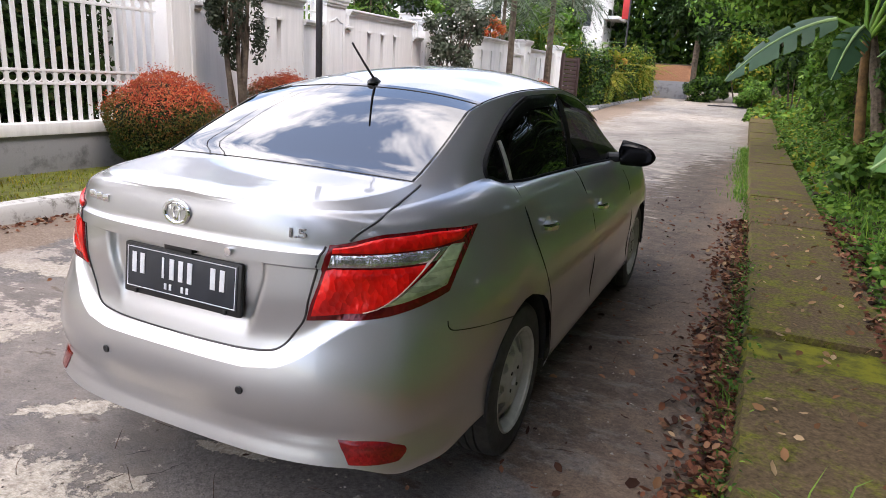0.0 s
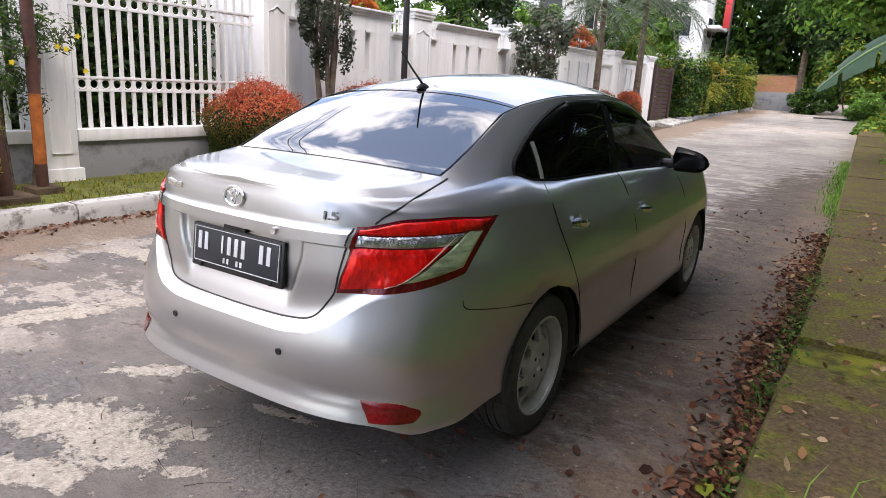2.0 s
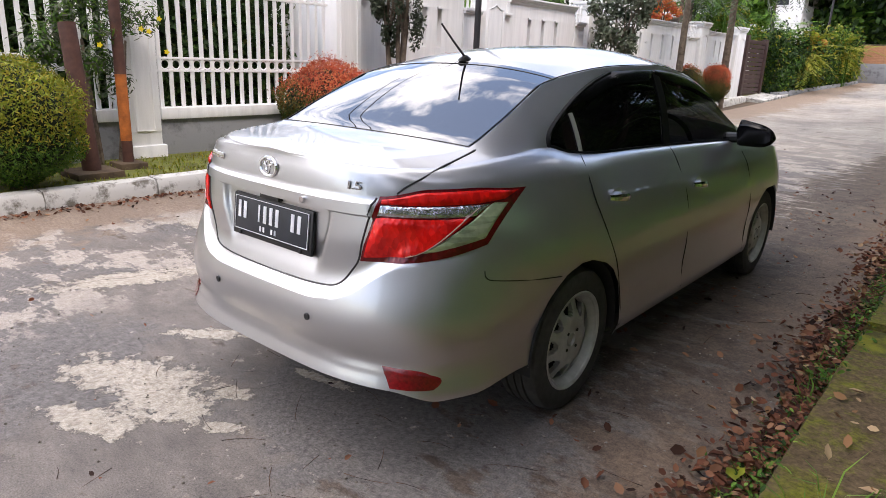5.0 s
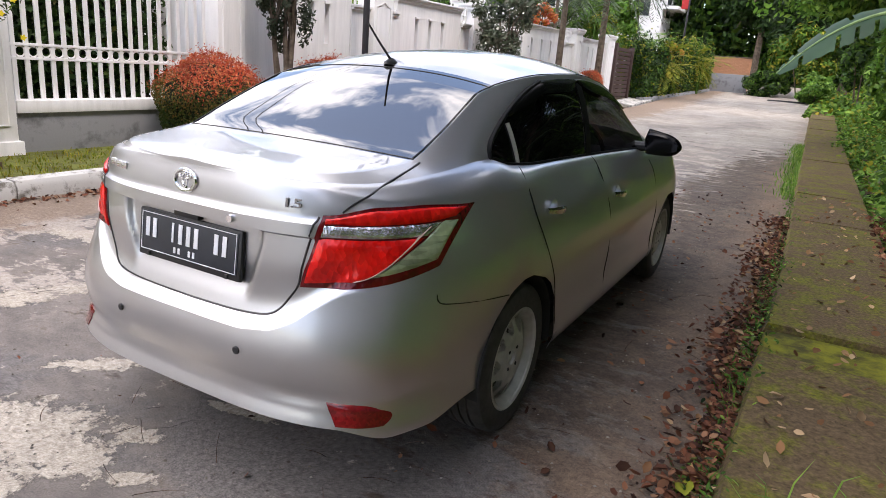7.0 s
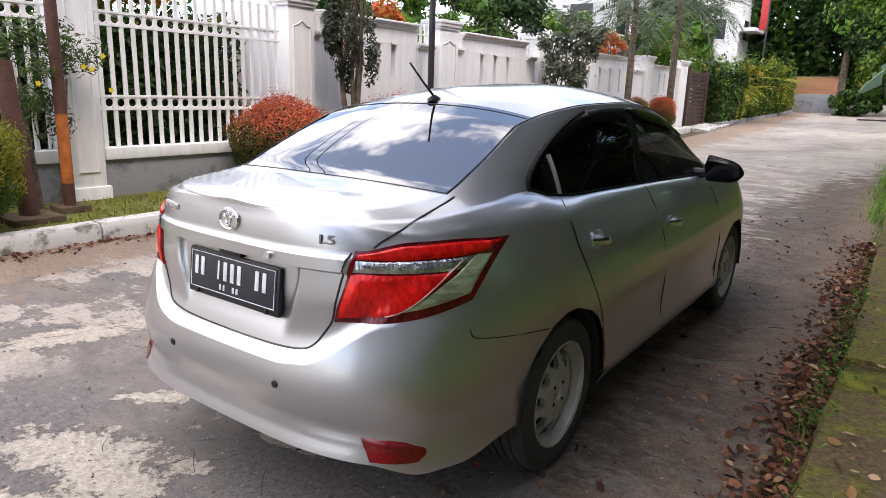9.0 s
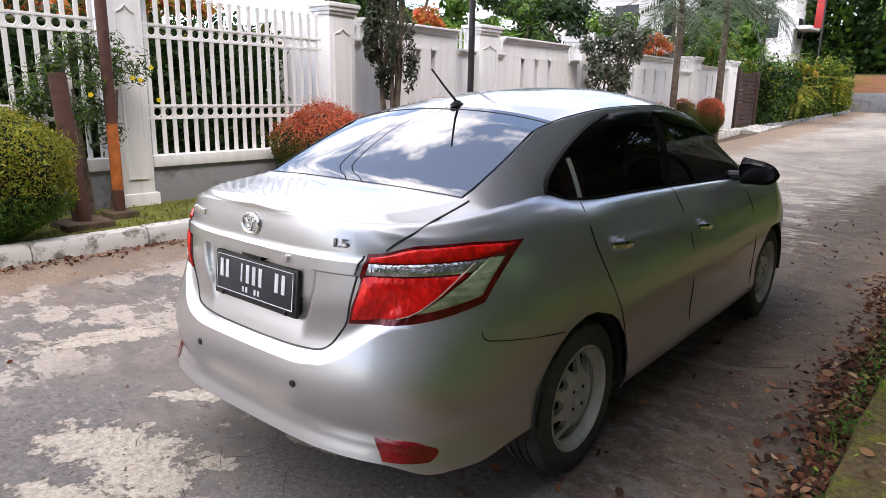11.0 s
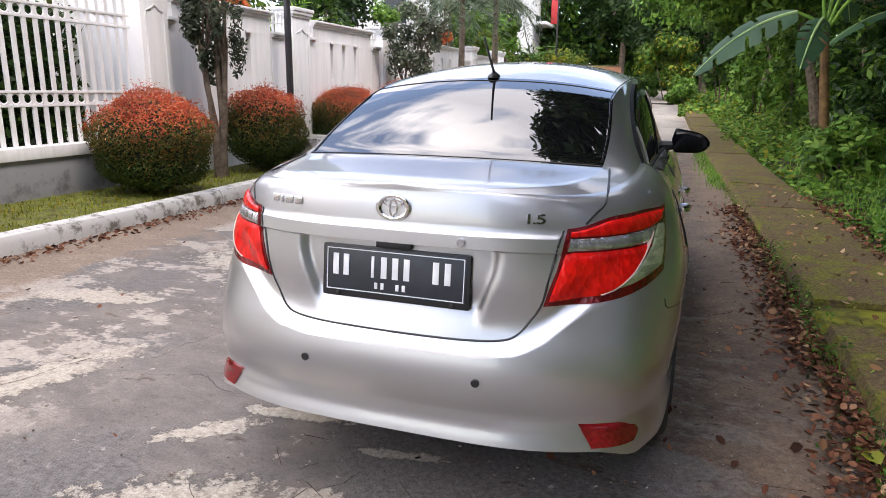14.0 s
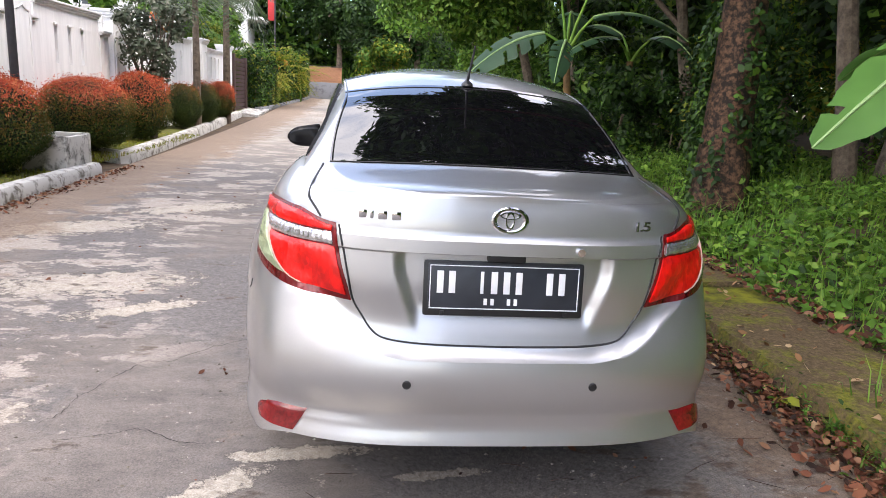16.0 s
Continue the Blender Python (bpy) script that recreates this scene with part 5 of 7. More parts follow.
for x in (-0.36, 0.36):
    s = seat(x - 0.25, x + 0.25, 2.02, 0.16, "front_seat")
    part("head_rest", box_bm((x - 0.13, 1.80, 1.10), (x + 0.13, 1.90, 1.27), 0.04), M["interior"], s)
s = seat(-0.62, 0.62, 1.22, 0.14, "rear_seat")
for x in (-0.36, 0.36):
    part("head_rest", box_bm((x - 0.12, 1.02, 1.06), (x + 0.12, 1.12, 1.16), 0.03), M["interior"], s)
ring = [(0.36 + 0.18 * math.cos(a), 2.72 - 0.06 * math.sin(a), 0.93 + 0.17 * math.sin(a)) for a in (2 * math.pi * k / 28 for k in range(29))]
part("steering_wheel", tube_bm(ring, 0.014, 8, caps=False), M["black"], car)


# ---------------------------------------------------------------- wall, pillars and gate
def shared(name, bm, mat, smooth=False):
    me = bpy.data.meshes.new(name)
    bmesh.ops.recalc_face_normals(bm, faces=bm.faces)
    bm.to_mesh(me)
    bm.free()
    me.materials.append(mat)
    if smooth:
        me.polygons.foreach_set("use_smooth", np.ones(len(me.polygons), dtype=bool))
        me.set_sharp_from_angle(angle=radians(40))
    return me


def bar_mesh(h):
    """A flat picket with a spear point."""
    w, d = 0.023, 0.012
    rings = [[(-d, -w, 0), (d, -w, 0), (d, w, 0), (-d, w, 0)], [(-d, -w, h - 0.08), (d, -w, h - 0.08), (d, w, h - 0.08), (-d, w, h - 0.08)],
             [(-d * 1.3, -w * 1.35, h - 0.055), (d * 1.3, -w * 1.35, h - 0.055), (d * 1.3, w * 1.35, h - 0.055), (-d * 1.3, w * 1.35, h - 0.055)], [(-0.002, -0.002, h), (0.002, -0.002, h), (0.002, 0.002, h), (-0.002, 0.002, h)]]
    return shared("bar", rings_bm(rings), M["gate"])


ring_me = shared("ring", rings_bm([[((0.008 * math.cos(b)), (0.052 + 0.009 * math.sin(b)) * math.cos(a), (0.052 + 0.009 * math.sin(b)) * math.sin(a)) for b in (math.pi * 2 * q / 6 for q in range(6))]
                                   for a in (2 * math.pi * k / 20 for k in range(21))], True, False), M["gate"], True)


def fence_panel(y0, y1, x=WALL_X - 0.06, count=19, label="white iron gate of spear-topped bars and rings"):
    g = thing("iron_gate", label, "gate", kind="structure", at=(x, y0, 0))
    step = (y1 - y0) / count
    bar = bar_mesh(1.83)
    for k in range(count):
        ob = add("bar", bar, g)
        ob.location = (0, (k + 0.5) * step, 0.66)
    for z in (1.085, 1.225, 1.985, 2.12):
        part("rail", box_bm((-0.018, 0, z - 0.014), (0.018, y1 - y0, z + 0.014), 0.003), M["gate"], g, smooth=False)
    for z in (1.155, 2.052):
        for k in range(count - 1):
            ob = add("ring", ring_me, g)
            ob.location = (0, (k + 1) * step, z)
    part("ledge", box_bm((-0.10, 0.002, 0.535), (0.11, y1 - y0 - 0.002, 0.665), 0.012), M["gate"], g, "white painted ledge")
    part("plinth", box_bm((-0.08, 0.002, -0.1), (0.07, y1 - y0 - 0.002, 0.533), 0.006), M["plinth"], g, "grey stained plinth wall")
    return g


def pillar(y0, y1, top=2.62, x=WALL_X):
    g = thing("wall_pillar", "white plastered wall pillar with a stepped cap", "pillar", kind="structure", at=(x, (y0 + y1) / 2, 0))
    h = (y1 - y0) / 2
    b = rise(y0) * 0.5
    part("shaft", box_bm((-0.25, -h + 0.04, 0.24), (0.10, h - 0.04, top - 0.16), 0.012), M["wall"], g)
    part("base", box_bm((-0.28, -h, -0.1), (0.13, h, 0.26 + b), 0.015), M["wall"], g)
    part("cap", box_bm((-0.27, -h + 0.02, top - 0.16), (0.125, h - 0.02, top - 0.115), 0.01), M["wall"], g)
    part("cap", box_bm((-0.29, -h, top - 0.114), (0.15, h, top - 0.06), 0.012), M["wall"], g)
    part("cap", box_bm((-0.30, -h - 0.02, top - 0.059), (0.17, h + 0.02, top), 0.014), M["wall"], g)
    # raised frame on the face, with a curl at its head
    w = max(0.06, h - 0.12)
    pts = [(0.106, -w, 0.42), (0.106, -w, top - 0.42), (0.106, -w * 0.55, top - 0.40), (0.106, 0, top - 0.34), (0.106, w * 0.55, top - 0.40), (0.106, w, top - 0.42), (0.106, w, 0.42), (0.106, -w, 0.42)]
    part("moulding", tube_bm(pts, 0.012, 6), M["wall"], g)
    return g


def low_wall(y0, y1, top=2.18):
    g = thing("low_wall", "short white wall under a spiked iron rail", "wall", kind="structure", at=(WALL_X, y0, 0))
    part("wall_body", box_bm((-0.15, 0.003, -0.1), (0.02, y1 - y0 - 0.003, top - 0.09), 0.004), M["wall"], g, smooth=False)
    part("coping", box_bm((-0.18, 0.001, top - 0.089), (0.06, y1 - y0 - 0.001, top - 0.05), 0.008), M["wall"], g)
    part("coping", box_bm((-0.20, 0.001, top - 0.049), (0.09, y1 - y0 - 0.001, top), 0.01), M["wall"], g)
    me = bar_mesh(0.36)
    n = max(2, int((y1 - y0) / 0.11))
    for k in range(n):
        ob = add("spike", me, g)
        ob.location = (-0.06, (k + 0.5) * (y1 - y0) / n, top - 0.01)
    part("rail", box_bm((-0.072, 0.01, top + 0.14), (-0.048, y1 - y0 - 0.01, top + 0.165), 0.003), M["gate"], g)
    return g


def wall_panel(y0, y1, slots, top=2.48):
    g = thing("wall_panel", "white plastered garden wall with narrow slots and moulded coping", "wall", kind="structure", at=(WALL_X, y0, 0))
    edges = [y0 + 0.003]
    for s in slots:
        edges += [s - 0.055, s + 0.055]
    edges.append(y1 - 0.003)
    bm = bmesh.new()
    for a, b in zip(edges[::2], edges[1::2]):
        box_bm((-0.15, a - y0, 1.50), (0.0, b - y0, 2.12), bm=bm)
    box_bm((-0.15, 0.003, -0.1), (0.0, y1 - y0 - 0.003, 1.499), bm=bm)
    box_bm((-0.15, 0.003, 2.121), (0.0, y1 - y0 - 0.003, top - 0.11), bm=bm)
    part("wall_body", bm, M["wall"], g, smooth=False)
    for s in slots:
        part("slot_back", box_bm((-0.148, s - y0 - 0.053, 1.51), (-0.11, s - y0 + 0.053, 2.11)), M["wall"], g, smooth=False)
        part("slot_hood", box_bm((0.001, s - y0 - 0.075, 2.11), (0.035, s - y0 + 0.075, 2.145), 0.004), M["wall"], g)
    part("coping", box_bm((-0.17, 0.001, top - 0.109), (0.03, y1 - y0 - 0.001, top - 0.07), 0.006), M["wall"], g)
    part("coping", box_bm((-0.19, 0.001, top - 0.069), (0.06, y1 - y0 - 0.001, top - 0.035), 0.008), M["wall"], g)
    part("coping", box_bm((-0.21, 0.001, top - 0.034), (0.09, y1 - y0 - 0.001, top), 0.01), M["wall"], g)
    return g


fence_panel(2.58, 5.15)
fence_panel(-0.45, 2.13, label="white iron fence of spear-topped bars and rings")
pillar(2.13, 2.58)
pillar(-0.95, -0.45)
pillar(5.15, 5.70)
low_wall(5.70, 5.86)
wall_panel(5.86, 8.12, (6.75, 7.13, 7.51))
low_wall(8.12, 8.62)
pillar(8.62, 9.27)
low_wall(9.27, 9.50)
wall_panel(9.50, 11.95, (10.2, 10.7, 11.2))
low_wall(11.95, 12.36)
pillar(12.36, 13.05)
low_wall(13.05, 13.5)
wall_panel(13.5, 18.4, (14.6, 15.3, 16.0, 16.7, 17.4))
low_wall(18.4, 19.2)
pillar(19.2, 19.9)
wall_panel(19.9, 22.6, (20.8, 21.3, 21.8), 2.40)
pillar(22.6, 23.5, 2.66)
wall_panel(-12.0, -0.95, ())
tagged(part("wall_inner", box_bm((-14, 5.30, -0.1), (-5.86, 5.45, 2.45), 0.01), M["wall"], None, smooth=False), "white plastered wall running back from the gate", "wall", kind="structure")

# concrete drain box between the two kerbs
g = thing("drain_box", "stained whitewashed concrete drain box beside the kerb", "drain", at=(-4.42, 7.62, 0))
part("box_wall", box_bm((-0.40, -0.40, -0.1), (0.14, -0.32, 0.56), 0.012), M["box"], g)
part("box_wall", box_bm((0.06, -0.318, -0.1), (0.14, 0.318, 0.545), 0.012), M["box"], g)
part("box_wall", box_bm((-0.40, 0.32, -0.1), (0.14, 0.40, 0.56), 0.012), M["box"], g)
part("box_floor", box_bm((-0.40, -0.318, -0.1), (0.058, 0.318, 0.10), 0.005), M["box"], g)

# poles by the gate
def street_pole(x, y, r, h, lean=(0, 0), two_tone=False, label="", name="steel_pole"):
    g = thing(name, label, "pole", at=(x, y, 0.12 + rise(y)))
    lx, ly = lean
    if two_tone:
        part("lower_pole", tube_bm([(0, 0, 0), (0, 0, 0.28)], r, 16), M["rust"], g)
        part("painted_band", tube_bm([(0, 0, 0.281), (lx * 0.2, ly * 0.2, 0.95)], r * 1.01, 16), M["orange"], g, "faded orange band")
        part("pole", tube_bm([(lx * 0.2, ly * 0.2, 0.951), (lx, ly, h)], r, 16), M["rust"], g)
    else:
        part("pole", tube_bm([(0, 0, 0), (lx, ly, h)], [r, r * 0.9], 16), M["rust"] if name == "steel_post" else M["pole"], g)
    part("footing", box_bm((-r * 2.6, -r * 2.6, -0.25), (r * 2.6, r * 2.6, 0.06), 0.02), M["soil"], g)
    return g


street_pole(-5.02, 1.90, 0.055, 5.2, (0, 0), True, "rust brown steel pole with a faded orange band", "utility_pole")
street_pole(-4.75, 1.42, 0.085, 1.42, (-0.12, -0.04), False, "short rust brown steel post on a concrete footing", "steel_post")
street_pole(-5.22, 8.05, 0.055, 5.6, (0, 0), False, "dark painted steel lamp pole beside the wall", "lamp_pole")

# two cables strung from pole to pole
for dx, dz, sag in ((0.04, 5.20, 0.22), (-0.04, 5.02, 0.30)):
    a, b = Vector((-5.02 + dx, 1.90, dz)), Vector((-5.22 + dx, 8.05, dz + 0.25))
    pts = [a.lerp(b, k / 14) - Vector((0, 0, sag * 4 * (k / 14) * (1 - k / 14))) for k in range(15)]
    tagged(part("overhead_cable", tube_bm(pts, 0.011, 6), M["black"], None), "thin black overhead cable strung between two steel poles", "cable", "overhead cables")

# brown gate, apron and the garden front beyond the wall
g = thing("driveway_gate", "dark brown slatted driveway gate", "gate", kind="structure", at=(-5.55, 23.6, rise(24)))
part("gate_post", box_bm((-0.1, 0.0, -0.3), (0.1, 0.22, 2.15), 0.01), M["brown_gate"], g)
for k in range(13):
    part("slat", box_bm((-0.03, 0.23, 0.1 + k * 0.15), (0.03, 2.3, 0.225 + k * 0.15), 0.006), M["brown_gate"], g)
part("gate_post", box_bm((-0.1, 2.31, -0.3), (0.1, 2.5, 2.1), 0.01), M["brown_gate"], g)
v = [(-5.5, 23.7, rise(23.7) + 0.10), (-4.2 + bend(24), 23.7, rise(23.7) + 0.015), (-4.3 + bend(28), 27.6, rise(27.6) + 0.015), (-5.6, 27.6, rise(27.6) + 0.10)]
vv = [tuple(p) for p in v] + [(p[0], p[1], p[2] - 0.3) for p in v]
tagged(add("apron", mesh_of("apron", vv, [(0, 3, 2, 1)[::-1], (0, 1, 5, 4), (1, 2, 6, 5), (2, 3, 7, 6), (3, 0, 4, 7)], M["box"])), "pale concrete driveway apron", "driveway", kind="structure")


# ---------------------------------------------------------------- plants


def ball_bush(x, y, rx, h, seed, red=0.5, mats=None):
    """A clipped round shrub: dark leaves below, red young shoots on top."""
    rng = np.random.default_rng(seed)
    z0 = 0.12 + rise(y)
    g = thing("shrub", "clipped round bright yellow-green shrub by the kerb" if not red else "clipped round shrub, dark green below with red young leaves on top" if red > 0.2 else "clipped round dark green shrub with few red tips", "shrub", "shrubs along the kerb", at=(x, y, z0))
    n = int(27000 * (rx / 0.7) ** 1.6)
    d = rng.normal(size=(n, 3))
    d /= np.linalg.norm(d, axis=1, keepdims=True)
    ph = rng.uniform(0, 6.28, 6)
    bump_r = 1 + 0.06 * np.sin(d[:, 0] * 5 + ph[0]) * np.sin(d[:, 1] * 6 + ph[1]) + 0.05 * np.sin(d[:, 2] * 7 + ph[2])
    r = bump_r * rng.uniform(0.80, 1.0, n) ** 0.7
    spiky = rng.random(n) < 0.16
    r[spiky & (d[:, 2] > 0.1)] *= 1.0 + 0.16 * rng.random(int((spiky & (d[:, 2] > 0.1)).sum()))
    rz = h / 2
    p = d * r[:, None] * np.array([rx, rx, rz]) + np.array([0, 0, rz])
    p[:, 2] = np.maximum(p[:, 2], 0.04)
    tone = p[:, 2] / h + 0.07 * rng.normal(size=n) + 0.06 * np.sin(p[:, 0] * 6 + ph[3])
    turn = 1.0 - red * 0.60
    ids = (tone > turn).astype(int) + (tone > turn - 0.30).astype(int)
    nrm = np.cross(d + 0.25 * rng.normal(size=(n, 3)), rng.normal(size=(n, 3)))
    nrm = nrm * 0.7 + d * 0.8
    me = leaf_mesh("leaves", p, nrm, rng.uniform(0.026, 0.054, n), [M["leaf_hedge"], M["leaf_bronze"], M["leaf_red"]] if red else [M["leaf_mid"], M["leaf_yellow"]], ids if red else (tone > 0.35).astype(int), 0.30, 0.3, rng)
    add("leaves", me, g)
    # added dark solid in place of the shade inside the shrub
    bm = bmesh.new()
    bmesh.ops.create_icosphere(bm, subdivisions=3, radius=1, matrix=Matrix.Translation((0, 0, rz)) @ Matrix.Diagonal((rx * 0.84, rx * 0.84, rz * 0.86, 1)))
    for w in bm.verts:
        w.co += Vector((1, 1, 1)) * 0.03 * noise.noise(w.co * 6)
    part("core", bm, M["hedge_shade_core"], g)
    for k in range(3):
        a = 2.1 * k
        part("stem", tube_bm([(0.05 * math.cos(a), 0.05 * math.sin(a), -0.06), (0.16 * math.cos(a), 0.16 * math.sin(a), 0.35)], [0.02, 0.012], 6), M["bark"], g)
    return g


for i, (x, y, rx, h, red) in enumerate(((-4.80, 4.45, 0.66, 1.15, 0.52), (-4.86, 6.75, 0.60, 1.20, 0.42), (-5.03, 9.75, 0.76, 1.22, 0.48), (-4.98, 12.2, 0.58, 1.36, 0.66),
                                        (-5.1, 15.6, 0.48, 1.10, 0.06), (-5.12, 17.6, 0.47, 1.12, 0.12), (-5.15, 20.0, 0.46, 1.16, 0.75), (-4.50, 0.72, 0.55, 1.15, 0.0))):
    ball_bush(x, y, rx, h, 100 + i, red)


def branch_tree(name, label, x, y, trunks, crown, leaf, n, size, bark, seed, z0=None, clumps=16, clump_r=0.34, group="", extra=None, slim=0.42):
    """Tapered trunks, limbs and an uneven crown of leaves. trunks: (x, y, z) end points and radius; crown: centre, radii."""
    rng = np.random.default_rng(seed)
    z0 = rise(y) + 0.1 if z0 is None else z0
    g = thing(name, label, "tree", group, at=(x, y, z0))
    c, r = crown
    ends = []
    for tx, ty, tz, rad in trunks:
        off = rng.uniform(-0.06, 0.06, 2)
        pts = [(off[0], off[1], -0.15), (tx * 0.3 + off[0], ty * 0.3, tz * 0.35), (tx * 0.7, ty * 0.7, tz * 0.7), (tx, ty, tz)]
        part("trunk", tube_bm(pts, [rad * 1.15, rad, rad * 0.85, rad * 0.6], 10), bark, g)
        ends.append(Vector((tx, ty, tz)))
    for k in range(5 * len(trunks)):
        e = ends[k % len(ends)]
        d = rng.normal(size=3)
        d /= np.linalg.norm(d)
        tip = Vector(c) + Vector((d[0] * r[0], d[1] * r[1], abs(d[2]) * r[2])) * 0.75
        st = e * rng.uniform(0.75, 1.0)
        midp = st.lerp(tip, 0.5) + Vector((0, 0, 0.05 * r[2]))
        rad = trunks[k % len(trunks)][3]
        part("limb", tube_bm([st, midp, tip], [rad * 0.45, rad * 0.28, rad * 0.1], 6), bark, g)
    p, q = lumpy(rng, n, c, r, clumps, clump_r)
    add("crown", leaf_mesh("crown", p, q, rng.uniform(*size, n), leaf, None, slim, 0.25, rng), g)
    if extra:
        m2, n2, s2, nm = extra
        p2, q2 = lumpy(rng, n2, c, [a * 1.03 for a in r], clumps, clump_r, 0.9)
        add(nm, leaf_mesh(nm, p2, q2, rng.uniform(*s2, n2), m2, None, 0.9 if nm == "blossom" else slim, 0.2, rng), g)
    return g


branch_tree("street_tree", "slender many-stemmed street tree with sparse dark leaves", -4.98, 5.85, ((-0.16, -0.05, 1.75, 0.042), (0.14, 0.08, 1.8, 0.046), (0.02, 0.16, 1.9, 0.036), (-0.05, -0.16, 1.7, 0.04), (0.07, -0.02, 2.1, 0.036)), ((0, 0, 2.25), (0.50, 0.50, 1.15)), M["leaf_street"], 5600, (0.045, 0.09), M["bark"], 21, clumps=40, clump_r=0.24)
branch_tree("flowering_tree", "small tree with grey leaves and white blossom", -4.85, 12.6, ((-0.25, 0.1, 1.3, 0.05), (0.2, -0.1, 1.35, 0.05), (0.02, 0.2, 1.5, 0.04)), ((0, 0, 2.15), (0.85, 0.85, 0.95)), M["leaf_grey"], 4200, (0.08, 0.15), M["bark"], 22, clumps=24, extra=(M["petal_white"], 160, (0.04, 0.07), "blossom"))


def frond_mesh(name, length, leaflets, width, droop, mat, rng, side=0.5):
    """One feathery palm frond along +x, drooping."""
    c, nn, sz = [], [], []
    v, f = [], []
    for k in range(leaflets):
        t = 0.12 + 0.88 * k / leaflets
        x, z = length * t, -droop * t * t + 0.12 * length * t
        for s in (1, -1):
            L = width * (0.5 + math.sin(math.pi * min(1, t * 0.9 + 0.1)) * 0.6) * rng.uniform(0.8, 1.1)
            a = Vector((x, 0, z))
            d = Vector((0.45, s * side * 1.7, -0.35 + rng.uniform(-0.25, 0.15))).normalized()
            w = Vector((0.02 + 0.015 * length, 0, 0.0))
            i = len(v)
            v += [a - w * 0.5, a + d * L * 0.5 + w * 0.5 - Vector((0, 0, 0.02)), a + d * L, a + d * L * 0.5 - w * 0.6]
            f += [(i, i + 1, i + 2), (i, i + 2, i + 3)]
    return mesh_of(name, v, f, mat)


def palm(name, label, x, y, h, rad, fronds, length, mat, seed, z0=None, lean=(0, 0), width=0.35, bark=None, droop=0.9, stems=1):
    rng = np.random.default_rng(seed)
    z0 = rise(y) + 0.08 if z0 is None else z0
    g = thing(name, label, "palm", at=(x, y, z0))
    me = [frond_mesh("frond", length * k, 20, width, droop * k, mat, rng) for k in (1.0, 0.85)]
    for s in range(stems):
        ox, oy = (rng.uniform(-0.35, 0.35), rng.uniform(-0.35, 0.35)) if stems > 1 else (0, 0)
        hh = h * (1 if s == 0 else rng.uniform(0.6, 1.05))
        part("trunk", tube_bm([(ox, oy, -0.2), (ox + lean[0] * 0.4, oy + lean[1] * 0.4, hh * 0.5), (ox + lean[0], oy + lean[1], hh)], [rad * 1.2, rad, rad * 0.8], 10), bark or M["bark"], g)
        for k in range(fronds):
            a = 2 * math.pi * (k + rng.uniform(-0.3, 0.3)) / fronds
            ob = add("frond", me[k % 2], g)
            up = rng.uniform(-25, 50)
            ob.matrix_basis = Matrix.Translation((ox + lean[0], oy + lean[1], hh)) @ Matrix.Rotation(a, 4, "Z") @ Matrix.Rotation(radians(-up), 4, "Y")
    return g


palm("street_palm", "tall palm with a brown trunk and drooping feathery fronds", -5.0, 16.6, 3.85, 0.085, 17, 1.75, M["leaf_palm"], 31, width=0.5, droop=1.5)
palm("street_palm", "tall palm with a brown trunk and drooping feathery fronds", -5.0, 20.2, 4.1, 0.10, 17, 1.9, M["leaf_palm"], 32, width=0.5, droop=1.6)
palm("garden_palm", "bright yellow-green clump palm behind the wall", -7.3, 12.4, 2.35, 0.04, 10, 1.15, M["leaf_yellow"], 33, stems=6, bark=M["leaf_yellow"], droop=0.45)
palm("garden_palm", "green clump palm behind the wall", -7.4, 11.0, 2.2, 0.04, 8, 1.2, M["leaf_light"], 34, stems=4, droop=0.5, bark=M["leaf_mid"])
for i, (x, y, h, mat) in enumerate(((-5.2, 29.6, 1.6, "leaf_yellow"), (-6.0, 28.0, 2.2, "leaf_mid"), (-4.5, 34.2, 1.5, "leaf_yellow"), (-6.6, 32.2, 2.4, "leaf_light"), (-7.2, 25.8, 3.0, "leaf_mid"))):
    palm("garden_palm", "clump palm with arching fronds beside the road", x, y, h, 0.05, 8, 1.5, M[mat], 40 + i, stems=4, bark=M["leaf_mid"])
for i, (x, y) in enumerate(((-7.5, 22.5), (-8.5, 26), (-6.9, 29.5), (-7.6, 34))):
    palm("tall_palm", "tall thin palm in the garden beyond the wall", x, y, 4.1 + 0.3 * i, 0.07, 16, 2.1, M["leaf_palm"], 50 + i, width=0.5, droop=1.5)


def shrub_mass(name, label, cat, centre, radii, mats, n, size, seed, clumps=20, clump_r=0.33, ids_p=None, slim=0.45, kind=""):
    rng = np.random.default_rng(seed)
    g = thing(name, label, cat, kind=kind, at=(centre[0], centre[1], 0))
    p, q = lumpy(rng, n, (0, 0, centre[2]), radii, clumps, clump_r)
    ml = [M[k] for k in (mats if isinstance(mats, (list, tuple)) else [mats])]
    ids = rng.choice(len(ml), n, p=ids_p) if ids_p else None
    add("leaves", leaf_mesh("leaves", p, q, rng.uniform(*size, n), ml, ids, slim, 0.25, rng), g)
    for k in range(4):
        a = rng.uniform(0, 6.28)
        part("stem", tube_bm([(0.1 * math.cos(a), 0.1 * math.sin(a), rise(centre[1]) - 0.1), (radii[0] * 0.4 * math.cos(a), radii[1] * 0.4 * math.sin(a), centre[2])], [0.04, 0.015], 6), M["bark"], g)
    return g


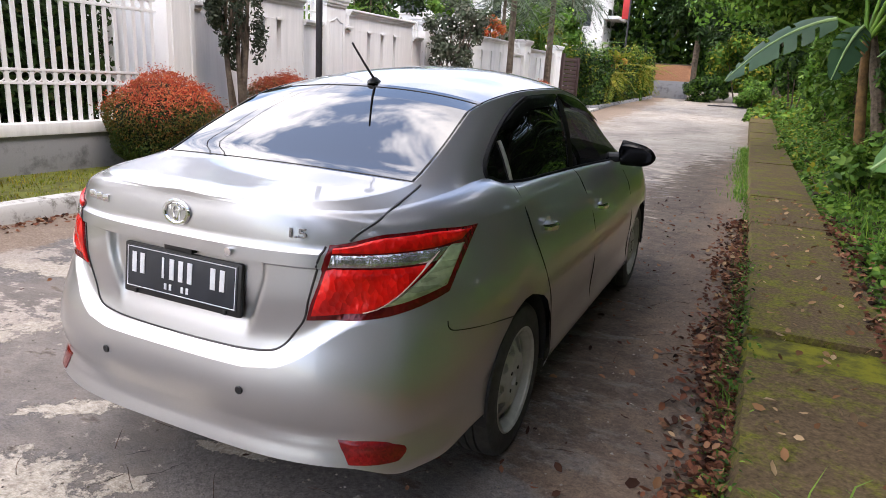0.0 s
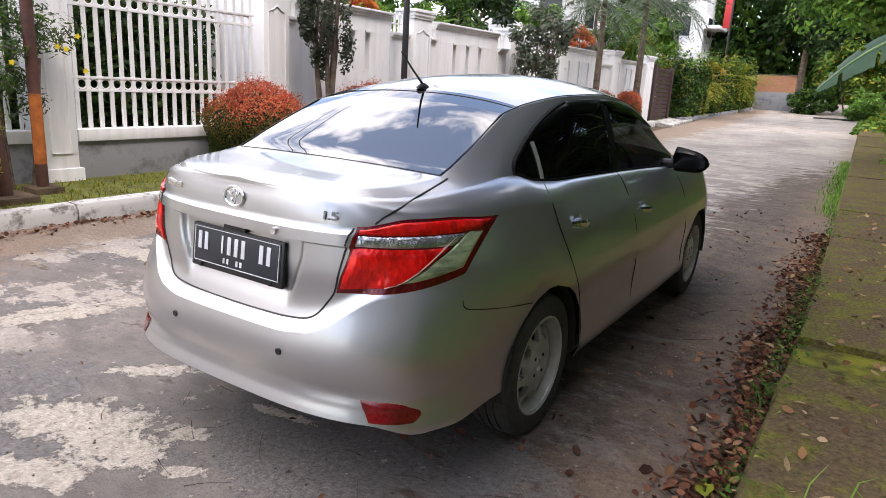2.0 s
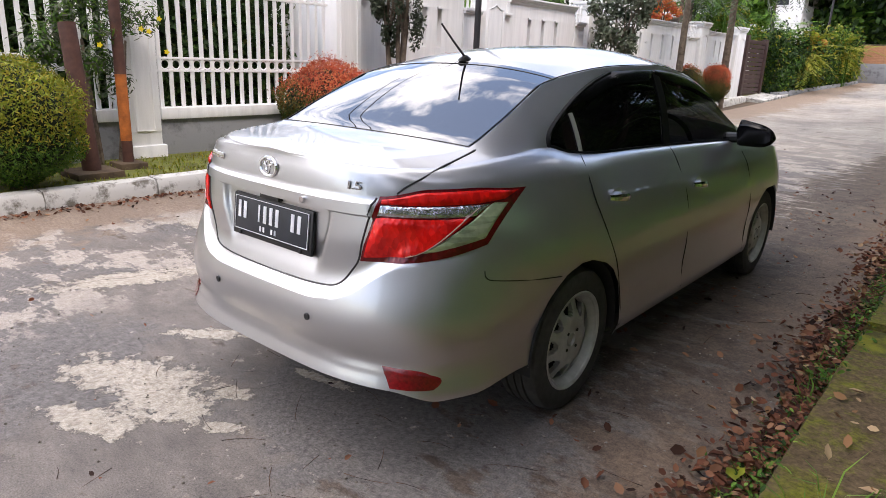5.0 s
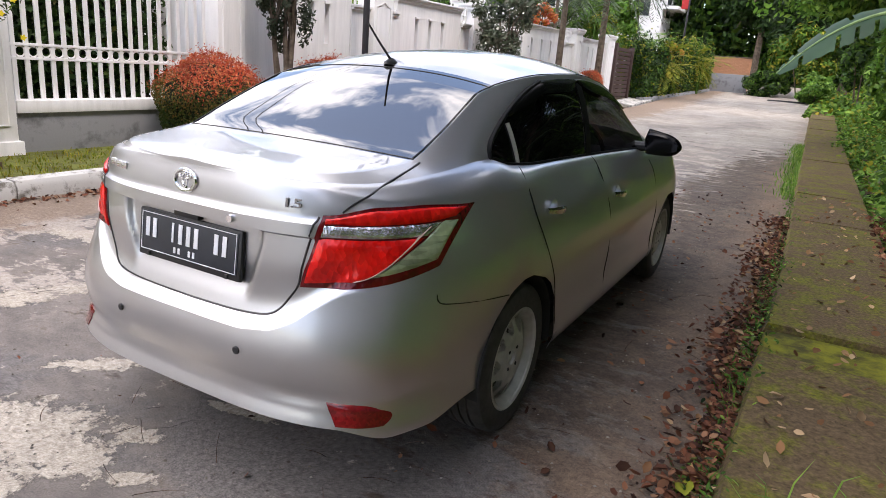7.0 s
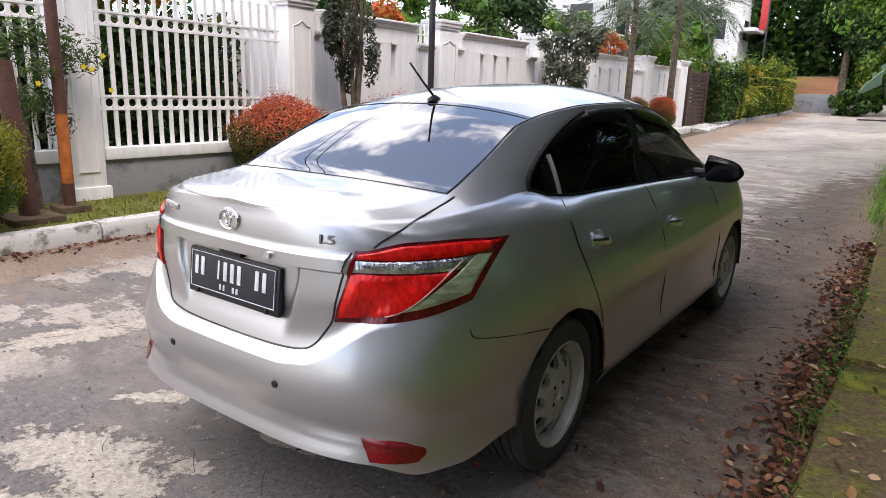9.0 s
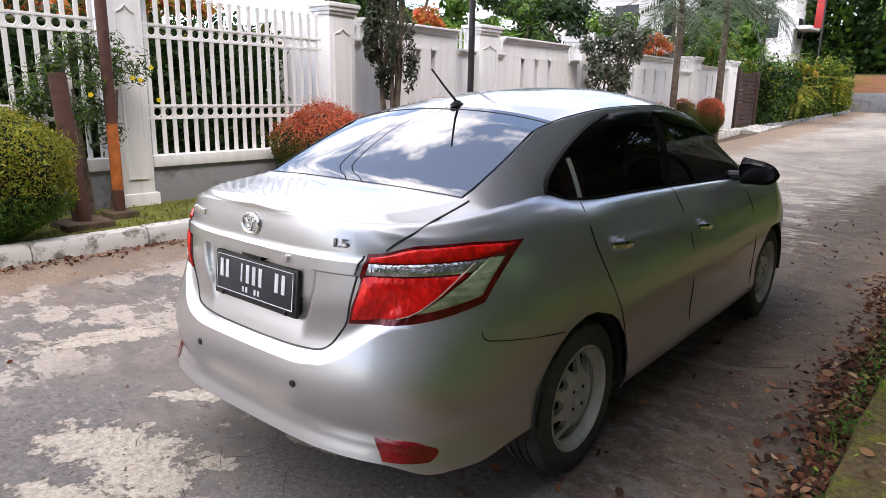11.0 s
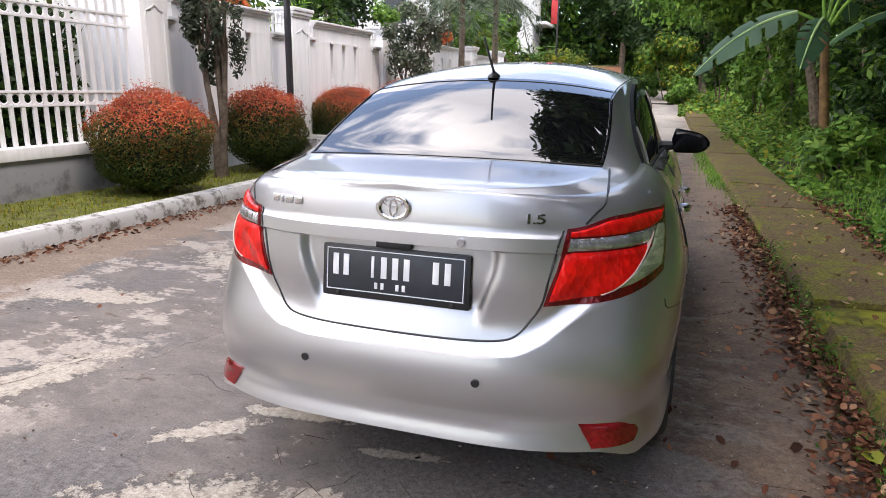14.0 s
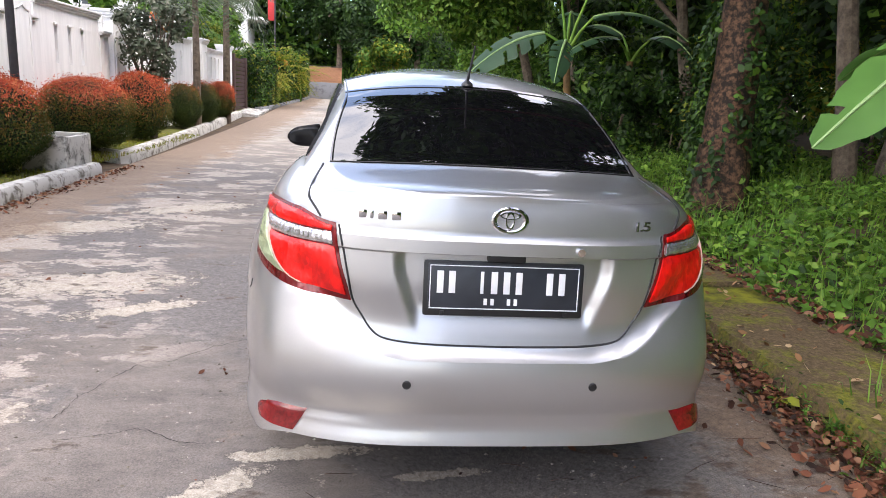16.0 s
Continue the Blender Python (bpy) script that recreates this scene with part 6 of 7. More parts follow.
# garden behind the gate and the wall
for i, (cx, cy, cz, rx, ry, rz, mats, n, size, pr) in enumerate((
        (-7.05, 3.3, 2.42, 0.45, 1.25, 0.48, ("leaf_orange", "leaf_yellow", "leaf_red"), 6500, (0.07, 0.13), (0.5, 0.3, 0.2)),
        (-7.3, 1.4, 2.45, 0.5, 1.2, 0.55, ("leaf_orange", "leaf_red"), 3200, (0.07, 0.13), (0.6, 0.4)),
        (-7.0, 7.4, 2.7, 0.7, 0.9, 0.8, ("leaf_dark", "leaf_mid"), 2600, (0.1, 0.18), (0.7, 0.3)),
        (-6.7, 8.6, 2.55, 0.45, 0.5, 0.5, ("leaf_orange", "leaf_red"), 1400, (0.07, 0.12), (0.6, 0.4)),
        (-6.9, 12.0, 2.9, 0.8, 1.1, 0.8, ("leaf_mid", "leaf_dark"), 3000, (0.1, 0.18), (0.5, 0.5)),
        (-6.35, 18.3, 2.75, 0.48, 0.55, 0.48, ("leaf_orange", "leaf_red"), 2600, (0.07, 0.12), (0.4, 0.6)),
        (-8.6, 28.0, 3.2, 1.2, 2.0, 1.3, ("leaf_mid", "leaf_light"), 4200, (0.12, 0.22), (0.6, 0.4)),
        (-7.3, 28.5, 3.3, 1.3, 1.5, 1.3, ("leaf_mid", "leaf_light"), 3000, (0.16, 0.34), (0.6, 0.4)),
        (-6.9, 26.6, 2.7, 0.8, 1.0, 1.0, ("leaf_mid", "leaf_yellow"), 3200, (0.10, 0.18), (0.6, 0.4)),
        (-7.6, 18.5, 3.0, 0.9, 1.6, 1.0, ("leaf_mid", "leaf_light"), 3500, (0.12, 0.2), (0.6, 0.4)),
        (-6.3, 28.5, 1.6, 0.8, 1.6, 1.1, ("leaf_mid", "leaf_yellow"), 3200, (0.12, 0.2), (0.6, 0.4)),
        (-4.9, 30.8, 1.85, 0.5, 1.1, 0.45, ("leaf_orange", "leaf_yellow"), 2800, (0.10, 0.18), (0.5, 0.5)),
        (-5.2, 29.2, 0.9, 0.5, 2.6, 1.0, ("leaf_dark", "leaf_mid"), 8000, (0.10, 0.18), (0.6, 0.4)),
        (-4.9, 34.0, 1.0, 0.6, 2.6, 1.1, ("leaf_mid", "leaf_yellow"), 8000, (0.10, 0.18), (0.7, 0.3)),
        (-4.9, 34.6, 1.7, 0.7, 1.5, 1.0, ("leaf_mid", "leaf_yellow"), 3200, (0.12, 0.2), (0.5, 0.5)))):
    shrub_mass("garden_shrub", "leafy garden shrub with " + {"leaf_orange": "orange", "leaf_dark": "dark green", "leaf_mid": "mid green"}[mats[0]] + " foliage behind the boundary", "shrub", (cx, cy, cz + rise(cy)), (rx, ry, rz), mats, n, size, 200 + i, ids_p=pr)
# clipped dark hedge close behind the gate
rh = np.random.default_rng(240)
for y0, y1, n in ((-0.6, 1.8, 9000), (1.8, 4.3, 11000), (4.3, 5.2, 3200)):
    g = thing("hedge", "tall dark green hedge close behind the iron gate", "hedge", at=(-6.7, y0, 0))
    p = np.stack([rh.uniform(-0.3, 0.25, n), rh.uniform(0, y1 - y0, n), rh.uniform(0.0, 2.2, n) + 0.15 * rh.normal(size=n)], axis=1)
    add("leaves", leaf_mesh("leaves", p, rh.normal(size=(n, 3)) + np.array([0.6, 0, 0.4]), rh.uniform(0.08, 0.17, n), [M["leaf_dark"], M["leaf_hedge"]], rh.choice(2, n, p=(0.8, 0.2)), 0.45, 0.25, rh), g)
    if y1 < 6:
        # added dark slab in place of the shade deep in the hedge
        part("core", box_bm((-0.40, 0.0, -0.05), (-0.30, y1 - y0 - 0.01, 2.15), 0.03), M["hedge_shade_core"], g)
    for k in range(5):
        yy = (k + 0.5) * (y1 - y0) / 5
        part("stem", tube_bm([(0, yy, -0.1), (rh.uniform(-0.1, 0.1), yy + rh.uniform(-0.1, 0.1), 1.9)], [0.025, 0.008], 6), M["bark"], g)
# planted hedge along the garden beyond the brown gate
for y0, y1, n, mats, pr in ((26.4, 29.6, 9000, ("leaf_dark", "leaf_mid", "leaf_yellow"), (0.72, 0.2, 0.08)), (29.6, 33.2, 9000, ("leaf_dark", "leaf_mid", "leaf_yellow"), (0.6, 0.25, 0.15)), (33.2, 36.6, 8000, ("leaf_mid", "leaf_dark", "leaf_yellow"), (0.5, 0.3, 0.2))):
    g = thing("hedge", "loose mixed hedge of green and yellow leaves beside the road", "hedge", at=(-5.25 + 0.1 * (y0 - 26.4), y0, rise(y0)))
    p = np.stack([rh.uniform(-0.5, 0.25, n), rh.uniform(0, y1 - y0, n), rh.uniform(0.0, 1.9, n) + 0.25 * rh.normal(size=n)], axis=1)
    p[:, 0] += 0.1 * p[:, 1]
    p[:, 2] = np.abs(p[:, 2]) * (1 + 0.25 * np.sin(2.3 * p[:, 1] + y0))
    add("leaves", leaf_mesh("leaves", p, rh.normal(size=(n, 3)) + np.array([0.5, -0.3, 0.5]), rh.uniform(0.09, 0.19, n), [M[k] for k in mats], rh.choice(3, n, p=pr), 0.45, 0.25, rh), g)
    for k in range(4):
        yy = (k + 0.5) * (y1 - y0) / 4
        part("stem", tube_bm([(-0.1, yy, -0.1), (rh.uniform(-0.2, 0.1), yy, 1.7)], [0.03, 0.01], 6), M["bark"], g)
rings = [[(x + dx, y, rise(y) + dz) for dx, dz in ((-0.25, -0.1), (-0.25, 0.13), (-0.02, 0.14), (0.0, 0.11), (0.0, -0.1))] for x, y in ((-4.98 + 0.1 * k, 26.5 + k) for k in range(0, 11))]
tagged(part("hedge_edging", rings_bm(rings), M["plinth"], None, angle=50), "low stained concrete edging in front of the far hedge", "kerb", kind="structure")
# drain grate sunk in the far part of the road
g = thing("drain_grate", "dark iron drain grate set in the road", "grate", kind="structure", at=(-0.15, 34.0, road_z(0, 34.0) + 0.012))
for lo, hi in (((-0.80, -0.42, -0.05), (0.80, -0.36, 0.02)), ((-0.80, 0.36, -0.05), (0.80, 0.42, 0.02)), ((-0.80, -0.358, -0.05), (-0.74, 0.358, 0.02)), ((0.74, -0.358, -0.05), (0.80, 0.358, 0.02))):
    part("frame_bar", box_bm(lo, hi, 0.006), M["pole"], g)
for k in range(12):
    part("grate_bar", box_bm((-0.68 + k * 0.115, -0.357, -0.03), (-0.63 + k * 0.115, 0.357, 0.015), 0.004), M["pole"], g)
# big trees behind the garden
for i, (x, y, h, r) in enumerate(((-10.5, 12, 5.0, 2.4), (-11.5, 20, 5.5, 2.8), (-12, 3, 4.6, 2.2), (-9.5, 33, 6, 2.6))):
    branch_tree("garden_tree", "broad green tree standing behind the garden wall", x, y, ((0.2, 0.1, h * 0.5, 0.16),), ((0, 0, h * 0.72), (r, r, h * 0.34)), M["leaf_dark"] if i % 2 else M["leaf_mid"], 6500, (0.16, 0.30), M["bark"], 60 + i, clumps=30, clump_r=0.3)

# shrub with yellow flowers by the fence
g = shrub_mass("flower_shrub", "wispy shrub with yellow trumpet flowers over the fence", "shrub", (-5.25, 1.80, 1.40), (0.42, 0.70, 0.60), ("leaf_grey", "leaf_mid"), 3200, (0.05, 0.10), 260, 18, 0.4, (0.5, 0.5), 0.25)
rf = np.random.default_rng(9)
for dx, dy, dz in ((0.2, 0.55, 1.63), (0.22, 0.42, 1.50), (0.18, 0.62, 1.3), (0.25, -0.1, 1.35), (0.2, 0.35, 1.52)):
    rings = [[(dx + 0.003 + rr * lobe * math.cos(a) * 0.6 + h, dy + rr * lobe * math.cos(a) * 0.8, dz + rr * lobe * math.sin(a)) for a, lobe in ((2 * math.pi * k / 20, 1 + (0.28 * math.cos(k * math.pi / 2) if rr > 0.02 else 0)) for k in range(20))] for rr, h in ((0.005, 0.0), (0.010, 0.016), (0.024, 0.036))]
    part("flower", rings_bm(rings), M["petal_yellow"], g, "yellow trumpet flower")

# ---- the overgrown side
def bank_z(x, y):
    return rise(y) + 0.02 + 0.34 * smooth01(2.5, 4.6, x) + 0.5 * smooth01(4.5, 11, x) + 0.05 * noise.noise((x * 0.8, y * 0.8, 2))


xs = [2.30 + 0.25 * i for i in range(16)] + [6.6, 7.5, 9, 12, 18, 40]
tagged(grid_sheet("bank", xs, spread(-10, 40, 80), lambda x, y: bank_z(x, y) if x > 2.4 else -0.03 + rise(y), M["soil"], "earth bank under weeds and trees", "ground"))


def weeds(name, label, n, xr, yr, hr, size, mats, pr, seed, slim=0.55):
    rng = np.random.default_rng(seed)
    x = xr[0] + (xr[1] - xr[0]) * rng.random(n) ** 1.25
    y = rng.uniform(*yr, n)
    z = np.array([bank_z(a, b) for a, b in zip(x, y)])
    clump = np.array([0.55 + 0.9 * noise.noise((a * 1.7, b * 1.7, 9)) for a, b in zip(x, y)])
    h = np.clip(clump, 0.12, 1.3) * rng.uniform(hr[0], hr[1], n)
    edge = np.clip((x - xr[0]) / 0.45, 0.15, 1)
    p = np.stack([x - 0.12 * (1 - edge), y, z + h * edge], axis=1)
    q = np.stack([rng.normal(0, 0.55, n) - 0.15, rng.normal(0, 0.55, n) - 0.1, np.ones(n)], axis=1)
    me = leaf_mesh(name, p, q, rng.uniform(*size, n), [M[k] for k in mats], rng.choice(len(mats), n, p=pr), slim, 0.35, rng, True)
    return tagged(add(name, me), label, "weeds", kind="stuff")


weeds("weeds", "thick low green weeds growing on the bank", 36000, (2.32, 7.5), (-3.5, 9.5), (0.05, 0.42), (0.045, 0.11), ("leaf_mid", "leaf_light", "leaf_dark"), (0.26, 0.68, 0.06), 300)
weeds("weeds", "thick low green weeds growing further along the bank", 16000, (2.25, 7.5), (9.5, 26), (0.05, 0.5), (0.07, 0.14), ("leaf_light", "leaf_mid", "leaf_yellow"), (0.45, 0.4, 0.15), 301)

weeds("weeds", "green weeds lining the far end of the street", 7000, (1.0, 7.0), (26, 42), (0.1, 0.6), (0.14, 0.26), ("leaf_light", "leaf_mid", "leaf_yellow"), (0.45, 0.4, 0.15), 302)
weeds("weeds", "bright weeds creeping over the end of the drain covers", 5000, (1.75, 3.4), (13, 27), (0.04, 0.30), (0.06, 0.13), ("leaf_light", "leaf_mid", "leaf_yellow"), (0.5, 0.3, 0.2), 303)

weeds("weeds", "thick low green weeds at the near end of the bank", 11000, (2.32, 7.5), (-12, -3.5), (0.05, 0.42), (0.07, 0.15), ("leaf_mid", "leaf_light", "leaf_dark"), (0.4, 0.5, 0.1), 304)


def blades(name, label, n, place, hr, mat, seed):
    """Thin bent grass blades."""
    rng = np.random.default_rng(seed)
    v, f = [], []
    for k in range(n):
        x, y, z = place(rng)
        h, a, w = rng.uniform(*hr), rng.uniform(0, 6.28), rng.uniform(0.003, 0.006)
        d = Vector((math.cos(a), math.sin(a), 0))
        s = Vector((-d.y, d.x, 0)) * w
        b = Vector((x, y, z))
        m = b + d * h * 0.22 + Vector((0, 0, h * 0.65))
        t = b + d * h * rng.uniform(0.45, 0.9) + Vector((0, 0, h * rng.uniform(0.65, 1.0)))
        i = len(v)
        v += [b - s, b + s, m + s * 0.8, m - s * 0.8, t]
        f += [(i, i + 1, i + 2, i + 3), (i + 3, i + 2, i + 4)]
    return tagged(add(name, mesh_of(name, v, f, mat)), label, "grass", kind="stuff")


blades("grass", "long grass blades among the weeds on the bank", 5200, lambda r: (lambda x, y: (x, y, bank_z(x, y)))(r.uniform(2.5, 6.5), r.uniform(-2.5, 10)), (0.15, 0.55), M["leaf_light"], 310)
blades("grass", "bright grass tuft growing at the edge of the drain covers", 2200, lambda r: (lambda x, y: (x + bend(y), y, rise(y)))(1.56 + 0.10 * r.normal(), 8.2 + 8.0 * r.random()), (0.04, 0.13), M["leaf_light"], 311)
blades("grass", "short lawn grass on the verge by the kerb", 9000, lambda r: (lambda x, y: (x, y, 0.11 + rise(y)))(r.uniform(-5.5, -4.28), r.uniform(-1, 14)), (0.02, 0.06), M["leaf_yellow"], 312)
blades("grass", "sparse grass by the drain cover", 240, lambda r: (r.uniform(1.75, 2.3), r.uniform(-0.2, 0.9), 0.12), (0.06, 0.28), M["leaf_light"], 313)


def edge_weeds(seed=320):
    rng = np.random.default_rng(seed)
    n = 3400
    y = -0.2 + 9.0 * rng.random(n)
    dens = np.array([noise.noise((0.3, b * 1.3, 4)) for b in y])
    keep = dens + rng.uniform(-0.25, 0.35, n) > -0.05
    y = y[keep]
    n = len(y)
    x = SLAB_X - 0.06 + 0.07 * rng.normal(size=n)
    p = np.stack([x, y, np.array([rise(b) for b in y]) + rng.uniform(0.02, 0.15, n) * np.exp(-((x - SLAB_X) / 0.12) ** 2) + 0.01], axis=1)
    q = np.stack([rng.normal(0, 0.5, n), rng.normal(0, 0.5, n), np.ones(n)], axis=1)
    me = leaf_mesh("edge_weeds", p, q, rng.uniform(0.014, 0.042, n), [M["leaf_light"], M["leaf_mid"], M["leaf_dark"]], rng.choice(3, n, p=(0.2, 0.6, 0.2)), 0.4, 0.3, rng, True)
    tagged(add("edge_weeds", me), "small weeds growing along the edge of the drain covers", "weeds", kind="stuff")


edge_weeds()
blades("grass", "thin grass growing out of the joint beside the drain covers", 1900, lambda r: (lambda y: (SLAB_X - 0.02 + 0.05 * r.normal(), y + 0.25 * math.sin(5 * y), rise(y)))(-0.3 + 8.5 * r.random()), (0.03, 0.13), M["leaf_mid"], 314)


def litter(name, label, n, place, size, mat, seed, slim=0.6):
    rng = np.random.default_rng(seed)
    p = np.array([place(rng) for _ in range(n)])
    q = np.stack([rng.normal(0, 0.38, n), rng.normal(0, 0.38, n), np.ones(n)], axis=1)
    return tagged(add(name, leaf_mesh(name, p, q, rng.uniform(*size, n), mat, None, slim, -0.35, rng, True)), label, "leaves", kind="stuff")


litter("leaf_litter", "dry brown leaves heaped along the drain covers", 5200, lambda r: (lambda y, k: (SLAB_X - 0.03 - abs(r.normal(0, 0.075 + 0.03 * math.sin(3.1 * y))) - 0.25 * k, y, 0.014 + 0.05 * r.random() * (1 - k)))(-0.6 + 7.2 * r.random(), r.random() ** 9), (0.020, 0.060), M["dead_leaf"], 330)
litter("leaf_litter", "dry brown leaves lying on the road beside the car", 330, lambda r: (1.6 - 1.4 * r.random() ** 1.4, r.uniform(-0.8, 8), 0.012), (0.012, 0.055), M["dead_leaf"], 331)
litter("leaf_litter", "dry leaves scattered on the mossy drain covers", 210, lambda r: (r.uniform(1.65, 2.35), r.uniform(-0.5, 8), SLAB_Z + 0.012), (0.025, 0.065), M["tan_leaf"], 332)
litter("leaf_litter", "paler dry leaves among the brown ones by the drain covers", 260, lambda r: (SLAB_X - 0.03 - abs(r.normal(0, 0.12)), r.uniform(-0.6, 6.6), 0.03 + 0.04 * r.random()), (0.02, 0.06), M["tan_leaf"], 338)
litter("leaf_litter", "dry leaves swept along the foot of the kerb", 1100, lambda r: (lambda y: (KERB_X + bend(y) + 0.03 + abs(r.normal(0, 0.13)), y, 0.012 + rise(y)))(r.uniform(-1.5, 9)), (0.025, 0.06), M["dead_leaf"], 333)
litter("leaf_litter", "dry leaves along the weedy edge of the drain covers", 800, lambda r: (2.24 + abs(r.normal(0, 0.17)), r.uniform(-0.5, 7), 0.135 + 0.03 * r.random()), (0.025, 0.07), M["dead_leaf"], 334)
litter("leaf_litter", "few small leaves and grit on the open road", 220, lambda r: (lambda x, y: (x, y, road_z(x, y) + 0.008))(r.uniform(-3.8, 1.0), r.uniform(-1, 12)), (0.012, 0.04), M["dead_leaf"], 335)
litter("yellow_leaf", "fresh yellow-green leaves fallen on the road edge", 3, lambda r: (1.52 + 0.05 * r.normal(), 0.93 + 0.06 * r.normal(), 0.03 + 0.03 * r.random()), (0.08, 0.11), M["leaf_yellow"], 336)


# grit and small stones on the road by the drain covers
rg = np.random.default_rng(62)
v, f = [], []
for k in range(2600):
    x, y = 1.58 - 1.5 * rg.random() ** 1.6, rg.uniform(-1.0, 9.0)
    if k > 1900:
        x, y = rg.uniform(-2.2, 0.6), rg.uniform(-0.8, 3.0)
    r, a = rg.uniform(0.002, 0.0075), rg.uniform(0, 6.28)
    i, z = len(v), road_z(x, y) + 0.001
    v += [(x + r * math.cos(a + q * 1.571) * (1.3 if q % 2 else 0.9), y + r * math.sin(a + q * 1.571), z) for q in range(4)] + [(x + 0.2 * r, y - 0.1 * r, z + r * rg.uniform(0.6, 1.1))]
    f += [(i + q, i + (q + 1) % 4, i + 4) for q in range(4)]
M["grit"] = foliage("grit_stones", [(0.10, 0.085, 0.07), (0.22, 0.19, 0.16), (0.42, 0.39, 0.35)], 0.9, 0.0)
tagged(add("grit", mesh_of("grit", v, f, M["grit"])), "pale grit and small stones on the road", "gravel", kind="stuff")

# thin dry twigs on the road
rt = random.Random(61)
bm = bmesh.new()
for k in range(70):
    x, y = (rt.uniform(-0.7, 1.4), rt.uniform(-0.8, 0.7)) if k < 45 else (rt.uniform(0.9, 1.6), rt.uniform(-0.6, 4))
    a, ln, bow = rt.uniform(0, 6.28), rt.uniform(0.05, 0.20), rt.uniform(-0.3, 0.3)
    pts = [(x + ln * t * math.cos(a + bow * t), y + ln * t * math.sin(a + bow * t), road_z(x, y) + 0.006 + 0.004 * math.sin(3 * t)) for t in (0, 0.33, 0.66, 1)]
    tube_bm(pts, [0.0016, 0.0014, 0.0012, 0.0008], 4, bm)
tw = part("twigs", bm, M["bark_red"], None)
tagged(tw, "thin dry twigs scattered on the road behind the car", "twigs", kind="stuff")


def banana_leaf(name, parent, base, tip, width, sag, rng, tears=5, up=Vector((0, 0, 1)), mat=None):
    """A broad leaf on a midrib, torn along its veins."""
    b, t = Vector(base), Vector(tip)
    side = (t - b).cross(up).normalized()
    n = 26
    v, f = [], []
    torn = set(rng.choice(np.arange(4, n - 2), tears, replace=False).tolist()) if tears else set()
    for s in (1, -1):
        start = len(v)
        for i in range(n + 1):
            k = i / n
            c = b.lerp(t, k) + Vector((0, 0, sag * 4 * k * (1 - k) - 0.0))
            w = width * (math.sin(math.pi * min(1, 0.06 + k * 0.94)) ** 0.55) * (1 - 0.25 * k) * (1 + 0.04 * math.sin(i * 2.1))
            for j in range(4):
                q = j / 3
                v.append(c + side * s * w * q + Vector((0, 0, -0.28 * w * q * q + 0.06 * w * q)) + (t - b).normalized() * (0.10 * w * q))
        for i in range(n):
            for j in range(3):
                if i in torn and s == (1 if i % 2 else -1) and j >= 1:
                    continue
                a = start + i * 4 + j
                f.append((a, a + 1, a + 5, a + 4)[::s])
    ob = add(name, mesh_of(name, v, f, mat or M["banana"], True), parent)
    rib = [b.lerp(t, i / 12) + Vector((0, 0, sag * 4 * (i / 12) * (1 - i / 12) + 0.004)) for i in range(13)]
    part("midrib", tube_bm(rib, [0.022 * (1 - 0.8 * i / 12) + 0.003 for i in range(13)], 6), M["banana_rib"], ob)
    return ob


def banana_plant(x, y, stem_h, leaves, seed, label, r=0.075, lean=0.02):
    rng = np.random.default_rng(seed)
    z0 = bank_z(x, y) - 0.05
    g = thing("banana_plant", label, "banana plant", at=(x, y, z0))
    rings = [[((r * (1.25 - 0.4 * k) + 0.006 * math.sin(5 * a + 7 * k)) * math.cos(a) + lean * k, (r * (1.25 - 0.4 * k)) * math.sin(a), stem_h * k) for a in (2 * math.pi * q / 14 for q in range(14))] for k in np.linspace(0, 1, 9)]
    part("stem", rings_bm(rings), M["stem"], g, "brown papery stem")
    for bx, by, bz, tx, ty, tz, w, sag, *facing in leaves:
        st = Vector((lean, 0, stem_h - 0.03))
        b = Vector((bx + lean, by, bz))
        part("leaf_stalk", tube_bm([st, st.lerp(b, 0.5) + Vector((0, 0, 0.06)), b], [0.03, 0.024, 0.018], 8), M["leaf_light"], g)
        banana_leaf("leaf", g, b, (tx + lean, ty, tz), w, sag, rng, 3 if stem_h < 1.6 else 8, Vector(facing) if facing else Vector((0, 0, 1)), M["banana_young"] if stem_h < 1.6 else None)
    return g


banana_plant(2.76, 8.65, 2.10, ((-0.35, 0.05, 2.36, -1.57, 0.45, 1.55, 0.31, 0.16, 0.1, -0.8, 1.0), (-0.08, -0.20, 2.25, -0.35, -0.75, 1.60, 0.21, 0.10, 0.2, -1.0, 0.5), (0.3, -0.2, 2.6, 1.6, -0.7, 2.3, 0.30, 0.2), (0.1, 0.35, 2.7, 0.6, 1.7, 2.4, 0.28, 0.2),
                               (-0.12, 0.1, 2.85, -0.5, 0.5, 3.9, 0.26, 0.05), (0.25, 0.0, 2.9, 0.9, -0.2, 3.8, 0.26, 0.1)), 70, "banana plant with a brown stem and broad torn leaves", 0.058, -0.25)
banana_plant(3.45, 1.75, 1.45, ((-0.50, -0.10, 1.98, -1.58, -0.17, 1.05, 0.27, 0.05, 0.0, -0.45, 1.0), (-0.1, 0.4, 1.8, -0.3, 1.5, 1.5, 0.26, 0.15), (0.3, 0.2, 1.8, 1.4, 0.8, 1.5, 0.26, 0.15), (0.2, -0.3, 1.8, 0.9, -1.4, 1.5, 0.26, 0.15)), 71, "young banana plant reaching over the drain covers", 0.06)
